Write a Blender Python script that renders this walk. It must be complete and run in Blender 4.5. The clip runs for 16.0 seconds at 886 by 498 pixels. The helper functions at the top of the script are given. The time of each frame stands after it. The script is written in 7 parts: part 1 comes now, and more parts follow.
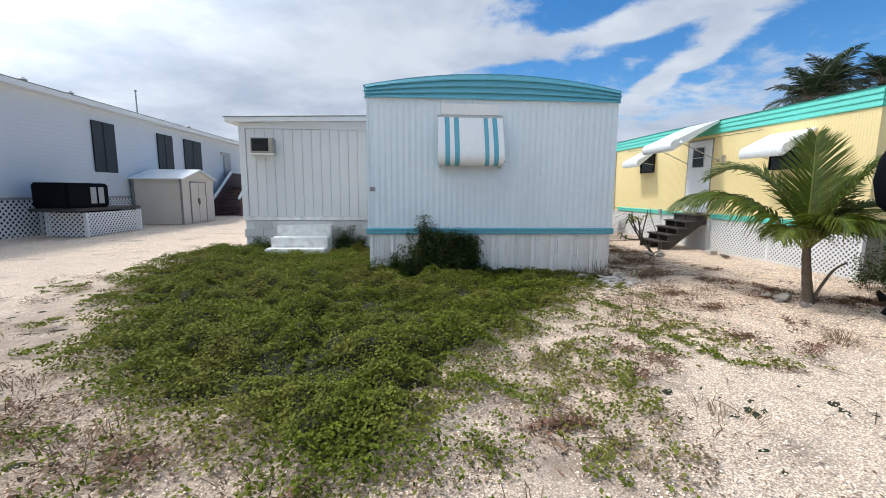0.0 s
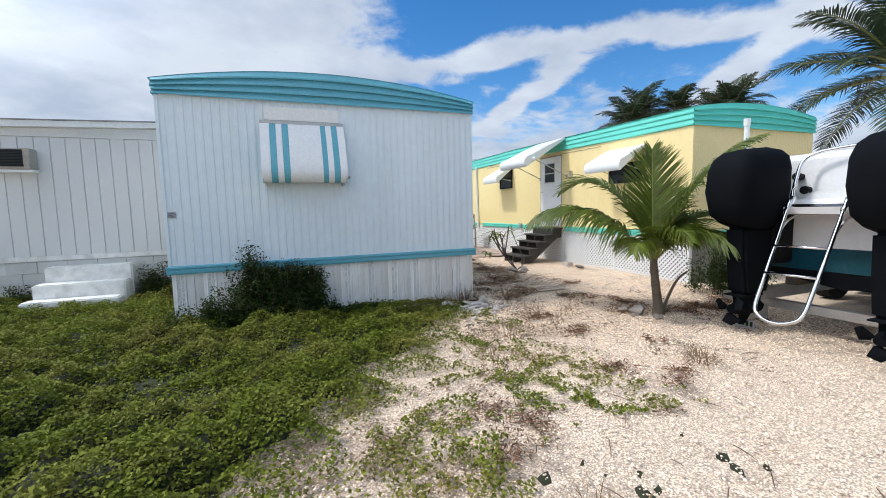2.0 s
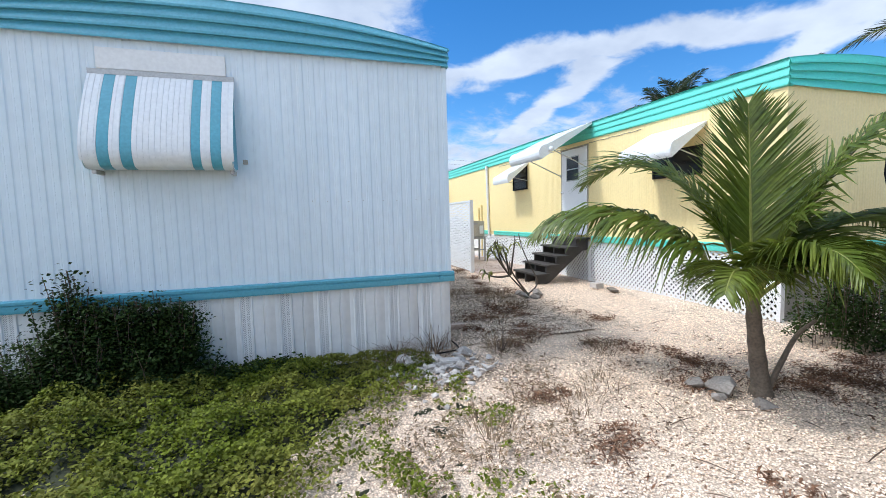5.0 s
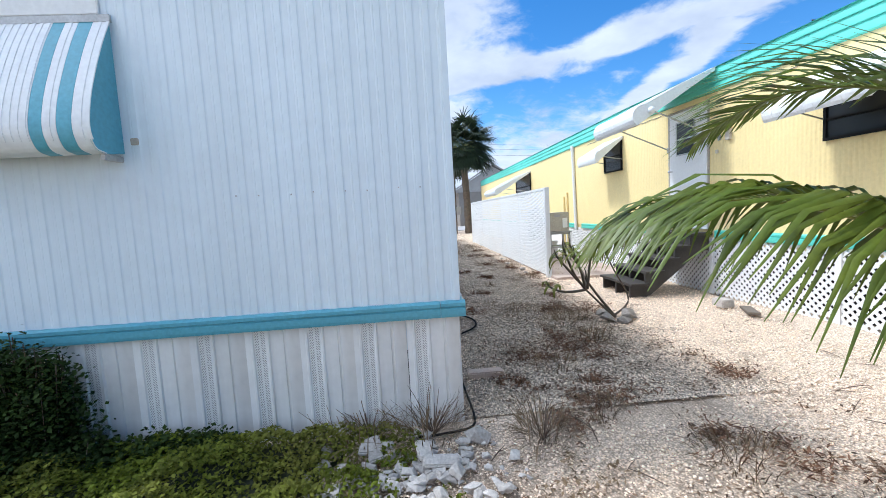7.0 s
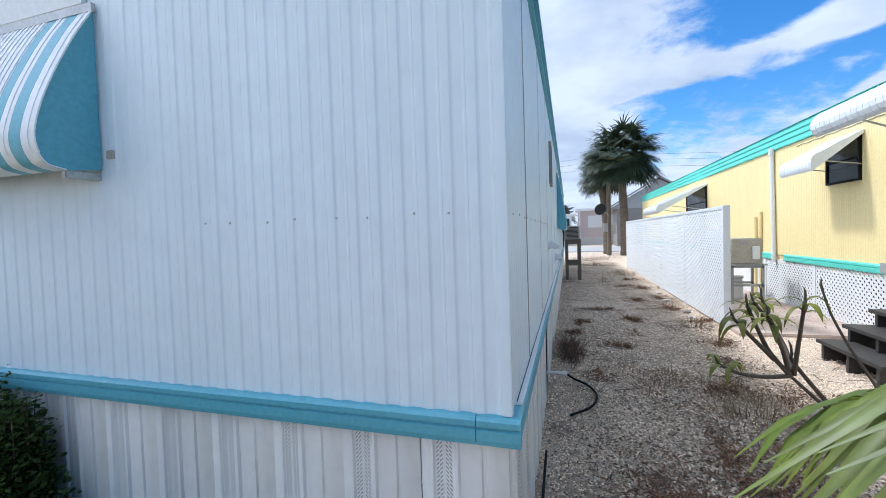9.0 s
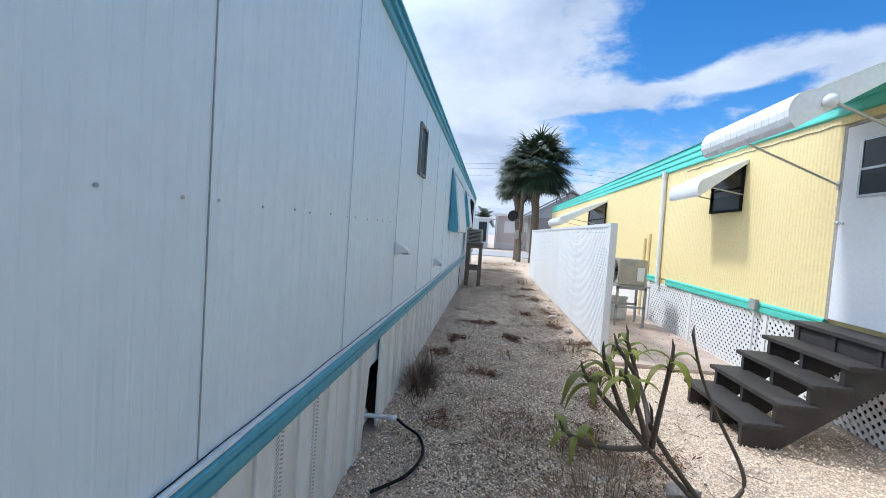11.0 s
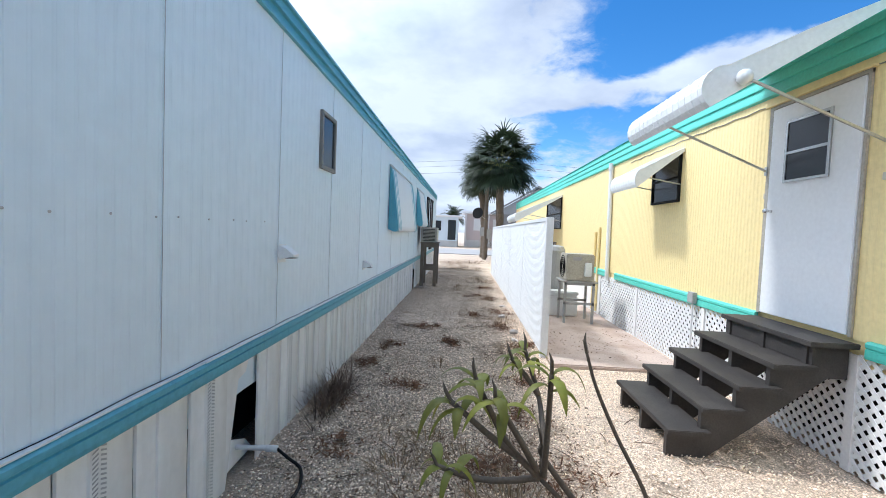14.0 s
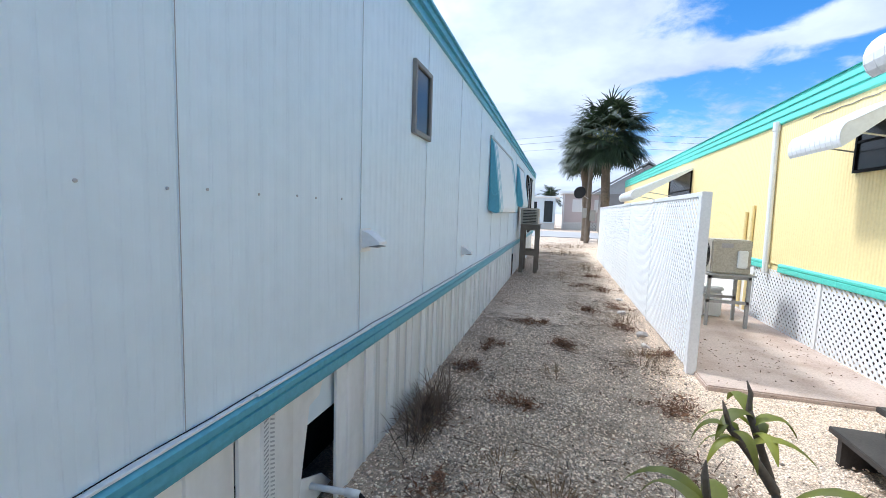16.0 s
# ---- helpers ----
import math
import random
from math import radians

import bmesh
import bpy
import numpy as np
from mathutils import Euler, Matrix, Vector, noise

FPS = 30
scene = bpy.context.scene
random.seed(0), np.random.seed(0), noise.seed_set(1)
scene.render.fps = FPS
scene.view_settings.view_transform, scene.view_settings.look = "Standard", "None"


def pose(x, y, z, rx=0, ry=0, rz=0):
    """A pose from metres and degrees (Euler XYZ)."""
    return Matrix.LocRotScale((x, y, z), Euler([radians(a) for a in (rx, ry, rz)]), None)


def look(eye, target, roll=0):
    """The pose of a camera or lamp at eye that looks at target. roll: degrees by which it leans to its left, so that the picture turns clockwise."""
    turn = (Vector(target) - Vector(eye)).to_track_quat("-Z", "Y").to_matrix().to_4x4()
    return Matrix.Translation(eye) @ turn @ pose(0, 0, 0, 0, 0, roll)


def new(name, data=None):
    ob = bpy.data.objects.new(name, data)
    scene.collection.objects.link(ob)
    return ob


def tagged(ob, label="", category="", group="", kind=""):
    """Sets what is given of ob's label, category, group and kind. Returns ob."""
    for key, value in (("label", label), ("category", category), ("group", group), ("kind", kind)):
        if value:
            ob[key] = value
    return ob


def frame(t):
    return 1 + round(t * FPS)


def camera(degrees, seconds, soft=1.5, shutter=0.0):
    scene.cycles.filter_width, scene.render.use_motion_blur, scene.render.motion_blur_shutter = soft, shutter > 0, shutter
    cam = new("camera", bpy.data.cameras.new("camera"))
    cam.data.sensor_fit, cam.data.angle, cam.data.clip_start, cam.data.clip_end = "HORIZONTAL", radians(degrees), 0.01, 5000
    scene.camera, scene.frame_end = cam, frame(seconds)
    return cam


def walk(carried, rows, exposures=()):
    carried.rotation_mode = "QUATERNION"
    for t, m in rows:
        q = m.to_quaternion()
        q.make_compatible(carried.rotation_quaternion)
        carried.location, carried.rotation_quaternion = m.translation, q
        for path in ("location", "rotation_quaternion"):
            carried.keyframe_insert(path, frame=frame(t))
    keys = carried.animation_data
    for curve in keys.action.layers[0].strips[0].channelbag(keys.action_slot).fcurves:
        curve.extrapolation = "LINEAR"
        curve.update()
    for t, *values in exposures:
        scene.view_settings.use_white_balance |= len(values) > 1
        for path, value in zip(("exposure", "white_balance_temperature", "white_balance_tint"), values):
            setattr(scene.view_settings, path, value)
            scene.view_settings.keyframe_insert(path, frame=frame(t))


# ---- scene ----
cam = camera(93.9, 16.0, soft=0.7)
PATH = [
    (0, (0.097, 0.03, 1.407), (0.241, 2.006, 1.134), 0.4),
    (0.5, (0.245, 0.164, 1.435), (0.478, 2.135, 1.189), 0.1),
    (1, (0.339, 0.393, 1.424), (0.74, 2.34, 1.204), -0.5),
    (1.5, (0.481, 0.689, 1.447), (1.06, 2.592, 1.241), -1.1),
    (2, (0.706, 0.97, 1.437), (1.418, 2.829, 1.246), -1.4),
    (2.5, (0.897, 1.277, 1.421), (1.672, 3.113, 1.248), -1.7),
    (3, (1.052, 1.569, 1.443), (1.827, 3.406, 1.29), -1.9),
    (3.2, (1.116, 1.692, 1.443), (1.876, 3.536, 1.292), -2.0),
    (5.3, (2.317, 3.023, 1.374), (2.869, 4.938, 1.217), -1.6),
    (5.5, (2.443, 3.178, 1.381), (2.958, 5.104, 1.221), -1.7),
    (6, (2.747, 3.526, 1.396), (3.152, 5.478, 1.232), -2.4),
    (6.5, (3.023, 3.88, 1.393), (3.308, 5.853, 1.227), -3.0),
    (7, (3.209, 4.232, 1.383), (3.342, 6.22, 1.211), -3.3),
    (7.5, (3.369, 4.524, 1.363), (3.322, 6.517, 1.202), -3.6),
    (8, (3.55, 4.75, 1.414), (3.288, 6.729, 1.288), -3.9),
    (8.2, (3.603, 4.853, 1.422), (3.248, 6.818, 1.31), -3.8),
    (10.3, (3.777, 6.26, 1.563), (3.091, 8.139, 1.542), 0.1),
    (10.5, (3.909, 6.336, 1.543), (3.329, 8.25, 1.502), 1.6),
    (11, (4.228, 6.551, 1.513), (4.006, 8.537, 1.425), 4.0),
    (11.5, (4.399, 6.762, 1.534), (4.442, 8.761, 1.475), 3.8),
    (12, (4.523, 6.893, 1.558), (4.66, 8.889, 1.532), 3.5),
    (12.5, (4.699, 6.896, 1.551), (4.814, 8.892, 1.514), 3.5),
    (13, (4.816, 6.885, 1.538), (4.867, 8.883, 1.479), 3.2),
    (13.5, (4.834, 6.89, 1.545), (4.813, 8.888, 1.472), 2.8),
    (14, (4.779, 6.976, 1.54), (4.675, 8.972, 1.454), 2.4),
    (14.5, (4.641, 7.182, 1.557), (4.425, 9.168, 1.449), 2.2),
    (15, (4.586, 7.378, 1.547), (4.241, 9.344, 1.418), 2.1),
    (15.5, (4.597, 7.604, 1.542), (4.129, 9.542, 1.381), 2.2),
    (16, (4.514, 7.764, 1.516), (3.979, 9.682, 1.328), 1.9),
]
LIGHT = [(0.0, 0.24, 6120), (3.0, 0.34, 5960), (5.5, 0.52, 5700), (8.0, 0.60, 5650), (10.5, 0.36, 5500), (11.5, 0.50, 5680), (13.0, 0.54, 5720), (16.0, 0.68, 5640)]
walk(cam, [(t, look(eye, target, roll)) for t, eye, target, roll in PATH], [(t, stops, kelvin, 10) for t, stops, kelvin in LIGHT])

# ---- world, sun ----
SUN_FROM = Vector((-0.545, 0.18, 0.84)).normalized()
world = bpy.data.worlds.new("sky")
scene.world = world
world.use_nodes = True
wn, wl = world.node_tree.nodes, world.node_tree.links
wn.clear()
w_out, w_bg = wn.new("ShaderNodeOutputWorld"), wn.new("ShaderNodeBackground")
w_sky = wn.new("ShaderNodeTexSky")
w_sky.sky_type, w_sky.sun_disc = "NISHITA", False
w_sky.sun_elevation = math.asin(SUN_FROM.z)
w_sky.sun_rotation = math.atan2(SUN_FROM.x, SUN_FROM.y)
w_sky.dust_density, w_sky.ozone_density = 0.0, 3.0
# clouds on a flat layer overhead: an overcast mass towards -x, a long streak with two branches across the blue, low banks at the horizon
w_co = wn.new("ShaderNodeTexCoord")
w_sep = wn.new("ShaderNodeSeparateXYZ")
wl.new(w_co.outputs["Generated"], w_sep.inputs[0])


def wmath(op, a, b=None, clamp=False):
    n = wn.new("ShaderNodeMath")
    n.operation, n.use_clamp = op, clamp
    for i, v in enumerate((a, b)):
        if v is None:
            continue
        if isinstance(v, (int, float)):
            n.inputs[i].default_value = v
        else:
            wl.new(v, n.inputs[i])
    return n.outputs[0]


def wnoise(vector, scale, detail, rough=0.55, warp=0.0):
    n = wn.new("ShaderNodeTexNoise")
    for key, v in (("Scale", scale), ("Detail", detail), ("Roughness", rough), ("Distortion", warp)):
        n.inputs[key].default_value = v
    wl.new(vector, n.inputs["Vector"])
    return n


w_zz = wmath("ADD", wmath("MAXIMUM", w_sep.outputs[2], 0.0), 0.22)
w_u0 = wmath("DIVIDE", w_sep.outputs[0], w_zz)
w_v0 = wmath("DIVIDE", w_sep.outputs[1], w_zz)
w_cmb = wn.new("ShaderNodeCombineXYZ")
wl.new(w_u0, w_cmb.inputs[0])
wl.new(w_v0, w_cmb.inputs[1])
w_map = wn.new("ShaderNodeMapping")
w_map.inputs["Location"].default_value = (3.1, 7.4, 0.0)
wl.new(w_cmb.outputs[0], w_map.inputs[0])
w_warp = wn.new("ShaderNodeSeparateColor")
wl.new(wnoise(w_map.outputs[0], 1.7, 5.0).outputs["Color"], w_warp.inputs[0])
w_u = wmath("ADD", w_u0, wmath("MULTIPLY", wmath("SUBTRACT", w_warp.outputs[0], 0.5), 0.42))
w_v = wmath("ADD", w_v0, wmath("MULTIPLY", wmath("SUBTRACT", w_warp.outputs[1], 0.5), 0.42))
w_fine = wmath("SUBTRACT", wnoise(w_map.outputs[0], 5.5, 9.0, 0.62, 0.3).outputs["Fac"], 0.5)


def streak(axis, across, slope, start, width, lo, hi):
    """A band about the line across = start - slope * axis, fading out beyond lo and hi."""
    line = wmath("ADD", wmath("MULTIPLY", axis, -slope), start)
    d = wmath("SUBTRACT", 1.0, wmath("DIVIDE", wmath("ABSOLUTE", wmath("SUBTRACT", across, line)), width))
    ends = wmath("MINIMUM", wmath("MULTIPLY", wmath("SUBTRACT", axis, lo), 5.0), wmath("MULTIPLY", wmath("SUBTRACT", hi, axis), 5.0))
    return wmath("MINIMUM", d, ends)


w_mass = wmath("MULTIPLY", wmath("SUBTRACT", 0.40, w_u), 2.6)
w_lowbank = wmath("ADD", wmath("SUBTRACT", wmath("MULTIPLY", wmath("SUBTRACT", w_v0, 1.72), 0.62), 0.12), wmath("MULTIPLY", wmath("SUBTRACT", w_u0, 0.8), 0.45))
w_dens = wmath("MAXIMUM", w_mass, w_lowbank)
for w_band in (streak(w_u, w_v, 0.74, 2.08, 0.17, 0.1, 2.4), streak(w_v, w_u, -0.08, 0.97, 0.12, 1.30, 2.4), streak(w_v, w_u, -0.5, 1.12, 0.13, 0.3, 1.5), streak(w_u, w_v, 0.0, 1.68, 0.15, -0.5, 0.75)):
    w_dens = wmath("MAXIMUM", w_dens, w_band)
w_mask = wn.new("ShaderNodeMapRange")
w_mask.interpolation_type = "SMOOTHSTEP"
w_mask.inputs["From Min"].default_value, w_mask.inputs["From Max"].default_value, w_mask.inputs["To Max"].default_value = 0.02, 0.62, 0.97
wl.new(wmath("ADD", wmath("ADD", w_dens, wmath("MULTIPLY", w_fine, 1.5)), 0.05), w_mask.inputs["Value"])
w_n2 = wnoise(w_map.outputs[0], 2.0, 6.0)
w_ramp = wn.new("ShaderNodeValToRGB")
w_ramp.color_ramp.elements[0].position, w_ramp.color_ramp.elements[1].position = 0.35, 0.62
w_ramp.color_ramp.elements[0].color = (3.3, 3.65, 4.25, 1)
w_ramp.color_ramp.elements[1].color = (4.95, 5.2, 5.5, 1)
wl.new(w_n2.outputs["Fac"], w_ramp.inputs[0])
w_mix = wn.new("ShaderNodeMix")
w_mix.data_type = "RGBA"
wl.new(w_mask.outputs[0], w_mix.inputs["Factor"])
w_hs = wn.new("ShaderNodeHueSaturation")
w_hs.inputs["Saturation"].default_value, w_hs.inputs["Value"].default_value = 1.3, 0.95
wl.new(w_sky.outputs[0], w_hs.inputs["Color"])
wl.new(w_hs.outputs[0], w_mix.inputs["A"])
# thin cloud glows brighter about the veiled sun; unseen, added as fill light
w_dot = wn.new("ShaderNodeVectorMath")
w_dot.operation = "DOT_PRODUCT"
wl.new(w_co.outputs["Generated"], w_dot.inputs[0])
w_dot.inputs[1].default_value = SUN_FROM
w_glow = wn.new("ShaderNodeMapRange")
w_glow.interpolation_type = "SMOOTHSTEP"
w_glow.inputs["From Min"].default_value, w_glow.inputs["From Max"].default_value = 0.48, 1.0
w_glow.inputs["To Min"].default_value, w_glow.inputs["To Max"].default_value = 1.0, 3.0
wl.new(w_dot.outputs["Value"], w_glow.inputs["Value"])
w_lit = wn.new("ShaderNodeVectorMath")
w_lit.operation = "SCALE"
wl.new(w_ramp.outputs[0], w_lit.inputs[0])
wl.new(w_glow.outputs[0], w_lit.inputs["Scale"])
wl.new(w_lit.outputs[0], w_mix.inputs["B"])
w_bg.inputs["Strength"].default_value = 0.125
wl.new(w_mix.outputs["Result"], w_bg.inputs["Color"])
wl.new(w_bg.outputs[0], w_out.inputs[0])

sun = new("sun", bpy.data.lights.new("sun", "SUN"))
sun.data.energy, sun.data.angle, sun.data.color = 2.1, radians(7.0), (1.0, 0.935, 0.835)
sun.matrix_world = look((0, 0, 30), Vector((0, 0, 30)) - SUN_FROM)

# ---- materials ----


def mat(name, color, rough=0.6, metal=0.0, vary=0.12, scale=3.0, fine=60.0, bump=0.15, dist=0.004, dirt=None, streak=0.0,
        rand=0.0, coat=0.0, spec=0.5, island=False, trans=0.0, stain=None):
    """A node material: base colour varied at two scales, with fine relief; streak stretches the stains upright; dirt is the stains' colour."""
    m = bpy.data.materials.new(name)
    m.use_nodes = True
    nt = m.node_tree
    n, lk = nt.nodes, nt.links
    bsdf = n["Principled BSDF"]
    bsdf.inputs["Metallic"].default_value = metal
    bsdf.inputs["Specular IOR Level"].default_value = spec
    bsdf.inputs["Coat Weight"].default_value = coat
    tc, mp = n.new("ShaderNodeTexCoord"), n.new("ShaderNodeMapping")
    lk.new(tc.outputs["Object"], mp.inputs[0])
    mp.inputs["Scale"].default_value = (1, 1, 1.0 - 0.93 * streak)
    big, small = n.new("ShaderNodeTexNoise"), n.new("ShaderNodeTexNoise")
    big.inputs["Scale"].default_value, big.inputs["Detail"].default_value = scale, 6.0
    small.inputs["Scale"].default_value, small.inputs["Detail"].default_value = fine, 4.0
    lk.new(mp.outputs[0], big.inputs["Vector"])
    lk.new(tc.outputs["Object"], small.inputs["Vector"])
    ramp = n.new("ShaderNodeMapRange")
    ramp.inputs["From Min"].default_value, ramp.inputs["From Max"].default_value = 0.42, 0.72
    lk.new(big.outputs["Fac"], ramp.inputs["Value"])
    mix = n.new("ShaderNodeMix")
    mix.data_type = "RGBA"
    d = dirt or tuple(c * 0.55 for c in color)
    mix.inputs["A"].default_value, mix.inputs["B"].default_value = (*color, 1), (*d, 1)
    mul = n.new("ShaderNodeMath")
    mul.operation = "MULTIPLY"
    mul.inputs[1].default_value = vary * 2.2 if stain is None else stain
    mul.use_clamp = True
    lk.new(ramp.outputs[0], mul.inputs[0])
    lk.new(mul.outputs[0], mix.inputs["Factor"])
    hsv = n.new("ShaderNodeHueSaturation")
    lk.new(mix.outputs["Result"], hsv.inputs["Color"])
    val = n.new("ShaderNodeMapRange")
    val.inputs["To Min"].default_value, val.inputs["To Max"].default_value = 1 - vary, 1 + vary
    val.inputs["From Min"].default_value, val.inputs["From Max"].default_value = 0.3, 0.7
    lk.new(small.outputs["Fac"], val.inputs["Value"])
    last = val.outputs[0]
    if rand:
        if island:
            src = n.new("ShaderNodeNewGeometry").outputs["Random Per Island"]
        else:
            src = n.new("ShaderNodeObjectInfo").outputs["Random"]
        rr = n.new("ShaderNodeMapRange")
        rr.inputs["To Min"].default_value, rr.inputs["To Max"].default_value = 1 - rand, 1 + rand
        lk.new(src, rr.inputs["Value"])
        m2 = n.new("ShaderNodeMath")
        m2.operation = "MULTIPLY"
        lk.new(last, m2.inputs[0])
        lk.new(rr.outputs[0], m2.inputs[1])
        last = m2.outputs[0]
    lk.new(last, hsv.inputs["Value"])
    lk.new(hsv.outputs[0], bsdf.inputs["Base Color"])
    rg = n.new("ShaderNodeMapRange")
    rg.inputs["To Min"].default_value, rg.inputs["To Max"].default_value = max(rough - 0.08, 0.02), min(rough + 0.1, 1)
    lk.new(big.outputs["Fac"], rg.inputs["Value"])
    lk.new(rg.outputs[0], bsdf.inputs["Roughness"])
    if bump:
        bp = n.new("ShaderNodeBump")
        bp.inputs["Strength"].default_value, bp.inputs["Distance"].default_value = bump, dist
        lk.new(small.outputs["Fac"], bp.inputs["Height"])
        lk.new(bp.outputs[0], bsdf.inputs["Normal"])
    if trans:
        tr, mx = n.new("ShaderNodeBsdfTranslucent"), n.new("ShaderNodeMixShader")
        mx.inputs[0].default_value = trans
        lk.new(hsv.outputs[0], tr.inputs["Color"])
        lk.new(bsdf.outputs[0], mx.inputs[1])
        lk.new(tr.outputs[0], mx.inputs[2])
        lk.new(mx.outputs[0], n["Material Output"].inputs["Surface"])
    return m


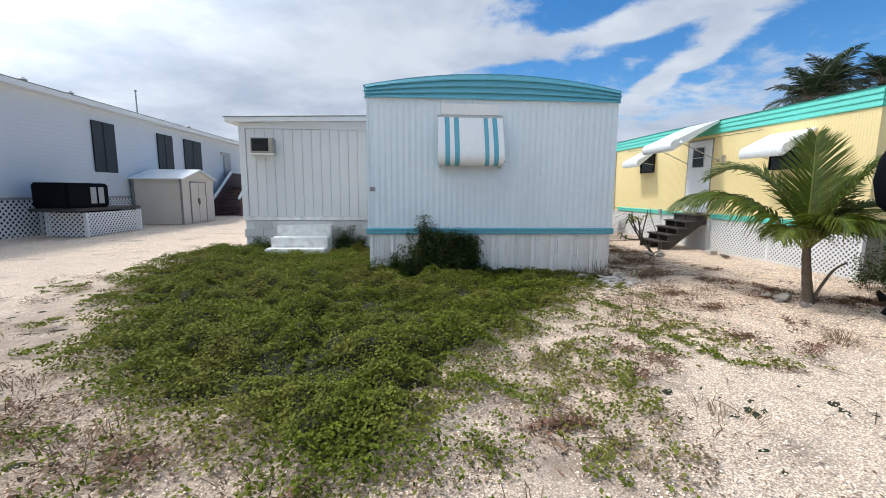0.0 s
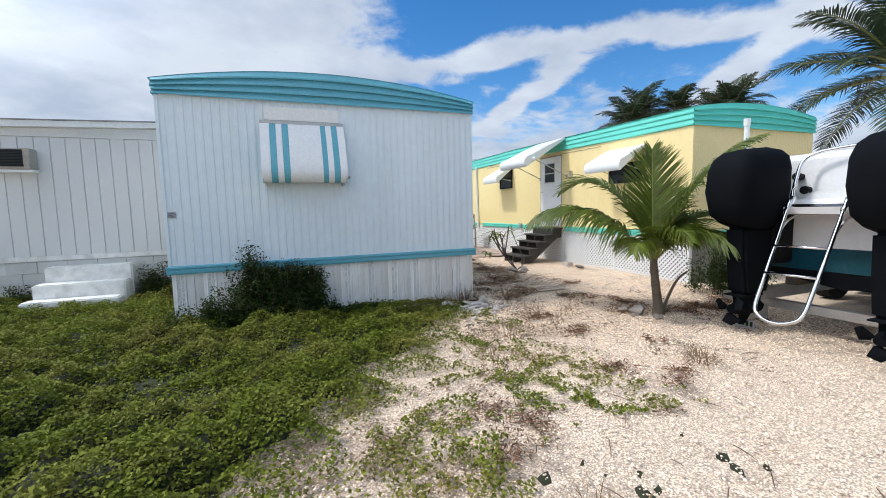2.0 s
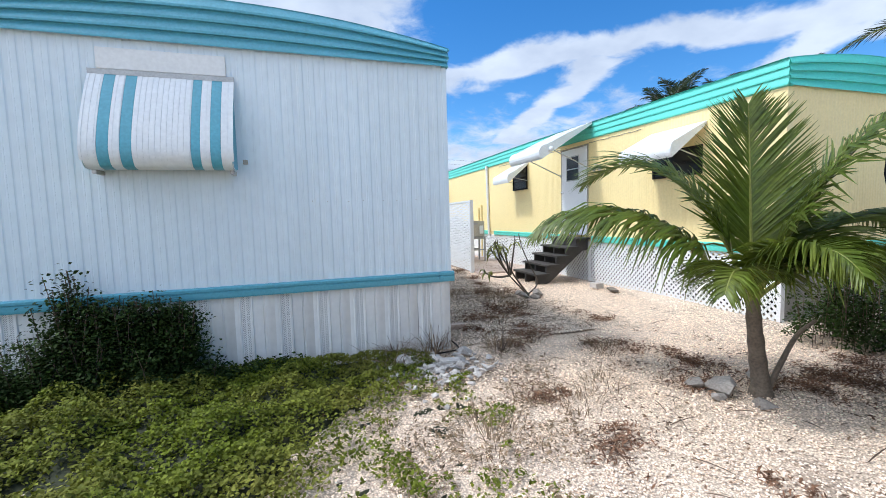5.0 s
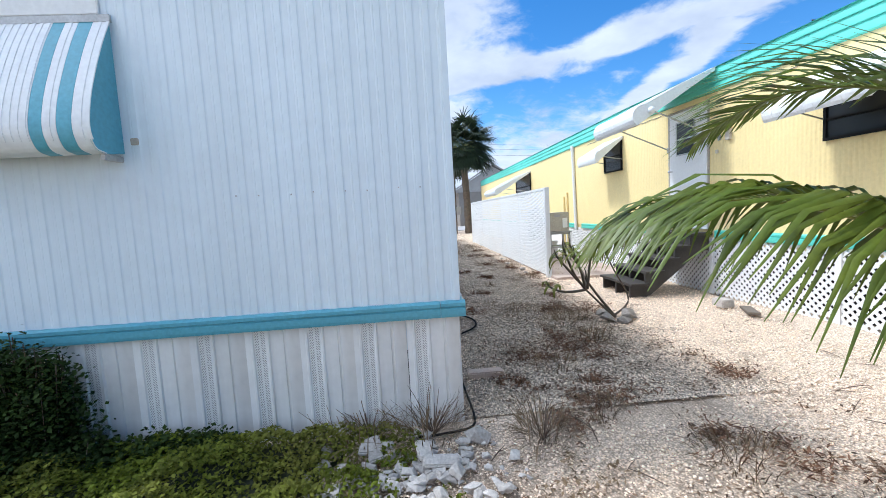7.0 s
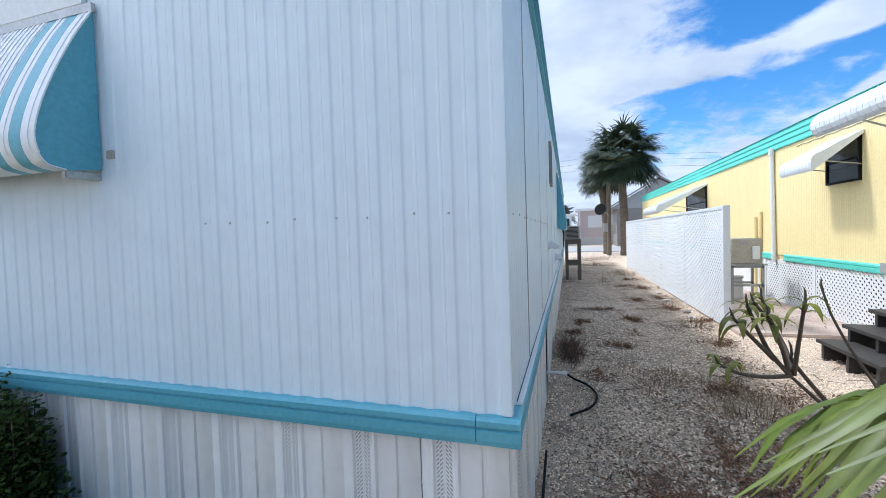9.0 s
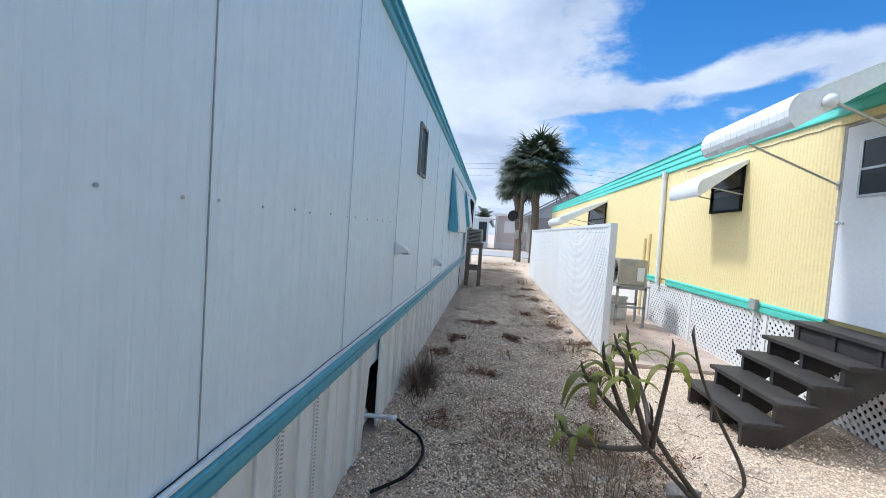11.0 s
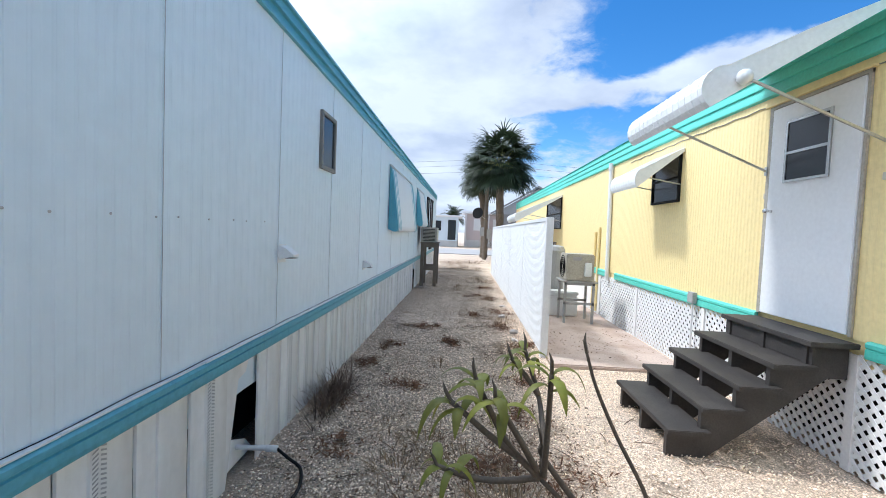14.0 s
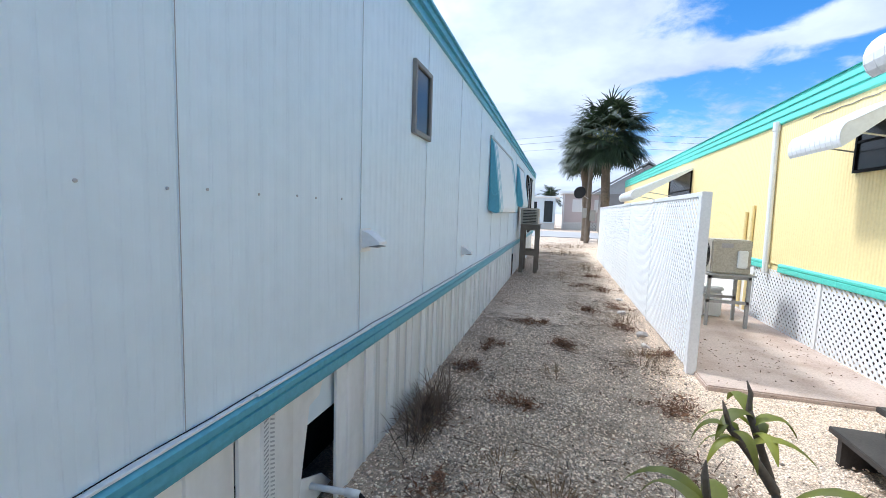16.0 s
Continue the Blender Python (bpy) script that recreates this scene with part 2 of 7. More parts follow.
M = dict(
    blue=mat("pale_blue_siding", (0.73, 0.815, 0.865), 0.42, 0, 0.025, 1.4, 9, 0.012, dirt=(0.54, 0.60, 0.62), streak=0.95, stain=0.22),
    teal=mat("teal_trim_paint", (0.12, 0.385, 0.48), 0.4, 0, 0.10, 2.0, 40, 0.08, dirt=(0.10, 0.30, 0.36), streak=0.6),
    awn_white=mat("white_awning_paint", (0.80, 0.81, 0.80), 0.4, 0, 0.05, 2.0, 30, 0.05, dirt=(0.62, 0.61, 0.57)),
    skirt=mat("white_vinyl_skirting", (0.86, 0.85, 0.83), 0.5, 0, 0.035, 5.0, 18, 0.03, dirt=(0.50, 0.45, 0.38), streak=0.93, rand=0.06, stain=0.45),
    yellow=mat("yellow_siding_paint", (0.86, 0.70, 0.345), 0.55, 0, 0.05, 1.0, 30, 0.06, dirt=(0.74, 0.61, 0.28), streak=0.9),
    mint=mat("mint_trim_paint", (0.13, 0.60, 0.49), 0.45, 0, 0.08, 2.5, 40, 0.08, dirt=(0.08, 0.42, 0.35)),
    white=mat("white_paint", (0.78, 0.78, 0.77), 0.5, 0, 0.06, 3.0, 50, 0.08, dirt=(0.60, 0.58, 0.53), streak=0.5),
    shed_white=mat("white_painted_boards", (0.72, 0.73, 0.73), 0.6, 0, 0.07, 2.0, 60, 0.15, dirt=(0.45, 0.43, 0.40), streak=0.9),
    lattice=mat("white_lattice_vinyl", (0.80, 0.80, 0.79), 0.5, 0, 0.05, 3.0, 50, 0.05, dirt=(0.55, 0.52, 0.46)),
    step=mat("dark_brown_deck_paint", (0.038, 0.033, 0.030), 0.65, 0, 0.2, 5.0, 90, 0.3, dirt=(0.09, 0.08, 0.07)),
    door=mat("white_door_paint", (0.84, 0.85, 0.86), 0.35, 0, 0.03, 2.0, 30, 0.03),
    glass=mat("dark_window_glass", (0.016, 0.018, 0.020), 0.22, 0, 0.02, 2, 5, 0, spec=0.45),
    # near-black that paints the shade under the homes and the deck
    dark=mat("painted_shade_black", (0.006, 0.006, 0.006), 0.9, 0, 0.1, 2, 20, 0),
    alu=mat("weathered_aluminium", (0.50, 0.50, 0.49), 0.4, 0.85, 0.12, 6, 60, 0.1),
    grey=mat("grey_plastic", (0.36, 0.36, 0.35), 0.55, 0, 0.1, 4, 50, 0.1),
    beige_unit=mat("weathered_beige_metal", (0.42, 0.39, 0.33), 0.5, 0.1, 0.15, 4, 50, 0.1),
    pvc=mat("white_pvc", (0.76, 0.77, 0.76), 0.35, 0, 0.05, 4, 40, 0.03, dirt=(0.52, 0.50, 0.45)),
    black=mat("black_rubber", (0.008, 0.008, 0.009), 0.7, 0, 0.2, 4, 60, 0.1, spec=0.2),
    cover=mat("black_canvas_cover", (0.004, 0.005, 0.007), 0.85, 0, 0.2, 3, 120, 0.2, spec=0.1),
    chrome=mat("polished_stainless", (0.72, 0.72, 0.73), 0.12, 1.0, 0.04, 6, 50, 0.02),
    gelcoat=mat("white_gelcoat", (0.80, 0.80, 0.80), 0.25, 0, 0.03, 2, 30, 0.02, coat=0.4),
    navy=mat("dark_teal_hull", (0.010, 0.060, 0.085), 0.2, 0, 0.08, 2, 30, 0.02, coat=0.5),
    beige=mat("beige_resin", (0.62, 0.56, 0.47), 0.55, 0, 0.06, 2, 40, 0.05),
    brown_trim=mat("grey_brown_trim", (0.24, 0.225, 0.205), 0.6, 0, 0.1, 3, 40, 0.1),
    shutter=mat("dark_green_shutter", (0.014, 0.022, 0.026), 0.55, 0, 0.1, 3, 40, 0.05),
    maroon=mat("maroon_stair_paint", (0.075, 0.022, 0.024), 0.6, 0, 0.15, 3, 50, 0.1),
    siding=mat("white_lap_siding", (0.66, 0.67, 0.68), 0.5, 0, 0.05, 1.2, 40, 0.05, dirt=(0.52, 0.52, 0.52)),
    roofing=mat("grey_roofing", (0.30, 0.30, 0.30), 0.8, 0, 0.15, 2, 60, 0.3),
    concrete=mat("concrete", (0.53, 0.42, 0.35), 0.85, 0, 0.15, 2.2, 70, 0.3, dirt=(0.30, 0.20, 0.145), stain=0.6),
    block=mat("painted_concrete_block", (0.62, 0.62, 0.60), 0.8, 0, 0.1, 3, 80, 0.3, dirt=(0.36, 0.35, 0.32)),
    chipped=mat("chipped_white_step_paint", (0.84, 0.83, 0.80), 0.7, 0, 0.08, 7, 70, 0.35, dirt=(0.30, 0.28, 0.26), stain=0.38),
    wood=mat("weathered_wood", (0.17, 0.14, 0.11), 0.8, 0, 0.2, 5, 90, 0.3),
    rock=mat("coral_rock", (0.52, 0.475, 0.43), 0.9, 0, 0.2, 9, 60, 0.6, 0.01, dirt=(0.22, 0.20, 0.18), rand=0.25),
    rock_dark=mat("grey_coral_rock", (0.27, 0.24, 0.21), 0.9, 0, 0.25, 9, 60, 0.6, 0.01, dirt=(0.12, 0.11, 0.10), rand=0.25),
    slit=mat("shadowed_vent_slit", (0.48, 0.48, 0.47), 0.7, 0, 0.1, 4, 50, 0),
    bark=mat("palm_bark", (0.17, 0.135, 0.10), 0.9, 0, 0.25, 8, 60, 0.6, 0.01),
    bark2=mat("grey_smooth_bark", (0.10, 0.080, 0.060), 0.7, 0, 0.2, 12, 80, 0.4, 0.004),
    frond=mat("coconut_frond", (0.105, 0.150, 0.018), 0.42, 0, 0.2, 3, 30, 0.05, rand=0.25, island=True, dirt=(0.20, 0.20, 0.02), trans=0.3),
    rib=mat("frond_rib", (0.22, 0.23, 0.05), 0.45, 0, 0.15, 4, 40, 0.05),
    darkfrond=mat("far_palm_frond", (0.028, 0.050, 0.018), 0.5, 0, 0.2, 2, 30, 0.05, rand=0.35, island=True, trans=0.2),
    sabal=mat("fan_palm_leaf", (0.036, 0.056, 0.026), 0.5, 0, 0.2, 2, 30, 0.05, rand=0.4, island=True, trans=0.15),
    weed=mat("creeping_weed_leaf", (0.126, 0.155, 0.011), 0.7, 0, 0.30, 1.1, 14, 0, spec=0.22, rand=0.42, island=True, dirt=(0.24, 0.205, 0.05), trans=0.25),
    path_gravel=mat("trodden_gravel_stone", (0.63, 0.53, 0.42), 0.9, 0, 0.2, 3, 60, 0.2, rand=0.75, island=True, dirt=(0.27, 0.21, 0.15)),
    # near-black green: stems plus the shade in gaps between the weed leaves
    stems=mat("weed_stem_and_shade", (0.026, 0.030, 0.010), 0.9, 0, 0.3, 2, 30, 0.3),
    bush=mat("dark_bush_leaf", (0.034, 0.058, 0.010), 0.7, 0, 0.2, 2, 20, 0, spec=0.2, rand=0.4, island=True, trans=0.15),
    dry=mat("dry_brown_grass", (0.22, 0.15, 0.085), 0.9, 0, 0.2, 3, 20, 0, rand=0.4, island=True),
    twig=mat("dry_grey_twig", (0.13, 0.088, 0.06), 0.9, 0, 0.2, 3, 20, 0, rand=0.3, island=True),
    plum_leaf=mat("plumeria_leaf", (0.165, 0.18, 0.024), 0.5, 0, 0.15, 6, 30, 0.05, rand=0.35, island=True, dirt=(0.30, 0.26, 0.03), trans=0.25),
    gravel=mat("coral_gravel_stone", (0.94, 0.765, 0.60), 0.9, 0, 0.15, 2, 60, 0.2, rand=0.36, island=True, dirt=(0.62, 0.52, 0.43)),
    rust=mat("dead_red_brown_weed", (0.17, 0.085, 0.045), 0.9, 0, 0.25, 4, 25, 0, rand=0.5, island=True, dirt=(0.09, 0.055, 0.035)),
    pink=mat("pale_pink_siding", (0.58, 0.50, 0.48), 0.6, 0, 0.05, 1, 20, 0),
    asphalt=mat("sun_bleached_road", (0.40, 0.385, 0.37), 0.9, 0, 0.1, 0.5, 40, 0.2),
    paper=mat("grey_label", (0.35, 0.34, 0.36), 0.6, 0, 0.1, 30, 90, 0),
    ink=mat("dark_ink", (0.05, 0.05, 0.06), 0.6, 0, 0.1, 30, 90, 0),
    leaflitter=mat("dead_leaf", (0.16, 0.10, 0.06), 0.9, 0, 0.2, 5, 40, 0, rand=0.5, island=True),
)


def ground_mat():
    """Pale coral gravel with sandy, pinkish and soil-stained patches."""
    m = mat("coral_gravel_ground", (0.96, 0.765, 0.58), 0.95, 0, 0.10, 0.5, 70, 0.8, 0.014, dirt=(0.80, 0.62, 0.50))
    nt = m.node_tree
    n, lk = nt.nodes, nt.links
    bsdf = n["Principled BSDF"]
    old = bsdf.inputs["Base Color"].links[0].from_socket
    tc = n.new("ShaderNodeTexCoord")
    # stones lighter at their middles, the shade in the gaps painted darker
    v = n.new("ShaderNodeTexVoronoi")
    v.inputs["Scale"].default_value = 84.0
    lk.new(tc.outputs["Object"], v.inputs["Vector"])
    mr = n.new("ShaderNodeMapRange")
    mr.inputs["From Max"].default_value = 0.7
    mr.inputs["To Min"].default_value, mr.inputs["To Max"].default_value = 1.24, 0.46
    lk.new(v.outputs["Distance"], mr.inputs["Value"])
    vc = n.new("ShaderNodeSeparateColor")
    lk.new(v.outputs["Color"], vc.inputs[0])
    mr2 = n.new("ShaderNodeMapRange")
    mr2.inputs["To Min"].default_value, mr2.inputs["To Max"].default_value = 0.78, 1.14
    lk.new(vc.outputs[0], mr2.inputs["Value"])
    mu = n.new("ShaderNodeMath")
    mu.operation = "MULTIPLY"
    lk.new(mr.outputs[0], mu.inputs[0])
    lk.new(mr2.outputs[0], mu.inputs[1])
    hs = n.new("ShaderNodeHueSaturation")
    lk.new(old, hs.inputs["Color"])
    lk.new(mu.outputs[0], hs.inputs["Value"])
    # soil stains between the stones
    st = n.new("ShaderNodeTexNoise")
    st.inputs["Scale"].default_value, st.inputs["Detail"].default_value, st.inputs["Roughness"].default_value = 1.6, 9.0, 0.65
    lk.new(tc.outputs["Object"], st.inputs["Vector"])
    sr = n.new("ShaderNodeMapRange")
    sr.inputs["From Min"].default_value, sr.inputs["From Max"].default_value = 0.545, 0.67
    sr.inputs["To Max"].default_value = 0.62
    lk.new(st.outputs["Fac"], sr.inputs["Value"])
    mx = n.new("ShaderNodeMix")
    mx.data_type = "RGBA"
    lk.new(sr.outputs[0], mx.inputs["Factor"])
    lk.new(hs.outputs[0], mx.inputs["A"])
    mx.inputs["B"].default_value = (0.20, 0.155, 0.115, 1)
    # trodden grey soil down the passage between the homes and at the verge of the weeds
    sp = n.new("ShaderNodeSeparateXYZ")
    lk.new(tc.outputs["Object"], sp.inputs[0])
    wob = n.new("ShaderNodeTexNoise")
    wob.inputs["Scale"].default_value, wob.inputs["Detail"].default_value = 0.9, 6.0
    lk.new(tc.outputs["Object"], wob.inputs["Vector"])

    def op(kind, a, c):
        q = n.new("ShaderNodeMath")
        q.operation = kind
        for i, w in enumerate((a, c)):
            if isinstance(w, (int, float)):
                q.inputs[i].default_value = w
            else:
                lk.new(w, q.inputs[i])
        return q.outputs[0]

    def patch(cx, cy, rx, ry, edge):
        dx = op("DIVIDE", op("SUBTRACT", sp.outputs[0], cx), rx)
        dy = op("DIVIDE", op("SUBTRACT", sp.outputs[1], cy), ry)
        r = op("ADD", op("POWER", op("ABSOLUTE", dx, 0), 4.0), op("POWER", op("ABSOLUTE", dy, 0), 4.0))
        e = n.new("ShaderNodeMapRange")
        e.inputs["From Min"].default_value, e.inputs["From Max"].default_value = 1.6, 0.3
        lk.new(op("ADD", r, op("MULTIPLY", op("SUBTRACT", wob.outputs["Fac"], 0.5), edge)), e.inputs["Value"])
        return e.outputs[0]

    soil = op("MAXIMUM", patch(4.35, 18.0, 1.25, 11.0, 5.0), op("MULTIPLY", patch(-1.8, 4.0, 3.3, 2.6, 7.0), 0.7))
    grain = n.new("ShaderNodeMapRange")
    grain.inputs["From Min"].default_value, grain.inputs["From Max"].default_value = 0.30, 0.62
    grain.inputs["To Min"].default_value, grain.inputs["To Max"].default_value = 0.28, 0.88
    lk.new(st.outputs["Fac"], grain.inputs["Value"])
    mz = n.new("ShaderNodeMix")
    mz.data_type = "RGBA"
    lk.new(op("MULTIPLY", soil, grain.outputs[0]), mz.inputs["Factor"])
    lk.new(mx.outputs["Result"], mz.inputs["A"])
    mz.inputs["B"].default_value = (0.25, 0.185, 0.13, 1)
    lk.new(mz.outputs["Result"], bsdf.inputs["Base Color"])
    return m


M["ground"] = ground_mat()

# ---- builders ----
ORIGIN = {}


def thing(name, at, label, category, group="", kind=""):
    ob = new(name)
    ob.location = at
    ORIGIN[ob.name] = Vector(at)
    return tagged(ob, label, category, group, kind)


def mesh_object(name, bm, material, origin):
    bmesh.ops.translate(bm, vec=-Vector(origin), verts=bm.verts)
    me = bpy.data.meshes.new(name)
    bm.to_mesh(me)
    bm.free()
    me.materials.append(material)
    return new(name, me)


def solo(name, bm, material, at, label, category, group="", kind="", smooth=False):
    """A thing of one mesh; bm is in world metres."""
    ob = mesh_object(name, bm, material, at)
    ob.location = at
    ORIGIN[ob.name] = Vector(at)
    if smooth:
        ob.data.shade_smooth()
    return tagged(ob, label, category, group, kind)


def part(name, bm, material, parent, label="", smooth=False):
    """One mesh under a thing or a part; bm is in world metres."""
    ob = mesh_object(name, bm, material, ORIGIN[parent.name])
    ob.parent = parent
    ORIGIN[ob.name] = ORIGIN[parent.name]
    if smooth:
        ob.data.shade_smooth()
    if label:
        ob["label"] = label
    return ob


def shared(name, me, parent, loc, rot=(0, 0, 0), label=""):
    """A piece on a shared mesh, placed in world metres under its thing."""
    ob = new(name, me)
    ob.parent = parent
    ob.location = Vector(loc) - ORIGIN[parent.name]
    ob.rotation_euler = rot
    ORIGIN[ob.name] = ORIGIN[parent.name]
    if label:
        ob["label"] = label
    return ob


def mesh_of(name, bm, material):
    me = bpy.data.meshes.new(name)
    bm.to_mesh(me)
    bm.free()
    me.materials.append(material)
    return me


def raw(name, verts, faces, material):
    """A mesh from numpy arrays: verts (n,3); faces (m,k)."""
    me = bpy.data.meshes.new(name)
    verts, faces = np.asarray(verts, dtype=np.float32), np.asarray(faces, dtype=np.int32)
    k = faces.shape[1]
    me.vertices.add(len(verts))
    me.vertices.foreach_set("co", verts.ravel())
    me.loops.add(faces.size)
    me.loops.foreach_set("vertex_index", faces.ravel())
    me.polygons.add(len(faces))
    me.polygons.foreach_set("loop_start", np.arange(0, faces.size, k, dtype=np.int32))
    me.update(calc_edges=True)
    me.validate()
    me.materials.append(material)
    return me


def box(bm, x0, y0, z0, x1, y1, z1, bevel=0.0, m=None):
    vs = [bm.verts.new(p) for p in ((x0, y0, z0), (x1, y0, z0), (x1, y1, z0), (x0, y1, z0), (x0, y0, z1), (x1, y0, z1), (x1, y1, z1), (x0, y1, z1))]
    fs = [bm.faces.new([vs[i] for i in f]) for f in ((3, 2, 1, 0), (4, 5, 6, 7), (0, 1, 5, 4), (1, 2, 6, 5), (2, 3, 7, 6), (3, 0, 4, 7))]
    if bevel:
        es = list({e for f in fs for e in f.edges})
        out = bmesh.ops.bevel(bm, geom=es, offset=bevel, segments=2, affect="EDGES", clamp_overlap=True)
        vs = list({v for f in out["faces"] for v in f.verts} | {v for v in vs if v.is_valid})
    if m is not None:
        bmesh.ops.transform(bm, matrix=m, verts=vs)
    return bm


def boxes(*args, bevel=0.0):
    bm = bmesh.new()
    for a in args:
        box(bm, *a, bevel=bevel)
    return bm


def prism(bm, outline, axis, a0, a1):
    """A polygon in the plane across an axis ('x': outline is y,z; 'y': x,z; 'z': x,y), drawn out from a0 to a1."""
    def pt(u, v, a):
        return {"x": (a, u, v), "y": (u, a, v), "z": (u, v, a)}[axis]
    lo = [bm.verts.new(pt(u, v, a0)) for u, v in outline]
    hi = [bm.verts.new(pt(u, v, a1)) for u, v in outline]
    n = len(outline)
    bm.faces.new(lo)
    bm.faces.new(hi[::-1])
    for i in range(n):
        j = (i + 1) % n
        bm.faces.new((lo[j], lo[i], hi[i], hi[j]))
    bmesh.ops.recalc_face_normals(bm, faces=bm.faces)
    return bm


def strip(bm, pts, thick, axis, a0, a1):
    """A bent sheet: an open line in the plane across an axis, given a thickness and drawn out."""
    p = [Vector(q) for q in pts]
    off = []
    for i in range(len(p)):
        d = (p[min(i + 1, len(p) - 1)] - p[max(i - 1, 0)]).normalized()
        off.append(p[i] + Vector((-d.y, d.x)) * thick)
    return prism(bm, [tuple(q) for q in p] + [tuple(q) for q in off[::-1]], axis, a0, a1)


def tube(bm, pts, r, sides=8, taper=None, caps=True):
    """A pipe through points; taper gives a radius for each."""
    pts = [Vector(p) for p in pts]
    rings = []
    ref = Vector((0.13, 0.27, 0.95))
    for i, p in enumerate(pts):
        d = (pts[min(i + 1, len(pts) - 1)] - pts[max(i - 1, 0)]).normalized()
        a = d.cross(ref if abs(d.dot(ref)) < 0.95 else Vector((1, 0, 0))).normalized()
        b = d.cross(a)
        rad = taper[i] if taper else r
        rings.append([bm.verts.new(p + (a * math.cos(t) + b * math.sin(t)) * rad) for t in (2 * math.pi * k / sides for k in range(sides))])
    for u, v in zip(rings, rings[1:]):
        for k in range(sides):
            bm.faces.new((u[k], u[(k + 1) % sides], v[(k + 1) % sides], v[k]))
    if caps:
        bm.faces.new(rings[0][::-1])
        bm.faces.new(rings[-1])
    return bm


def arc_pts(p, n=10):
    """A smooth line (Catmull-Rom) through points."""
    p = [Vector(q) for q in p]
    p = [2 * p[0] - p[1]] + p + [2 * p[-1] - p[-2]]
    out = []
    for i in range(1, len(p) - 2):
        for k in range(n):
            t = k / n
            out.append(0.5 * (2 * p[i] + (p[i + 1] - p[i - 1]) * t + (2 * p[i - 1] - 5 * p[i] + 4 * p[i + 1] - p[i + 2]) * t * t
                              + (3 * p[i] - p[i - 1] - 3 * p[i + 1] + p[i + 2]) * t ** 3))
    out.append(p[-2])
    return out


def ribbed(bm, axis, a0, a1, plane, out, z0, z1, period, depth, duty=0.3, crown=None, cut=None):
    """An upright ribbed sheet along x or y at a plane; ribs stand out by depth (out is +1 or -1). crown(a): top height."""
    prof = []
    a = a0
    while a < a1 - 1e-6:
        for f, d in ((0, 0), (0.34, 0.04), (0.40, 0.55), (0.47, 0.60), (0.50, 0.42), (0.54, 0.95), (0.60, 1), (0.86, 0.94), (0.93, 0.3)):
            if a + f * period < a1:
                prof.append((a + f * period, d * depth))
        a += period
    prof.append((a1, 0))
    lo, hi = [], []
    for u, d in prof:
        p = plane + out * d
        top = crown(u) if crown else z1
        xy = (u, p) if axis == "x" else (p, u)
        lo.append(bm.verts.new((*xy, z0)))
        hi.append(bm.verts.new((*xy, top)))
    for i in range(len(prof) - 1):
        f = (lo[i], lo[i + 1], hi[i + 1], hi[i])
        bm.faces.new(f if (axis == "x") == (out < 0) else f[::-1])
    return bm


def lattice(bm, axis, a0, a1, plane, z0, z1, gap=0.078, w=0.034, t=0.006, clip=True):
    """Crossed diagonal slats in two layers, cut to a rectangle along x or y at a plane."""
    L, Hh = a1 - a0, z1 - z0
    step = gap * math.sqrt(2)
    hw = w * math.sqrt(2) / 2
    for layer, sgn in ((0, 1), (1, -1)):
        c = -Hh - step
        while c < L + Hh + step:
            # line u = c + sgn-run over height; polygon clipped to the rectangle
            if sgn > 0:
                poly = [(c - hw, 0), (c + hw, 0), (c + hw + Hh, Hh), (c - hw + Hh, Hh)]
            else:
                poly = [(c + Hh - hw, 0), (c + Hh + hw, 0), (c + hw, Hh), (c - hw, Hh)]
            for lim, keep in ((0.0, 1), (L, -1)):
                q = []
                for i in range(len(poly)):
                    p1, p2 = poly[i], poly[(i + 1) % len(poly)]
                    i1, i2 = (p1[0] - lim) * keep >= 0, (p2[0] - lim) * keep >= 0
                    if i1:
                        q.append(p1)
                    if i1 != i2:
                        f = (lim - p1[0]) / (p2[0] - p1[0])
                        q.append((lim, p1[1] + f * (p2[1] - p1[1])))
                poly = q
                if len(poly) < 3:
                    break
            if len(poly) >= 3:
                p0, p1 = plane + layer * t, plane + (layer + 1) * t
                two = [[bm.verts.new((a0 + u, pl, z0 + v) if axis == "x" else (pl, a0 + u, z0 + v)) for u, v in poly] for pl in (p0, p1)]
                bm.faces.new(two[0])
                bm.faces.new(two[1][::-1])
                n = len(poly)
                for i in range(n):
                    j = (i + 1) % n
                    bm.faces.new((two[0][j], two[0][i], two[1][i], two[1][j]))
            c += step
    return bm

# ---- ground ----
WEEDS = [(-4.3, 10.4), (-4.6, 7.5), (-3.7, 6.0), (-3.0, 4.3), (-2.4, 3.4), (-1.5, 2.75), (-0.95, 2.25), (-0.6, 1.85), (-0.15, 1.8), (0.2, 2.4), (0.35, 3.1), (0.65, 3.6), (1.05, 4.1), (1.55, 4.6),
         (2.1, 5.4), (2.45, 6.0), (2.75, 6.45), (2.6, 6.8), (-0.6, 6.85), (-0.7, 9.5), (-3.4, 9.5)]


def inside(x, y, poly):
    x, y = np.asarray(x), np.asarray(y)
    c = np.zeros(x.shape, bool)
    for (x1, y1), (x2, y2) in zip(poly, poly[1:] + poly[:1]):
        if y1 != y2:
            c ^= ((y1 > y) != (y2 > y)) & (x < (x2 - x1) * (y - y1) / (y2 - y1) + x1)
    return c


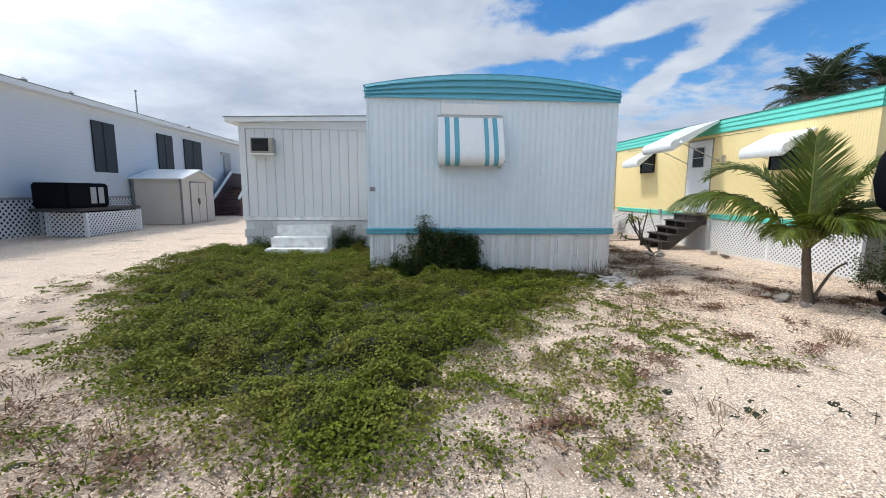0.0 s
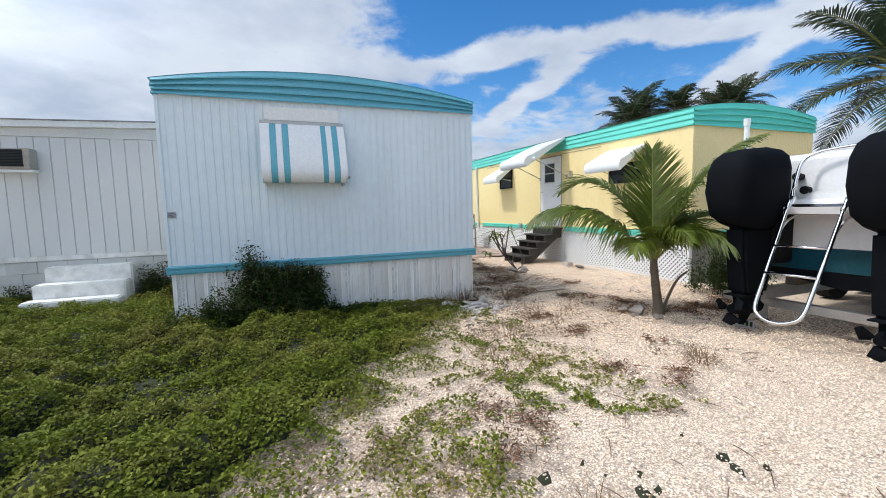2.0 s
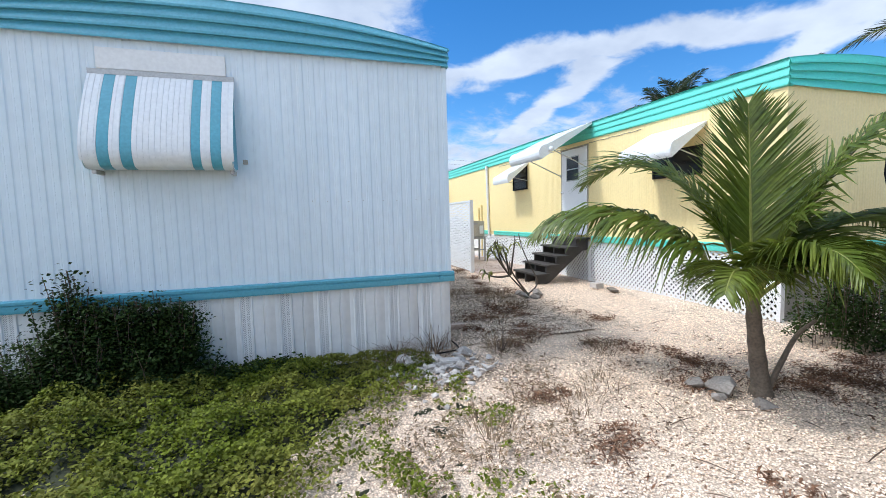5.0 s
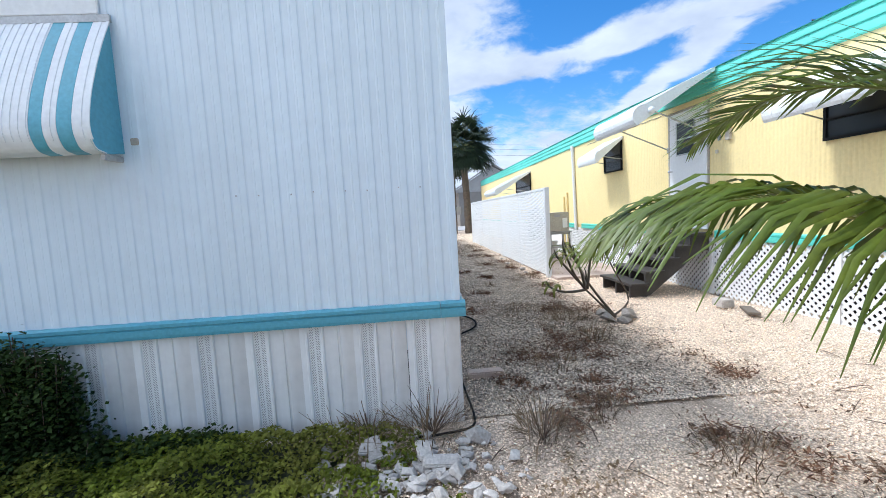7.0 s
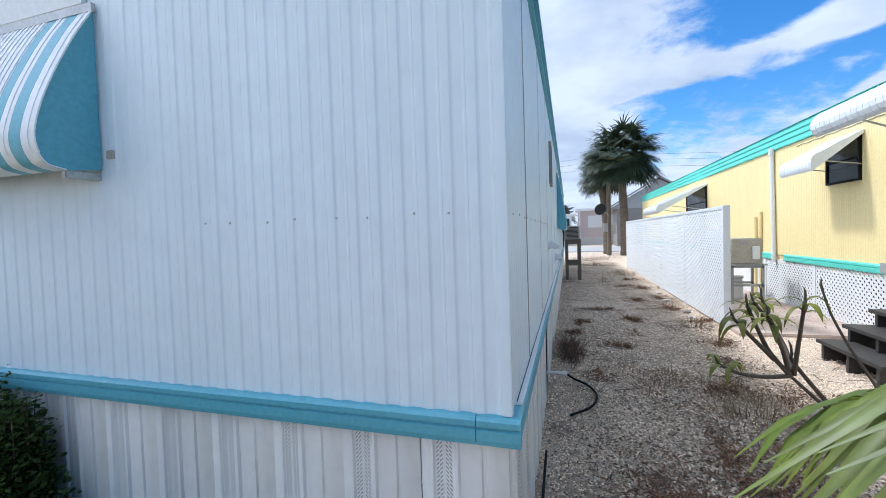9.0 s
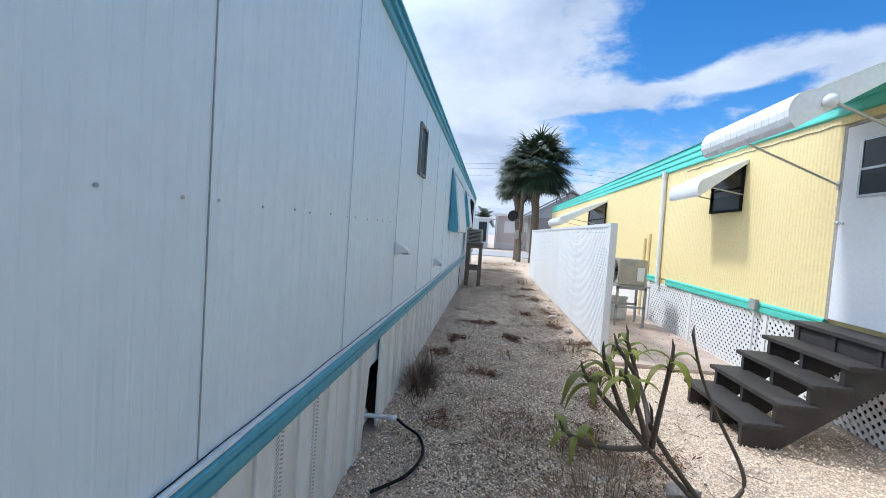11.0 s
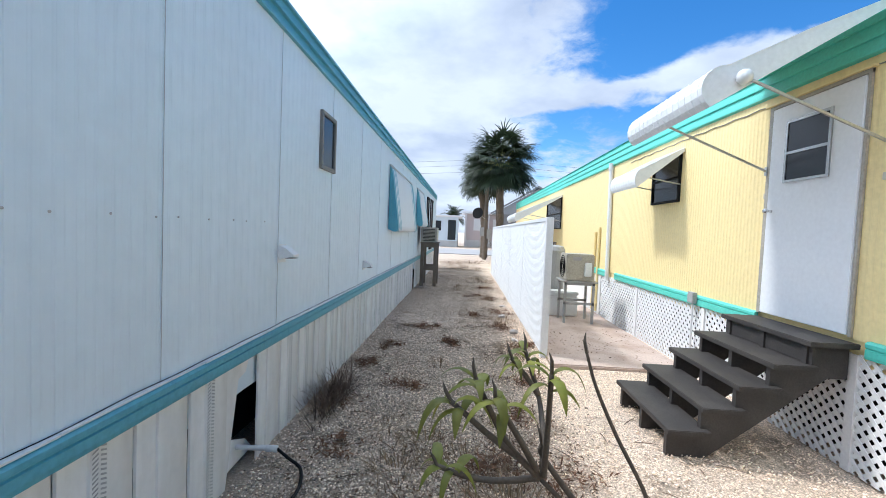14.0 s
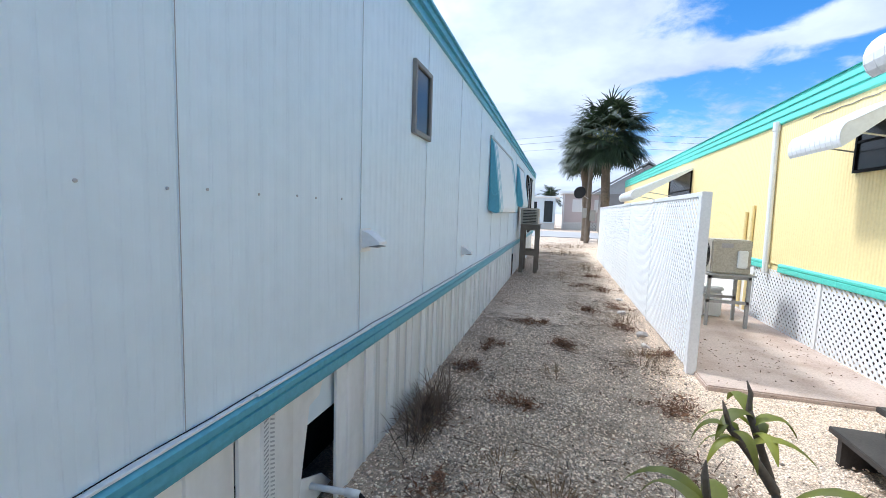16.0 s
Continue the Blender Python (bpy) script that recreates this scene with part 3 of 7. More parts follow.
def build_ground():
    xs = np.concatenate([np.linspace(-900, -30, 12), np.linspace(-24, -8, 17), np.linspace(-7.8, 9, 120), np.linspace(10, 26, 17), np.linspace(30, 900, 12)])
    ys = np.concatenate([np.linspace(-900, -30, 12), np.linspace(-24, -3, 14), np.linspace(-2.8, 14, 120), np.linspace(14.5, 60, 60), np.linspace(70, 900, 12)])
    gx, gy = np.meshgrid(xs, ys)
    near = np.clip(1 - np.maximum(np.abs(gx - 1) / 12, np.abs(gy - 7) / 14), 0, 1)
    z = np.array([noise.noise(Vector((x * 0.6, y * 0.6, 0))) * 0.03 + noise.noise(Vector((x * 3, y * 3, 5))) * 0.010 for x, y in zip(gx.ravel(), gy.ravel())]).reshape(gx.shape)
    z = z * np.minimum(near * 3, 1) - 0.012
    v = np.stack([gx, gy, z], -1).reshape(-1, 3)
    w, h = len(xs), len(ys)
    i = (np.arange(h - 1)[:, None] * w + np.arange(w - 1)).ravel()
    me = raw("ground", v, np.stack([i, i + 1, i + 1 + w, i + w], -1), M["ground"])
    me.shade_smooth()
    ob = new("ground", me)
    tagged(ob, "pale coral gravel ground with sandy and soil-stained patches", "ground", kind="structure")


build_ground()

# the far street
road = solo("road", boxes((-60, 35.5, -0.08, 60, 44.0, 0.03)), M["asphalt"], (0, 40, 0), "sun-bleached grey street behind the homes", "road", kind="structure")

# concrete slab by the yellow home
bm = bmesh.new()
box(bm, 5.86, 11.85, -0.1, 7.46, 16.6, 0.035, bevel=0.012)
solo("patio_slab", bm, M["concrete"], (6.6, 14, 0), "stained pinkish concrete slab beside the yellow home", "slab", kind="structure")


# ---- the blue mobile home ----
BX0, BX1, BY0, BY1 = -0.63, 3.47, 6.87, 25.0
BAND0, BAND1, WALLT, EAVE, CROWN = 0.715, 0.82, 2.87, 3.06, 3.27


def crown_z(x, x0=BX0, x1=BX1, lo=EAVE, hi=CROWN):
    f = (x - (x0 + x1) / 2) / ((x1 - x0) / 2)
    return lo + (hi - lo) * (1 - f * f)


blue = thing("mobile_home", ((BX0 + BX1) / 2, (BY0 + BY1) / 2, 0), "pale blue ribbed metal mobile home with teal trim and white skirting", "mobile home")
bm = bmesh.new()
box(bm, BX0 + 0.03, BY0 + 0.03, 0.5, BX1 - 0.03, BY1 - 0.03, 2.95)
part("body", bm, M["blue"], blue)
bm = bmesh.new()
ribbed(bm, "x", BX0, BX1, BY0, -1, BAND1 - 0.02, WALLT + 0.04, 0.098, 0.0060, 0.46)
part("end_wall", bm, M["blue"], blue, "pale blue ribbed aluminium end wall")
bm = bmesh.new()
ribbed(bm, "x", BX0, BX1, BY1, 1, BAND1 - 0.02, WALLT + 0.04, 0.098, 0.0045, 0.46)
part("end_wall", bm, M["blue"], blue)
bm = bmesh.new()
ribbed(bm, "y", BY0, BY1, BX0, -1, BAND1 - 0.02, WALLT + 0.04, 0.098, 0.0045, 0.46)
part("side_wall", bm, M["blue"], blue)

# side panels with seams
SEAM0, SEAMW = 7.59, 1.11


def side_panel(width):
    b = bmesh.new()
    ribbed(b, "y", 0.004, width - 0.004, 0, 1, 0, WALLT + 0.03 - BAND1 + 0.02, 0.075, 0.0026, 0.5)
    box(b, -0.010, width - 0.006, 0, 0.005, width + 0.003, WALLT + 0.03 - BAND1 + 0.02)
    return mesh_of("wall_panel", b, M["blue"])


full = side_panel(SEAMW)
first = side_panel(SEAM0 - BY0)
shared("wall_panel", first, blue, (BX1, BY0 + 0.002, BAND1 - 0.02))
y = SEAM0
while y < BY1 - SEAMW:
    shared("wall_panel", full, blue, (BX1, y, BAND1 - 0.02))
    y += SEAMW
shared("wall_panel", side_panel(BY1 - y), blue, (BX1, y, BAND1 - 0.02))
for k in range(12):
    y = SEAM0 + k * SEAMW
    part("seam", boxes((BX1 - 0.004, y - 0.0050, BAND1 + 0.01, BX1 + 0.0058, y - 0.0022, WALLT - 0.002)), M["grey"], blue, "dark joint between wall sheets")
# corner post
part("corner_trim", boxes((BX1 - 0.03, BY0 - 0.014, BAND1, BX1 + 0.008, BY0 + 0.03, WALLT), bevel=0.003), M["blue"], blue)
part("corner_trim", boxes((BX0 - 0.008, BY0 - 0.014, BAND1, BX0 + 0.03, BY0 + 0.03, WALLT), bevel=0.003), M["blue"], blue)


def fascia(x0, x1, y, out, wallt, lo, hi):
    """The arched trim over an end wall, with four lengthwise ridges."""
    b = bmesh.new()
    prof = []
    for k in range(4):
        f0 = k / 4
        prof += [(f0, 0.046), (f0 + 0.05, 0.046), (f0 + 0.235, 0.016), (f0 + 0.2499, 0.016)]
    prof.append((1.0, 0.022))
    n = 24
    grid = []
    for i in range(n + 1):
        x = x0 + (x1 - x0) * i / n
        top = crown_z(x, x0, x1, lo, hi)
        grid.append([b.verts.new((x, y + out * d, wallt + (top - wallt) * f)) for f, d in prof] + [b.verts.new((x, y - out * 0.03, top))])
    for u, v in zip(grid, grid[1:]):
        for k in range(len(u) - 1):
            b.faces.new((u[k], v[k], v[k + 1], u[k + 1]))
    bmesh.ops.recalc_face_normals(b, faces=b.faces)
    return b


def side_trim(bm, x, out, y0, y1, z0, z1):
    prof = [(0.030, 0.0), (0.032, 0.06), (0.012, 0.44), (0.012, 0.46), (0.040, 0.46), (0.040, 0.52), (0.020, 0.90), (0.046, 0.90), (0.046, 1.0), (-0.04, 1.06), (-0.04, 0.0)]
    return prism(bm, [(x + out * d, z0 + (z1 - z0) * f) for d, f in prof], "y", y0, y1)


part("end_fascia", fascia(BX0 - 0.02, BX1 + 0.02, BY0, -1, WALLT, EAVE, CROWN), M["teal"], blue, "teal ridged arched fascia", smooth=False)
part("end_fascia", fascia(BX0 - 0.02, BX1 + 0.02, BY1, 1, WALLT, EAVE, CROWN), M["teal"], blue)
bm = bmesh.new()
side_trim(bm, BX1, 1, BY0 - 0.02, BY1 + 0.02, WALLT, EAVE - 0.005)
part("side_fascia", bm, M["teal"], blue, "teal eave trim")
bm = bmesh.new()
side_trim(bm, BX0, -1, BY0 - 0.02, BY1 + 0.02, WALLT, EAVE - 0.005)
part("side_fascia", bm, M["teal"], blue)


def roof_shell(x0, x1, y0, y1, lo, hi):
    b = bmesh.new()
    pts = [(x0 + (x1 - x0) * i / 24, crown_z(x0 + (x1 - x0) * i / 24, x0, x1, lo, hi)) for i in range(25)]
    prism(b, [(x1, lo - 0.15)] + [(x0, lo - 0.15)] + pts, "y", y0, y1)
    return b


part("roof", roof_shell(BX0 + 0.02, BX1 - 0.02, BY0 + 0.02, BY1 - 0.02, EAVE, CROWN - 0.004), M["awn_white"], blue, "white metal roof")


def band(bm, axis, a0, a1, plane, out, z0, z1):
    """A belt trim with a rolled upper bead and a flat lower face."""
    h = z1 - z0
    prof = [(0.0, 0.0), (0.030, 0.0), (0.034, 0.02), (0.034, 0.52 * h), (0.026, 0.56 * h), (0.026, 0.60 * h), (0.036, 0.66 * h), (0.036, 0.86 * h), (0.022, 0.97 * h), (0.0, h)]
    return prism(bm, [(plane + out * d, z0 + f) for d, f in prof], "y" if axis == "y" else "x", a0, a1)


for y0, y1 in ((BY0 + 0.003, 9.95), (9.953, 13.5), (13.503, 17.2), (17.203, 21.0), (21.003, BY1)):
    bm = bmesh.new()
    band(bm, "y", y0, y1, BX1, 1, BAND0, BAND1)
    part("belt_trim", bm, M["teal"], blue, "teal belt trim")
bm = bmesh.new()
band(bm, "y", BY0 - 0.03, BY1, BX0, -1, BAND0, BAND1)
part("belt_trim", bm, M["teal"], blue)
for x0, x1 in ((BX0 - 0.03, 3.345), (3.348, BX1 + 0.037)):
    bm = bmesh.new()
    band(bm, "x", x0, x1, BY0, -1, BAND0, BAND1)
    part("belt_trim", bm, M["teal"], blue, "teal belt trim")
# a dented drip strip along the belt
y = BY0 + 0.1
while y < BY1 - 0.6:
    bm = bmesh.new()
    ln = 0.35 + 0.5 * random.random()
    box(bm, BX1, y, BAND1 + 0.001, BX1 + 0.024 + 0.010 * random.random(), y + ln, BAND1 + 0.007 + 0.004 * random.random())
    y += ln + 0.004
    part("drip_strip", bm, M["awn_white"], blue, "dented white metal drip strip")


# a wavy dark line of sealant above the strip
bm = bmesh.new()
tube(bm, [(BX1 + 0.010, BY0 + 0.1 + 0.06 * k, BAND1 + 0.013 + 0.007 * noise.noise(Vector((k * 0.21, 3, 1)))) for k in range(300)], 0.0020, 5)
part("sealant", bm, M["black"], blue, "dark wavy line of old sealant")


# skirting panels
def skirt_mesh(width, height, vented):
    b = bmesh.new()
    prof = [(0.0, 0.0), (0.004, 0.012), (0.030, 0.014), (0.036, 0.004), (width * 0.36, 0.004), (width * 0.36 + 0.006, 0.012), (width * 0.60, 0.012), (width * 0.60 + 0.006, 0.004),
            (width - 0.008, 0.004), (width - 0.004, 0.0)]
    lo = [b.verts.new((u, -d, -0.03)) for u, d in prof]
    hi = [b.verts.new((u, -d, height)) for u, d in prof]
    for i in range(len(prof) - 1):
        b.faces.new((lo[i], lo[i + 1], hi[i + 1], hi[i]))
    return mesh_of("skirt_panel", b, M["skirt"])


def vent_mesh(width, height):
    """Rows of small slanted slits on a panel's raised band: flat quads coloured as their shade."""
    b = bmesh.new()
    x0, x1 = width * 0.36 + 0.012, width * 0.60 - 0.008
    z = 0.03
    while z < height - 0.03:
        for f0, f1, s in ((0.0, 0.42, 0.010), (0.58, 1.0, -0.010)):
            u0, u1 = x0 + (x1 - x0) * f0, x0 + (x1 - x0) * f1
            vs = [b.verts.new(p) for p in ((u0, -0.0145, z), (u1, -0.0145, z + s), (u1, -0.0145, z + s + 0.008), (u0, -0.0145, z + 0.008))]
            b.faces.new(vs)
        z += 0.0185
    return mesh_of("vent_slits", b, M["slit"])


def end_skirt_mesh(width, height):
    """An end panel: a vented strip between two beads, then two flats parted by a groove."""
    b = bmesh.new()
    w = width
    prof = [(0.0, 0.006), (0.10 * w, 0.008), (0.12 * w, 0.018), (0.15 * w, 0.018), (0.17 * w, 0.009), (0.39 * w, 0.009), (0.41 * w, 0.019), (0.44 * w, 0.019), (0.46 * w, 0.007), (0.70 * w, 0.010), (0.715 * w, 0.001),
            (0.745 * w, 0.001), (0.76 * w, 0.010), (0.985 * w, 0.006), (w, 0.006)]
    lo = [b.verts.new((u, -d, -0.03)) for u, d in prof]
    hi = [b.verts.new((u, -d, height)) for u, d in prof]
    for i in range(len(prof) - 1):
        b.faces.new((lo[i], lo[i + 1], hi[i + 1], hi[i]))
    return mesh_of("skirt_panel", b, M["skirt"])


def end_vent_mesh(width, height):
    """Two columns of fine slanted slits on the vented strip: flat quads, grey for their shade."""
    b = bmesh.new()
    z = 0.02
    while z < height - 0.02:
        for f0, f1, s in ((0.185, 0.265, 0.011), (0.295, 0.375, -0.011)):
            for q in (0.0, 0.5):
                u0, u1 = width * (f0 + (f1 - f0) * q), width * (f0 + (f1 - f0) * (q + 0.40))
                b.faces.new([b.verts.new(p) for p in ((u0, -0.0105, z), (u1, -0.0105, z + s), (u1, -0.0105, z + s + 0.006), (u0, -0.0105, z + 0.006))])
        z += 0.0165
    return mesh_of("vent_slits", b, M["grey"])


SKW, SKH = 0.336, BAND0 + 0.02
sk_plain, sk_vent = skirt_mesh(SKW, SKH, False), vent_mesh(SKW, SKH)
n = int((BX1 - BX0) / SKW)
ew = (BX1 - BX0 - 0.03) / n
ek_plain, ek_vent = end_skirt_mesh(ew, SKH), end_vent_mesh(ew, SKH)
for i in range(n):
    p = shared("skirt_panel", ek_plain, blue, (BX0 + 0.018 + i * ew - (0.004 if i < n - 1 else 0), BY0 + 0.014, 0.0))
    v = shared("vent", ek_vent, p, (0, 0, 0))
    v.location = (0, 0, 0)
y = BY0 + 0.02
HOLES = ((9.28, 9.70), (17.6, 18.1))
while y < BY1 - SKW:
    if not any(a - 0.16 < y < b - 0.14 for a, b in HOLES):
        p = shared("skirt_panel", sk_plain, blue, (BX1 - 0.014, y, 0.0), (random.uniform(-0.004, 0.004), 0, math.pi / 2))
        if round((y - BY0) / SKW) % 3 != 2:
            v = shared("vent", sk_vent, p, (0, 0, 0))
            v.location = (0, 0, 0)
    y += SKW
# near-black box behind the torn panels, painting the shade under the home
part("crawl_space", boxes((BX0 + 0.06, BY0 + 0.06, -0.02, BX1 - 0.30, BY1 - 0.06, 0.5)), M["dark"], blue, "near-black box painted as the shade under the home")


# end awning with teal stripes
def awning_profile(drop, reach):
    """Top edge at the wall, sloping out and curling back under: (out, down) pairs."""
    pts = [(0.0, 0.0), (0.30, -0.18), (0.58, -0.38), (0.82, -0.58), (0.96, -0.74), (1.0, -0.84), (0.95, -0.92), (0.82, -0.98), (0.55, -1.0)]
    return [(p.x * reach, p.y * drop) for p in arc_pts([(u, v, 0) for u, v in pts], 3)]


aw_x0, aw_x1, aw_top, aw_bot = 0.50, 1.53, 2.60, 1.82
end_awning = part("awning", boxes((aw_x0 - 0.01, BY0 - 0.03, aw_top - 0.01, aw_x1 + 0.01, BY0 - 0.011, aw_top + 0.03)), M["alu"], blue, "white metal clamshell window awning with teal stripes")
prof = [(BY0 - 0.02 - o, aw_top + d) for o, d in awning_profile(aw_top - aw_bot, 0.26)]
STRIPES = ((0.10, 0.175), (0.245, 0.32), (0.71, 0.775), (0.845, 0.92))
edges = sorted({0.0, 1.0, *[e for s in STRIPES for e in s]})
for e0, e1 in zip(edges, edges[1:]):
    b = bmesh.new()
    strip(b, prof, 0.006, "x", aw_x0 + (aw_x1 - aw_x0) * e0 + 0.001, aw_x0 + (aw_x1 - aw_x0) * e1 - 0.001)
    teal = any(abs(e0 - s[0]) < 1e-6 for s in STRIPES)
    part("stripe" if teal else "slat", b, M["teal"] if teal else M["awn_white"], end_awning, "teal stripe" if teal else "", smooth=False)
b = bmesh.new()
for k in range(27):
    if not any(s[0] - 0.01 < k / 26 < s[1] + 0.01 for s in STRIPES):
        u = aw_x0 + (aw_x1 - aw_x0) * k / 26
        strip(b, [(yy + 0.004, zz) for yy, zz in prof[:-6]], -0.0065, "x", u - 0.009, u + 0.009)
part("rib", b, M["awn_white"], end_awning)
for x in (aw_x0 + 0.004, aw_x1 - 0.008):
    b = bmesh.new()
    prism(b, prof + [(BY0 - 0.012, aw_bot + 0.02), (BY0 - 0.012, aw_top)], "x", x, x + 0.004)
    part("cheek", b, M["teal"], end_awning, "teal side cheek")
for x in (aw_x0 + 0.03, aw_x1 - 0.03):
    part("bracket", boxes((x - 0.015, BY0 - 0.16, aw_bot - 0.03, x + 0.015, BY0 - 0.005, aw_bot + 0.005), bevel=0.004), M["alu"], end_awning)
part("header_board", boxes((0.55, BY0 - 0.028, aw_top + 0.034, 1.48, BY0 - 0.008, 2.80), bevel=0.003), M["awn_white"], blue, "white board over the awning")
tag = part("data_plate", boxes((-0.60, BY0 - 0.016, 1.41, -0.51, BY0 - 0.0105, 1.48)), M["paper"], blue, "small grey data plate")
b = bmesh.new()
for k in range(3):
    box(b, -0.59, BY0 - 0.0185, 1.423 + k * 0.018, -0.53 - 0.015 * (k % 2), BY0 - 0.0165, 1.43 + k * 0.018)
part("print", b, M["ink"], tag)
part("cable_plate", boxes((1.57, BY0 - 0.022, 1.89, 1.61, BY0 - 0.004, 1.93), bevel=0.003), M["beige_unit"], blue)


# ---- the yellow mobile home ----
YX0, YX1, YY0, YY1 = 7.53, 10.95, 6.32, 30.0
YB0, YB1, YWT, YEV, YCR = 0.80, 0.92, 2.80, 3.12, 3.27
yel = thing("mobile_home", ((YX0 + YX1) / 2, (YY0 + YY1) / 2, 0), "yellow metal mobile home with mint green trim and white lattice skirting", "mobile home")
part("body", boxes((YX0 + 0.02, YY0 + 0.02, 0.72, YX1 - 0.02, YY1 - 0.02, 3.0)), M["yellow"], yel)
bm = bmesh.new()
ribbed(bm, "y", YY0, YY1, YX0, -1, YB1 - 0.02, YWT + 0.13, 0.052, 0.0025, 0.5)
part("side_wall", bm, M["yellow"], yel, "yellow finely ribbed side wall")
bm = bmesh.new()
ribbed(bm, "x", YX0, YX1, YY0, -1, YB1 - 0.02, YWT + 0.03, 0.052, 0.0025, 0.5)
part("end_wall", bm, M["yellow"], yel)
part("end_fascia", fascia(YX0 - 0.03, YX1 + 0.03, YY0, -1, YWT, YEV, YCR), M["mint"], yel, "mint green ridged fascia")


def rise(y):
    """The eave lifts a little along the home's length."""
    return 0.10 * min(max((y - 6.3) / 6.0, 0.0), 1.0)


def deep_trim(bm, x, out, y0, y1, z0, z1):
    prof = [(0.006, 0.0), (0.018, 0.02)]
    for k in range(3):
        f = 0.04 + k * 0.32
        prof += [(0.034, f), (0.034, f + 0.06), (0.018, f + 0.28), (0.018, f + 0.319)]
    prof += [(0.045, 1.0), (-0.05, 1.04), (-0.05, 0.0)]
    return prism(bm, [(x + out * d, z0 + (z1 - z0) * f) for d, f in prof], "y", y0, y1)


for y0, y1 in ((YY0 - 0.02, 9.9), (9.903, 12.3), (12.303, 15.6), (15.603, 20.5), (20.503, YY1)):
    bm = bmesh.new()
    deep_trim(bm, YX0, -1, y0, y1, YWT, YEV)
    for v in bm.verts:
        v.co.z += rise(v.co.y)
    part("side_fascia", bm, M["mint"], yel, "mint green ridged eave trim")
part("roof", roof_shell(YX0 + 0.02, YX1 - 0.02, YY0 + 0.02, YY1, YEV, YCR - 0.004), M["awn_white"], yel)
for y0, y1 in ((YY0 - 0.03, 9.88), (10.95, 13.3), (13.303, 14.6), (15.0, YY1)):
    bm = bmesh.new()
    band(bm, "y", y0, y1, YX0, -1, YB0, YB1)
    part("belt_trim", bm, M["mint"], yel, "mint green belt trim")
bm = bmesh.new()
band(bm, "x", YX0, YX1, YY0, -1, YB0, YB1)
part("belt_trim", bm, M["mint"], yel)
# solid near-black box as the shade behind the lattice skirting
part("crawl_space", boxes((YX0 + 0.25, YY0 + 0.25, -0.02, YX1 - 0.1, YY1, 0.72)), M["dark"], yel, "near-black box painted as the shade under the home")
# lattice skirting panels
yy = YY0
while yy < 15.4:
    ln = min(1.83, 15.4 - yy)
    bm = bmesh.new()
    lattice(bm, "y", yy + 0.03, yy + ln - 0.03, YX0 - 0.004, -0.02, YB0 + 0.01, gap=0.063, w=0.031)
    lp = part("lattice_panel", bm, M["lattice"], yel, "white diagonal lattice skirting panel")
    part("batten", boxes((YX0 - 0.016, yy + ln - 0.035, -0.02, YX0 + 0.012, yy + ln + 0.03, YB0)), M["lattice"], yel)
    yy += ln
part("corner_board", boxes((YX0 - 0.018, YY0 - 0.01, -0.02, YX0 + 0.05, YY0 + 0.035, YB0)), M["lattice"], yel)
part("skirt_board", boxes((YX0 + 0.06, YY0 + 0.02, -0.02, YX1 - 0.05, YY0 + 0.05, YB0 - 0.01)), M["brown_trim"], yel, "grey-brown skirting board")
part("far_skirting", boxes((YX0 - 0.01, 15.43, -0.02, YX0 + 0.05, YY1, YB0 - 0.01)), M["lattice"], yel)

# door
DY0, DY1, DZ0, DZ1 = 10.035, 10.90, 0.925, 2.745
ydoor = part("door", boxes((YX0 - 0.030, DY0, DZ0, YX0 - 0.004, DY1, DZ1), bevel=0.005), M["door"], yel, "white flat door with a small two-pane window")
part("door_frame", boxes((YX0 - 0.022, DY0 - 0.030, DZ0 - 0.01, YX0 - 0.004, DY0 - 0.006, DZ1 + 0.03), (YX0 - 0.022, DY1 + 0.006, DZ0 - 0.01, YX0 - 0.004, DY1 + 0.05, DZ1 + 0.03),
                        (YX0 - 0.024, DY0 - 0.03, DZ1 + 0.006, YX0 - 0.004, DY1 + 0.05, DZ1 + 0.035)), M["beige_unit"], yel)
part("drip_cap", boxes((YX0 - 0.05, DY0 - 0.06, DZ1 + 0.037, YX0 - 0.004, DY1 + 0.08, DZ1 + 0.05)), M["yellow"], yel)
wz0, wz1, wy0, wy1 = 2.075, 2.60, 10.27, 10.72
fr = 0.022
part("window_frame", boxes((YX0 - 0.043, wy0, wz0, YX0 - 0.031, wy0 + fr, wz1), (YX0 - 0.043, wy1 - fr, wz0, YX0 - 0.031, wy1, wz1), (YX0 - 0.043, wy0 + fr, wz0, YX0 - 0.031, wy1 - fr, wz0 + fr),
                           (YX0 - 0.043, wy0 + fr, wz1 - fr, YX0 - 0.031, wy1 - fr, wz1), (YX0 - 0.043, wy0 + fr, 2.315, YX0 - 0.031, wy1 - fr, 2.337)), M["alu"], ydoor, "bare aluminium window frame")
part("pane", boxes((YX0 - 0.036, wy0 + fr, wz0 + fr, YX0 - 0.032, wy1 - fr, 2.315)), M["glass"], ydoor)
part("pane", boxes((YX0 - 0.036, wy0 + fr, 2.337, YX0 - 0.032, wy1 - fr, wz1 - fr)), M["glass"], ydoor)
bm = bmesh.new()
tube(bm, [(YX0 - 0.03, 10.84, 1.84), (YX0 - 0.075, 10.84, 1.84)], 0.012)
tube(bm, [(YX0 - 0.07, 10.84, 1.84), (YX0 - 0.075, 10.84, 1.84), (YX0 - 0.09, 10.84, 1.84), (YX0 - 0.098, 10.84, 1.84)], 0, 10, [0.016, 0.026, 0.026, 0.014])
part("door_knob", bm, M["chrome"], ydoor, "chrome door knob", smooth=True)


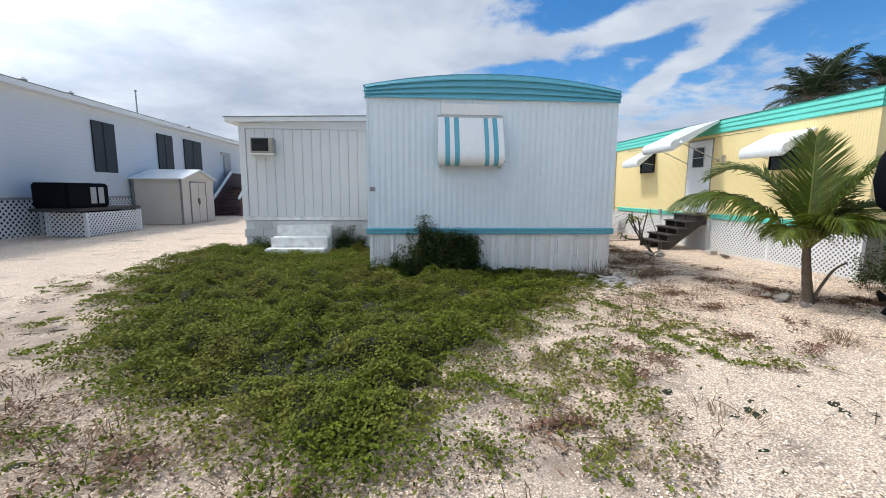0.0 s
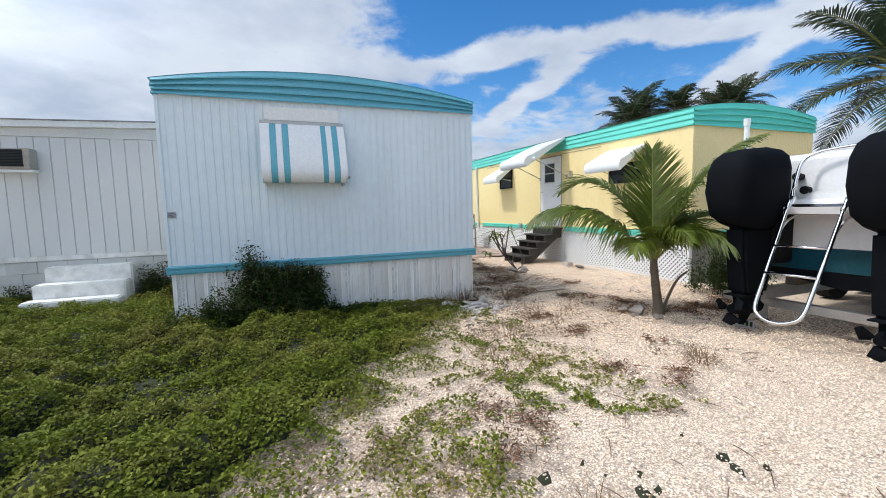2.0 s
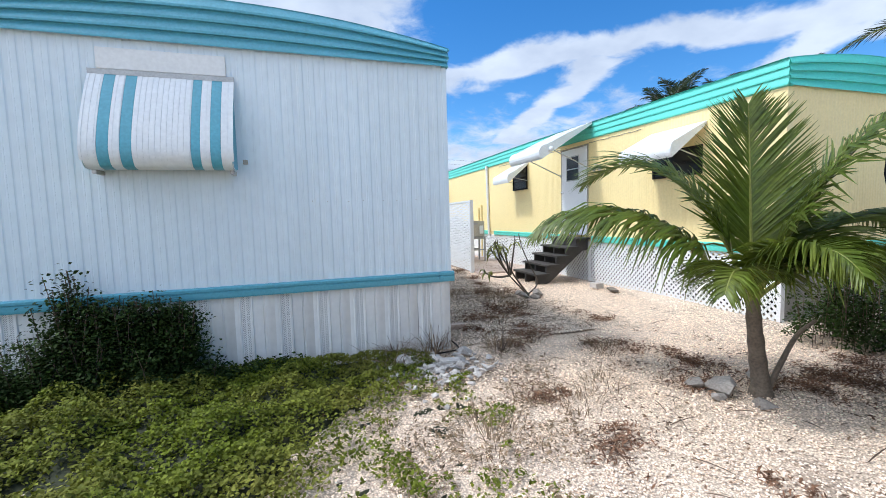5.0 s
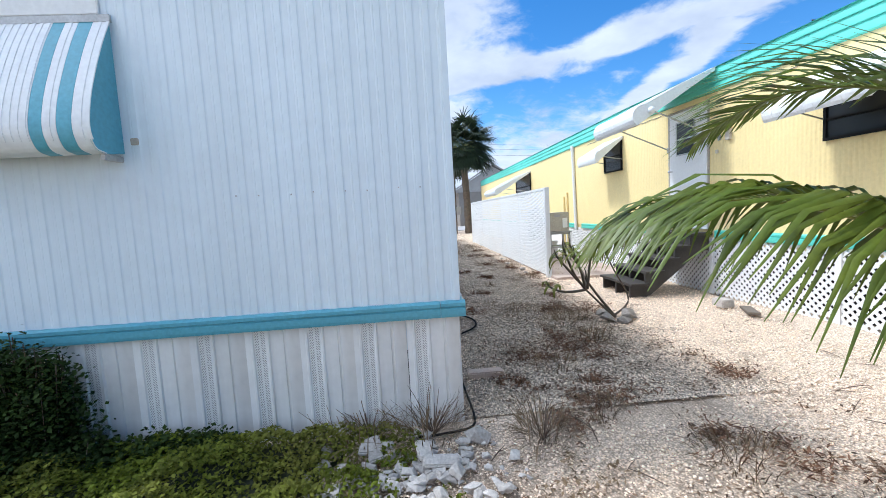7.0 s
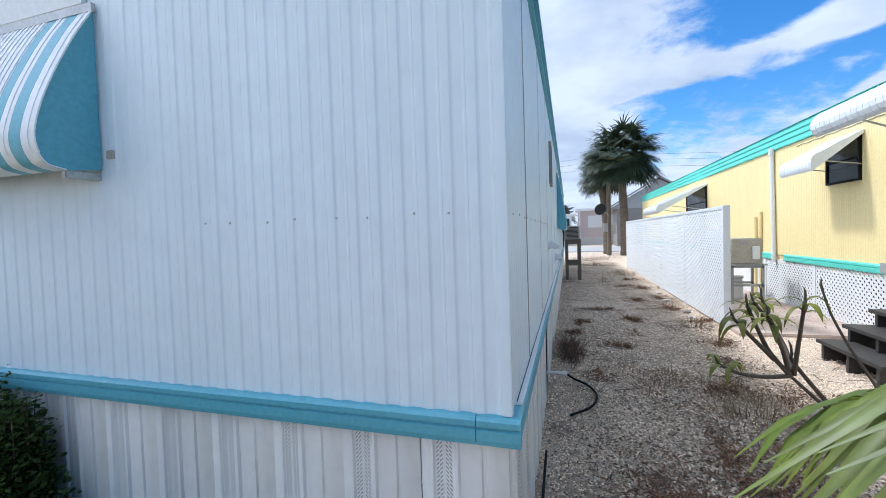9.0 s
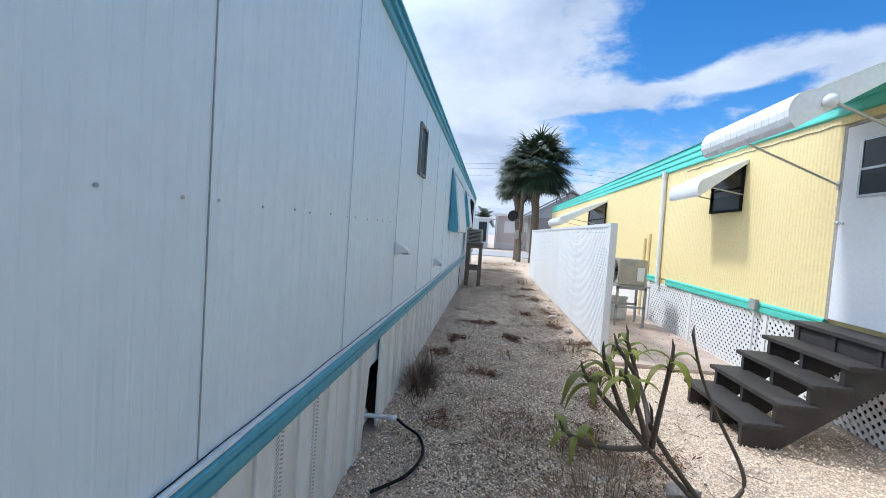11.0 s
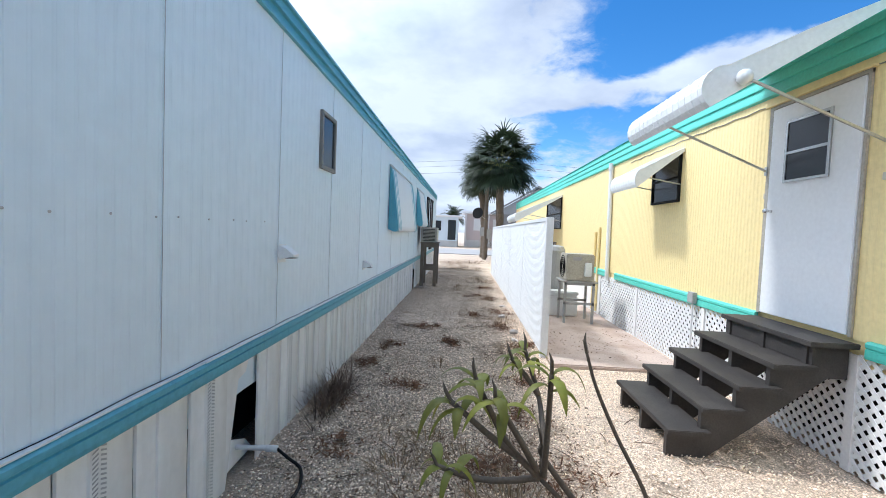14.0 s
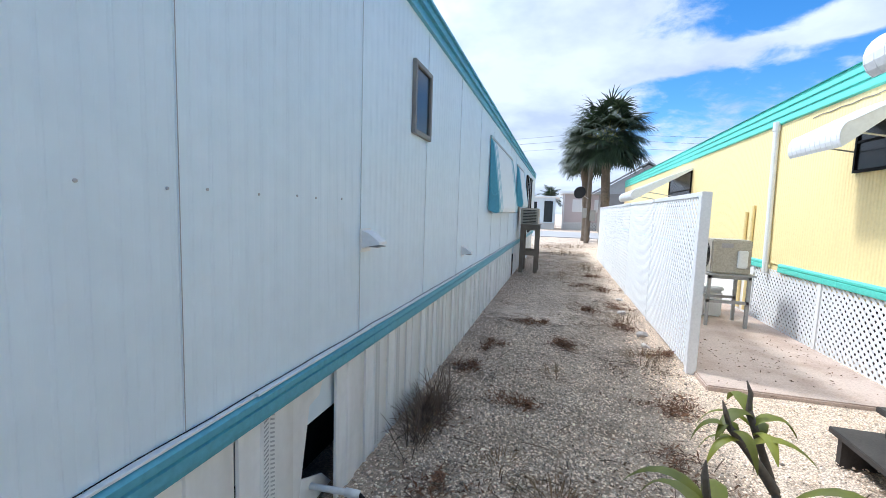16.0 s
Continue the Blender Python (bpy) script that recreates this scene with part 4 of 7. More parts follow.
def slope_awning(parent, wall_x, y0, y1, ztop, reach, zdrop, mat_top, label, scallop=True, curl=0.12):
    """A sheet-metal canopy: straight slope out from the wall with a rolled front edge and closed cheeks."""
    lip = min(0.26, zdrop * 0.42)
    knee = ztop - (zdrop - lip)
    pts = [(wall_x - 0.01, ztop), (wall_x - reach * 0.45, ztop + (knee - ztop) * 0.47), (wall_x - reach * 0.86, knee + 0.02)]
    for i in range(1, 9):
        a = math.pi * 0.78 * i / 8
        pts.append((wall_x - reach * 0.86 - (reach * 0.14) * math.sin(a), knee + 0.02 - (lip + 0.02) * (1 - math.cos(a)) / (1 - math.cos(math.pi * 0.78))))
    b = bmesh.new()
    strip(b, pts, 0.006, "y", y0, y1)
    aw = part("awning", b, mat_top, parent, label)
    b = bmesh.new()
    k = y0 + 0.05
    while k < y1:
        strip(b, [(px, pz + 0.001) for px, pz in pts], -0.0025, "y", k - 0.004, k + 0.004)
        k += 0.085
    part("rib", b, mat_top, aw)
    for yk in (y0 + 0.004, y1 - 0.008):
        b = bmesh.new()
        prism(b, pts + [(wall_x - 0.012, ztop - 0.05)], "y", yk, yk + 0.004)
        part("cheek", b, mat_top, aw)
    return aw


can = slope_awning(yel, YX0 - 0.04, 9.83, 11.08, 3.18, 1.20, 0.75, M["awn_white"], "white corrugated metal door canopy")
for yk in (9.80, 10.95):
    bm = bmesh.new()
    tube(bm, [(YX0 - 0.02, yk, 2.21), (YX0 - 0.98, yk, 2.615)], 0.011, 6)
    part("strut", bm, M["alu"], can, "grey metal strut")
    part("strut_foot", boxes((YX0 - 0.03, yk - 0.02, 2.17, YX0 - 0.004, yk + 0.02, 2.25), bevel=0.003), M["alu"], can)
bm = bmesh.new()
bmesh.ops.create_icosphere(bm, subdivisions=2, radius=0.05, matrix=pose(YX0 - 0.99, 9.80, 2.62))
part("lamp_globe", bm, M["pvc"], can, "small white round lamp", smooth=True)


def yellow_window(y0, y1, z0, z1, reach, drop, top):
    win = part("window", boxes((YX0 - 0.034, y0, z0, YX0 - 0.004, y0 + 0.03, z1), (YX0 - 0.034, y1 - 0.03, z0, YX0 - 0.004, y1, z1), (YX0 - 0.034, y0 + 0.03, z0, YX0 - 0.004, y1 - 0.03, z0 + 0.03),
                                   (YX0 - 0.034, y0 + 0.03, z1 - 0.03, YX0 - 0.004, y1 - 0.03, z1), (YX0 - 0.03, y0 + 0.03, (z0 + z1) / 2 - 0.012, YX0 - 0.004, y1 - 0.03, (z0 + z1) / 2 + 0.012)), M["black"], yel,
                "dark jalousie window under a white awning")
    part("pane", boxes((YX0 - 0.016, y0 + 0.03, z0 + 0.03, YX0 - 0.008, y1 - 0.03, (z0 + z1) / 2 - 0.012)), M["glass"], win)
    part("pane", boxes((YX0 - 0.016, y0 + 0.03, (z0 + z1) / 2 + 0.012, YX0 - 0.008, y1 - 0.03, z1 - 0.03)), M["glass"], win)
    aw = slope_awning(yel, YX0, y0 - 0.06, y1 + 0.06, top, reach, drop, M["awn_white"], "white metal window awning")
    for yk in (y0, y1):
        bm = bmesh.new()
        tube(bm, [(YX0 - 0.01, yk, z0 + 0.22), (YX0 - reach * 0.8, yk, top - drop * 0.72)], 0.009, 6)
        part("arm", bm, M["alu"], aw)
    return win


yellow_window(12.50, 13.28, 2.05, 2.69, 0.61, 0.52, 2.73)
yellow_window(19.1, 21.2, 1.75, 2.66, 1.35, 0.80, 2.72)
yellow_window(7.42, 8.32, 1.90, 2.32, 0.66, 0.52, 2.64)

# ---- fittings of the blue home's side ----
wy0, wy1, wz0, wz1 = 10.57, 10.96, 2.05, 2.56
X = BX1
side_win = part("window", boxes((X, wy0, wz0, X + 0.028, wy0 + 0.035, wz1), (X, wy1 - 0.035, wz0, X + 0.028, wy1, wz1), (X, wy0 + 0.035, wz0, X + 0.028, wy1 - 0.035, wz0 + 0.035),
                                 (X, wy0 + 0.035, wz1 - 0.035, X + 0.028, wy1 - 0.035, wz1), bevel=0.003), M["brown_trim"], blue, "small window in a weathered brown metal frame")
part("pane", boxes((X + 0.005, wy0 + 0.035, wz0 + 0.035, X + 0.012, wy1 - 0.035, wz1 - 0.035)), M["glass"], side_win)


def side_awning(y0, y1, ztop, zbot, reach):
    """A closed clamshell awning folded down over a side window, teal bordered."""
    prof = [(X + 0.01, ztop), (X + reach * 0.30, ztop - (ztop - zbot) * 0.10), (X + reach * 0.62, ztop - (ztop - zbot) * 0.45), (X + reach * 0.97, zbot + 0.14), (X + reach, zbot + 0.07), (X + reach * 0.93, zbot + 0.015), (X + reach * 0.75, zbot), (X + 0.10, zbot)]
    prof = [(p.x, p.y) for p in arc_pts([(a, c, 0) for a, c in prof], 4)]
    for f0, f1, key, nm in ((0.155, 0.845, "awn_white", "sheet"),):
        bb = bmesh.new()
        strip(bb, prof, -0.006, "y", y0 + (y1 - y0) * f0 + 0.001, y0 + (y1 - y0) * f1 - 0.001)
        aw = part("awning", bb, M[key], blue, "white and teal metal clamshell window awning")
    for f0, f1, key, nm in ((0.0, 0.06, "teal", "stripe"), (0.06, 0.09, "awn_white", "slat"), (0.09, 0.11, "teal", "stripe"), (0.11, 0.135, "awn_white", "slat"), (0.135, 0.155, "teal", "stripe"), (0.845, 0.865, "teal", "stripe"), (0.865, 0.91, "awn_white", "slat"), (0.91, 1.0, "teal", "stripe")):
        bb = bmesh.new()
        strip(bb, prof, -0.006, "y", y0 + (y1 - y0) * f0 + 0.001, y0 + (y1 - y0) * f1 - 0.001)
        part(nm, bb, M[key], aw)
    for yk in (y0 + 0.003, y1 - 0.007):
        bb = bmesh.new()
        prism(bb, prof + [(X + 0.012, zbot + 0.04)], "y", yk, yk + 0.004)
        part("cheek", bb, M["teal"], aw, "teal side cheek")
    bb = bmesh.new()
    tube(bb, arc_pts([(X + 0.03, y0 - 0.012, ztop - 0.25), (X + 0.05, y0 - 0.014, zbot + 0.35), (X + 0.10, y0 - 0.014, zbot + 0.25), (X + 0.16, y0 - 0.012, zbot + 0.32)], 5), 0.010, 6)
    part("arm", bb, M["teal"], aw)
    part("hinge", boxes((X + 0.002, y0 - 0.02, ztop - 0.01, X + 0.03, y1 + 0.02, ztop + 0.02)), M["alu"], aw)
    return aw


side_awning(13.88, 16.6, 2.60, 1.50, 0.18)
side_awning(17.75, 19.4, 2.62, 1.65, 0.18)
for y0, y1, z0, z1 in ((20.6, 21.3, 1.5, 2.6), (21.9, 22.9, 0.9, 2.62)):
    w = part("window", boxes((X + 0.002, y0, z0, X + 0.035, y0 + 0.05, z1), (X + 0.002, y1 - 0.05, z0, X + 0.035, y1, z1), (X + 0.002, y0, z1, X + 0.05, y1, z1 + 0.05), (X + 0.002, y0, z0 - 0.04, X + 0.04, y1, z0)), M["black"], blue, "dark framed window")
    part("pane", boxes((X + 0.004, y0 + 0.05, z0, X + 0.012, y1 - 0.05, z1)), M["glass"], w)


def exhaust_hood(y, z):
    """A white dryer-style vent: base plate, hood and flap."""
    plate = part("vent_plate", boxes((X + 0.004, y - 0.065, z - 0.065, X + 0.012, y + 0.065, z + 0.065), bevel=0.003), M["pvc"], blue, "white exhaust vent hood")
    b = bmesh.new()
    prism(b, [(X + 0.012, z + 0.055), (X + 0.055, z + 0.040), (X + 0.115, z - 0.005), (X + 0.115, z - 0.020), (X + 0.050, z - 0.028), (X + 0.012, z - 0.045)], "y", y - 0.05, y + 0.05)
    part("hood", b, M["pvc"], plate)
    part("flap", boxes((X + 0.055, y - 0.046, z - 0.034, X + 0.112, y + 0.046, z - 0.029)), M["grey"], plate)


exhaust_hood(9.86, 1.335)
exhaust_hood(12.3, 1.06)
screw = bmesh.new()
tube(screw, [(0, 0, 0), (0.003, 0, 0), (0.005, 0, 0)], 0, 8, [0.005, 0.005, 0.002])
screw = mesh_of("screw", screw, M["alu"])
for k in range(14):
    shared("screw", screw, blue, (X + 0.003, 7.04 + 0.195 * k + 0.03 * (k % 3), 1.55 + 0.004 * (k % 2)))
for k in range(9):
    shared("screw", screw, blue, (3.458 - 0.165 * k - 0.03 * (k % 2), BY0 - 0.008, 1.552 + 0.004 * (k % 3)), (0, 0, -math.pi / 2))
# torn panel and pipe at the hole in the skirting
bm = bmesh.new()
prism(bm, [(9.25, 0.0), (9.67, 0.02), (9.58, 0.12), (9.40, 0.20), (9.22, 0.10)], "x", X - 0.09, X - 0.082)
part("torn_panel", bm, M["skirt"], blue, "torn white skirting panel")
bm = bmesh.new()
prism(bm, [(9.15, 0.735), (9.15, 0.0), (9.24, 0.0), (9.30, 0.30), (9.36, 0.60), (9.44, 0.62), (9.47, 0.68), (9.60, 0.69), (9.66, 0.735)], "x", X - 0.018, X - 0.012)
part("torn_panel", bm, M["skirt"], blue, "torn white skirting panel")
bm = bmesh.new()
prism(bm, [(9.66, 0.735), (9.63, 0.5), (9.60, 0.3), (9.63, 0.0), (9.80, 0.0), (9.84, 0.735)], "x", X - 0.018, X - 0.012)
part("torn_panel", bm, M["skirt"], blue, "torn white skirting panel")
bm = bmesh.new()
tube(bm, [(X - 0.5, 9.42, 0.13), (X + 0.10, 9.50, 0.11), (X + 0.16, 9.51, 0.105)], 0.016, 10)
tube(bm, [(X + 0.10, 9.50, 0.11), (X + 0.17, 9.51, 0.104)], 0.021, 10)
part("drain_pipe", bm, M["pvc"], blue, "white plastic drain pipe", smooth=True)
bm = bmesh.new()
tube(bm, arc_pts([(X + 0.15, 9.52, 0.11), (X + 0.24, 9.50, 0.06), (X + 0.36, 9.42, 0.035), (X + 0.42, 9.2, 0.03), (X + 0.36, 8.95, 0.03), (X + 0.20, 8.75, 0.03)], 8), 0.010, 8)
solo("hose", bm, M["black"], (3.8, 9.2, 0), "black rubber hose lying on the gravel", "hose", smooth=True)
bm = bmesh.new()
tube(bm, arc_pts([(3.16, 6.66, 0.03), (3.36, 6.70, 0.02), (3.50, 6.77, 0.01), (3.535, 6.92, 0.01), (3.525, 7.3, 0.01), (3.515, 7.8, 0.01), (3.51, 8.2, 0.01)], 8), 0.008, 8)
solo("hose", bm, M["black"], (3.6, 7.7, 0), "black garden hose curled round the corner of the skirting", "hose", smooth=True)
bm = boxes((3.58, 7.53, -0.01, 3.88, 7.64, 0.05), bevel=0.01)
solo("paver", bm, M["concrete"], (3.73, 7.6, 0), "loose pale concrete paver on the gravel", "paver")

# window air conditioner on a timber stand by the blue home
stand = thing("timber_stand", (3.95, 18.700, 0), "weathered grey timber stand holding an air conditioner", "stand")
for px, py in ((3.62, 18.350), (3.98, 18.350), (3.62, 19.050), (3.98, 19.050)):
    part("leg", boxes((px - 0.045, py - 0.045, -0.02, px + 0.045, py + 0.045, 1.17), bevel=0.004), M["wood"], stand)
for z in (0.45, 1.08):
    part("rail", boxes((3.58, 18.290, z, 4.03, 18.305, z + 0.11)), M["wood"], stand)
    part("rail", boxes((3.58, 19.100, z, 4.03, 19.115, z + 0.11)), M["wood"], stand)
part("shelf", boxes((3.56, 18.250, 1.19, 4.05, 19.150, 1.22), bevel=0.004), M["wood"], stand)
acu = thing("air_conditioner", (3.9, 18.700, 1.22), "grey-white window air conditioner on a timber stand", "air conditioner")
part("case", boxes((3.56, 18.350, 1.224, 4.00, 19.050, 1.63), bevel=0.015), M["beige_unit"], acu)
b = bmesh.new()
for k in range(9):
    box(b, 3.62, 18.335, 1.26 + k * 0.038, 3.95, 18.349, 1.275 + k * 0.038)
part("grille", b, M["black"], acu)

# ---- white lattice fence ----
fence = thing("fence", (5.8, 17, 0), "white vinyl lattice fence along the gravel path", "fence")
FX, FY0, FH = 5.82, 12.25, 1.77
npan = 5
plen = 2.10
for i in range(npan + 1):
    y = FY0 + i * plen
    w = 0.085 if i == 0 else 0.04
    part("post", boxes((FX - w / 2 + 0.012, y - w / 2, -0.05, FX + w / 2 + 0.016, y + w / 2, FH), bevel=0.004), M["lattice"], fence)
for i in range(npan):
    y = FY0 + i * plen
    bm = bmesh.new()
    lattice(bm, "y", y + 0.03, y + plen - 0.025, FX - 0.01, 0.03, FH - 0.02, gap=0.064 if i < 2 else 0.088, w=0.031 if i < 2 else 0.036)
    part("lattice_panel", bm, M["lattice"], fence, "white diagonal lattice panel")
    part("rail", boxes((FX - 0.018, y + 0.03, FH - 0.045, FX - 0.011, y + plen - 0.025, FH)), M["lattice"], fence)

# ---- steps of the yellow home ----
stair = thing("steps", (6.9, 10.35, 0), "dark brown painted wooden open-riser steps up to the door", "steps")
treads = [(6.27, 0.205), (6.50, 0.375), (6.73, 0.545), (6.95, 0.715), (7.185, 0.885)]
SY0, SY1 = 9.92, 10.93
for i, (x0, z) in enumerate(treads):
    part("tread", boxes((x0, SY0, z - 0.038, x0 + (0.30 if i < 4 else 0.325), SY1, z), bevel=0.005), M["step"], stair)
for y in (10.0, 10.42, 10.84):
    b = bmesh.new()
    line = [(6.29, -0.01), (6.29, 0.165)]
    for i in range(4):
        x0, z = treads[i]
        line += [(treads[i + 1][0] + 0.02, z - 0.040), (treads[i + 1][0] + 0.02, treads[i + 1][1] - 0.040)]
    line += [(7.49, 0.843), (7.49, 0.62), (7.36, 0.62), (6.56, -0.01)]
    prism(b, line, "y", y - 0.02, y + 0.02)
    part("stringer", b, M["step"], stair)
part("riser", boxes((7.22, SY0 + 0.03, 0.72, 7.245, SY1 - 0.03, 0.845)), M["step"], stair)

# ---- wall fittings of the yellow home ----
b = bmesh.new()
tube(b, [(YX0 - 0.045, 14.93, 0.74), (YX0 - 0.045, 15.02, 2.88)], 0.038, 10)
tube(b, [(YX0 - 0.045, 15.02, 2.82), (YX0 - 0.045, 15.02, 2.95)], 0.050, 10)
part("downpipe", b, M["pvc"], yel, "white plastic downpipe", smooth=False)
for y in (15.55, 15.8):
    b = bmesh.new()
    tube(b, [(YX0 - 0.03, y, 0.05), (YX0 - 0.03, y, 1.75 - (y - 15.55) * 0.4)], 0.028, 8)
    part("conduit", b, M["yellow"], yel, "yellow painted conduit")
lampb = part("lamp_base", boxes((YX0 - 0.045, 9.585, 2.15, YX0 - 0.004, 9.665, 2.30), bevel=0.006), M["beige"], yel, "cream wall lamp bracket")
part("lamp_arm", boxes((YX0 - 0.13, 9.58, 2.302, YX0 - 0.004, 9.675, 2.322), bevel=0.006), M["beige"], lampb)
part("outlet", boxes((YX0 - 0.02, 9.83, 2.00, YX0 - 0.004, 9.88, 2.05), bevel=0.003), M["beige"], yel)
part("outlet", boxes((YX0 - 0.02, 10.93, 1.96, YX0 - 0.004, 10.97, 2.01), bevel=0.003), M["beige"], yel)
part("junction_box", boxes((YX0 - 0.085, 11.90, 0.82, YX0 - 0.036, 12.02, 0.95), bevel=0.005), M["grey"], yel, "grey electrical box")
b = bmesh.new()
tube(b, [(YX0 - 0.05, 11.96, 0.02), (YX0 - 0.05, 11.96, 0.83)], 0.012, 6)
part("conduit", b, M["pvc"], yel)
# fine cable looped along the seam under the eave
b = bmesh.new()
tube(b, [(YX0 - 0.008, 8.6 + k * 0.18, 2.735 + rise(8.6 + k * 0.18) - 0.012 * (k % 2)) for k in range(32)], 0.005, 5)
part("cable", b, M["brown_trim"], yel)

# mini-split outdoor unit on its stand
mst = thing("metal_stand", (6.8, 14.45, 0.03), "grey metal stand on the concrete slab", "stand")
for px in (6.56, 7.04):
    for py in (14.25, 14.70):
        part("leg", boxes((px - 0.02, py - 0.02, 0.03, px + 0.02, py + 0.02, 0.74)), M["grey"], mst)
for z in (0.36, 0.70):
    part("bar", boxes((6.54, 14.23, z, 7.06, 14.27, z + 0.04)), M["grey"], mst)
    part("bar", boxes((6.54, 14.68, z, 7.06, 14.72, z + 0.04)), M["grey"], mst)
part("shelf", boxes((6.50, 14.20, 0.745, 7.10, 14.76, 0.77)), M["grey"], mst)
ms = thing("heat_pump", (6.8, 14.45, 0.77), "weathered beige air conditioner outdoor unit on a stand", "air conditioner")
part("case", boxes((6.55, 14.22, 0.774, 7.03, 14.72, 1.24), bevel=0.018), M["beige_unit"], ms)
b = bmesh.new()
for k in range(5):
    r = 0.05 + 0.035 * k
    tube(b, [(6.543, 14.47 + r * math.cos(a), 1.01 + r * math.sin(a)) for a in (2 * math.pi * q / 20 for q in range(21))], 0.005, 5)
part("fan_guard", b, M["black"], ms)
part("side_cover", boxes((6.86, 14.19, 0.86, 6.98, 14.219, 1.10), bevel=0.01), M["pvc"], ms)
part("label", boxes((6.66, 14.213, 1.13, 6.80, 14.2195, 1.19)), M["paper"], ms)
cool = thing("storage_tank", (6.55, 15.3, 0.03), "pale grey plastic tank standing on the slab", "tank")
b = bmesh.new()
tube(b, [(6.58, 15.45, 0.03), (6.58, 15.45, 0.08), (6.58, 15.45, 1.25), (6.58, 15.45, 1.33), (6.58, 15.45, 1.36)], 0, 18, [0.20, 0.23, 0.23, 0.19, 0.08])
part("shell", b, M["grey"], cool, smooth=False)
b = bmesh.new()
tube(b, [(6.58, 15.45, 1.36), (6.58, 15.45, 1.42)], 0.05, 10)
part("valve", b, M["wood"], cool)
chest = thing("cool_box", (6.6, 14.95, 0.03), "white plastic cool box on the concrete slab", "cool box")
part("tub", boxes((6.25, 14.85, 0.035, 6.95, 15.18, 0.42), bevel=0.02), M["pvc"], chest)
part("lid", boxes((6.24, 14.84, 0.424, 6.96, 15.19, 0.50), bevel=0.02), M["pvc"], chest)

# ---- white extension of the blue home, with chipped steps ----
EX0, EX1, EY0, EY1 = -3.66, -0.68, 9.55, 15.0
ext = thing("extension", (-2.2, 12, 0), "white painted board extension on a block base", "building")
part("body", boxes((EX0 + 0.03, EY0 + 0.03, 0.0, EX1, EY1, 2.80)), M["shed_white"], ext)
plank = bmesh.new()
prism(plank, [(0.004, 0.0), (0.004, -0.012), (0.010, -0.016), (0.190, -0.016), (0.196, -0.012), (0.196, 0.0)], "z", 0, 1.90)
plank = mesh_of("board", plank, M["shed_white"])
nb = int((EX1 - EX0 - 0.12) / 0.2)
for k in range(nb):
    shared("board", plank, ext, (EX0 + 0.13 + k * 0.2, EY0 + 0.025, 0.84 + random.uniform(-0.006, 0.006)))
part("corner_board", boxes((EX0 - 0.01, EY0 - 0.005, 0.80, EX0 + 0.125, EY0 + 0.03, 2.76), bevel=0.004), M["shed_white"], ext)
part("frieze", prism(bmesh.new(), [(EX0 - 0.01, 2.745), (EX1, 2.745), (EX1, 2.937), (EX0 - 0.01, 2.858)], "y", EY0 - 0.008, EY0 + 0.03), M["shed_white"], ext)
part("sill_board", boxes((EX0 - 0.01, EY0 - 0.012, 0.755, EX1, EY0 + 0.03, 0.835), bevel=0.005), M["chipped"], ext, "chipped white sill board")
bm = bmesh.new()
prism(bm, [(EX0 - 0.24, 2.86), (EX0 - 0.24, 2.95), (EX1, 3.03), (EX1, 2.94), (EX0 - 0.02, 2.86)], "y", EY0 - 0.13, EY1)
part("roof", bm, M["awn_white"], ext, "white shed roof edge")
bm = bmesh.new()
prism(bm, [(EX0 - 0.26, 2.953), (EX0 - 0.26, 2.968), (EX1, 3.048), (EX1, 3.033)], "y", EY0 - 0.15, EY1)
part("roof_sheet", bm, M["roofing"], ext)
for row in range(4):
    for k in range(8):
        x0 = EX0 + k * 0.40 - (0.2 if row % 2 else 0)
        if x0 + 0.396 > EX1 or x0 < EX0 - 0.01:
            continue
        part("block", boxes((x0 + 0.003, EY0 + 0.004, row * 0.19 - 0.01, x0 + 0.397, EY0 + 0.04, row * 0.19 + 0.176), bevel=0.004), M["block"], ext)
wac2 = thing("window_air_conditioner", (-3.15, 9.5, 2.2), "beige window air conditioner with a dark grille", "air conditioner")
part("case", boxes((-3.36, 9.33, 2.21, -2.90, 9.57, 2.53), bevel=0.01), M["beige_unit"], wac2)
part("grille", boxes((-3.33, 9.322, 2.25, -2.98, 9.329, 2.51)), M["shutter"], wac2)
b = bmesh.new()
for k in range(11):
    box(b, -3.325, 9.314, 2.256 + k * 0.023, -2.985, 9.3215, 2.263 + k * 0.023)
part("louvre", b, M["black"], wac2)
part("shelf", boxes((-3.38, 9.34, 2.17, -2.88, 9.55, 2.205)), M["white"], wac2)
wst = thing("block_steps", (-2.3, 9.2, 0), "chipped white painted masonry steps at the extension", "steps")
part("step", boxes((-2.86, 9.26, 0.0, -1.70, 9.545, 0.665), bevel=0.02), M["chipped"], wst)
part("step", boxes((-2.90, 8.95, 0.0, -1.72, 9.257, 0.43), bevel=0.02), M["chipped"], wst)
part("step", boxes((-2.95, 8.66, 0.0, -1.74, 8.947, 0.22), bevel=0.02), M["chipped"], wst)

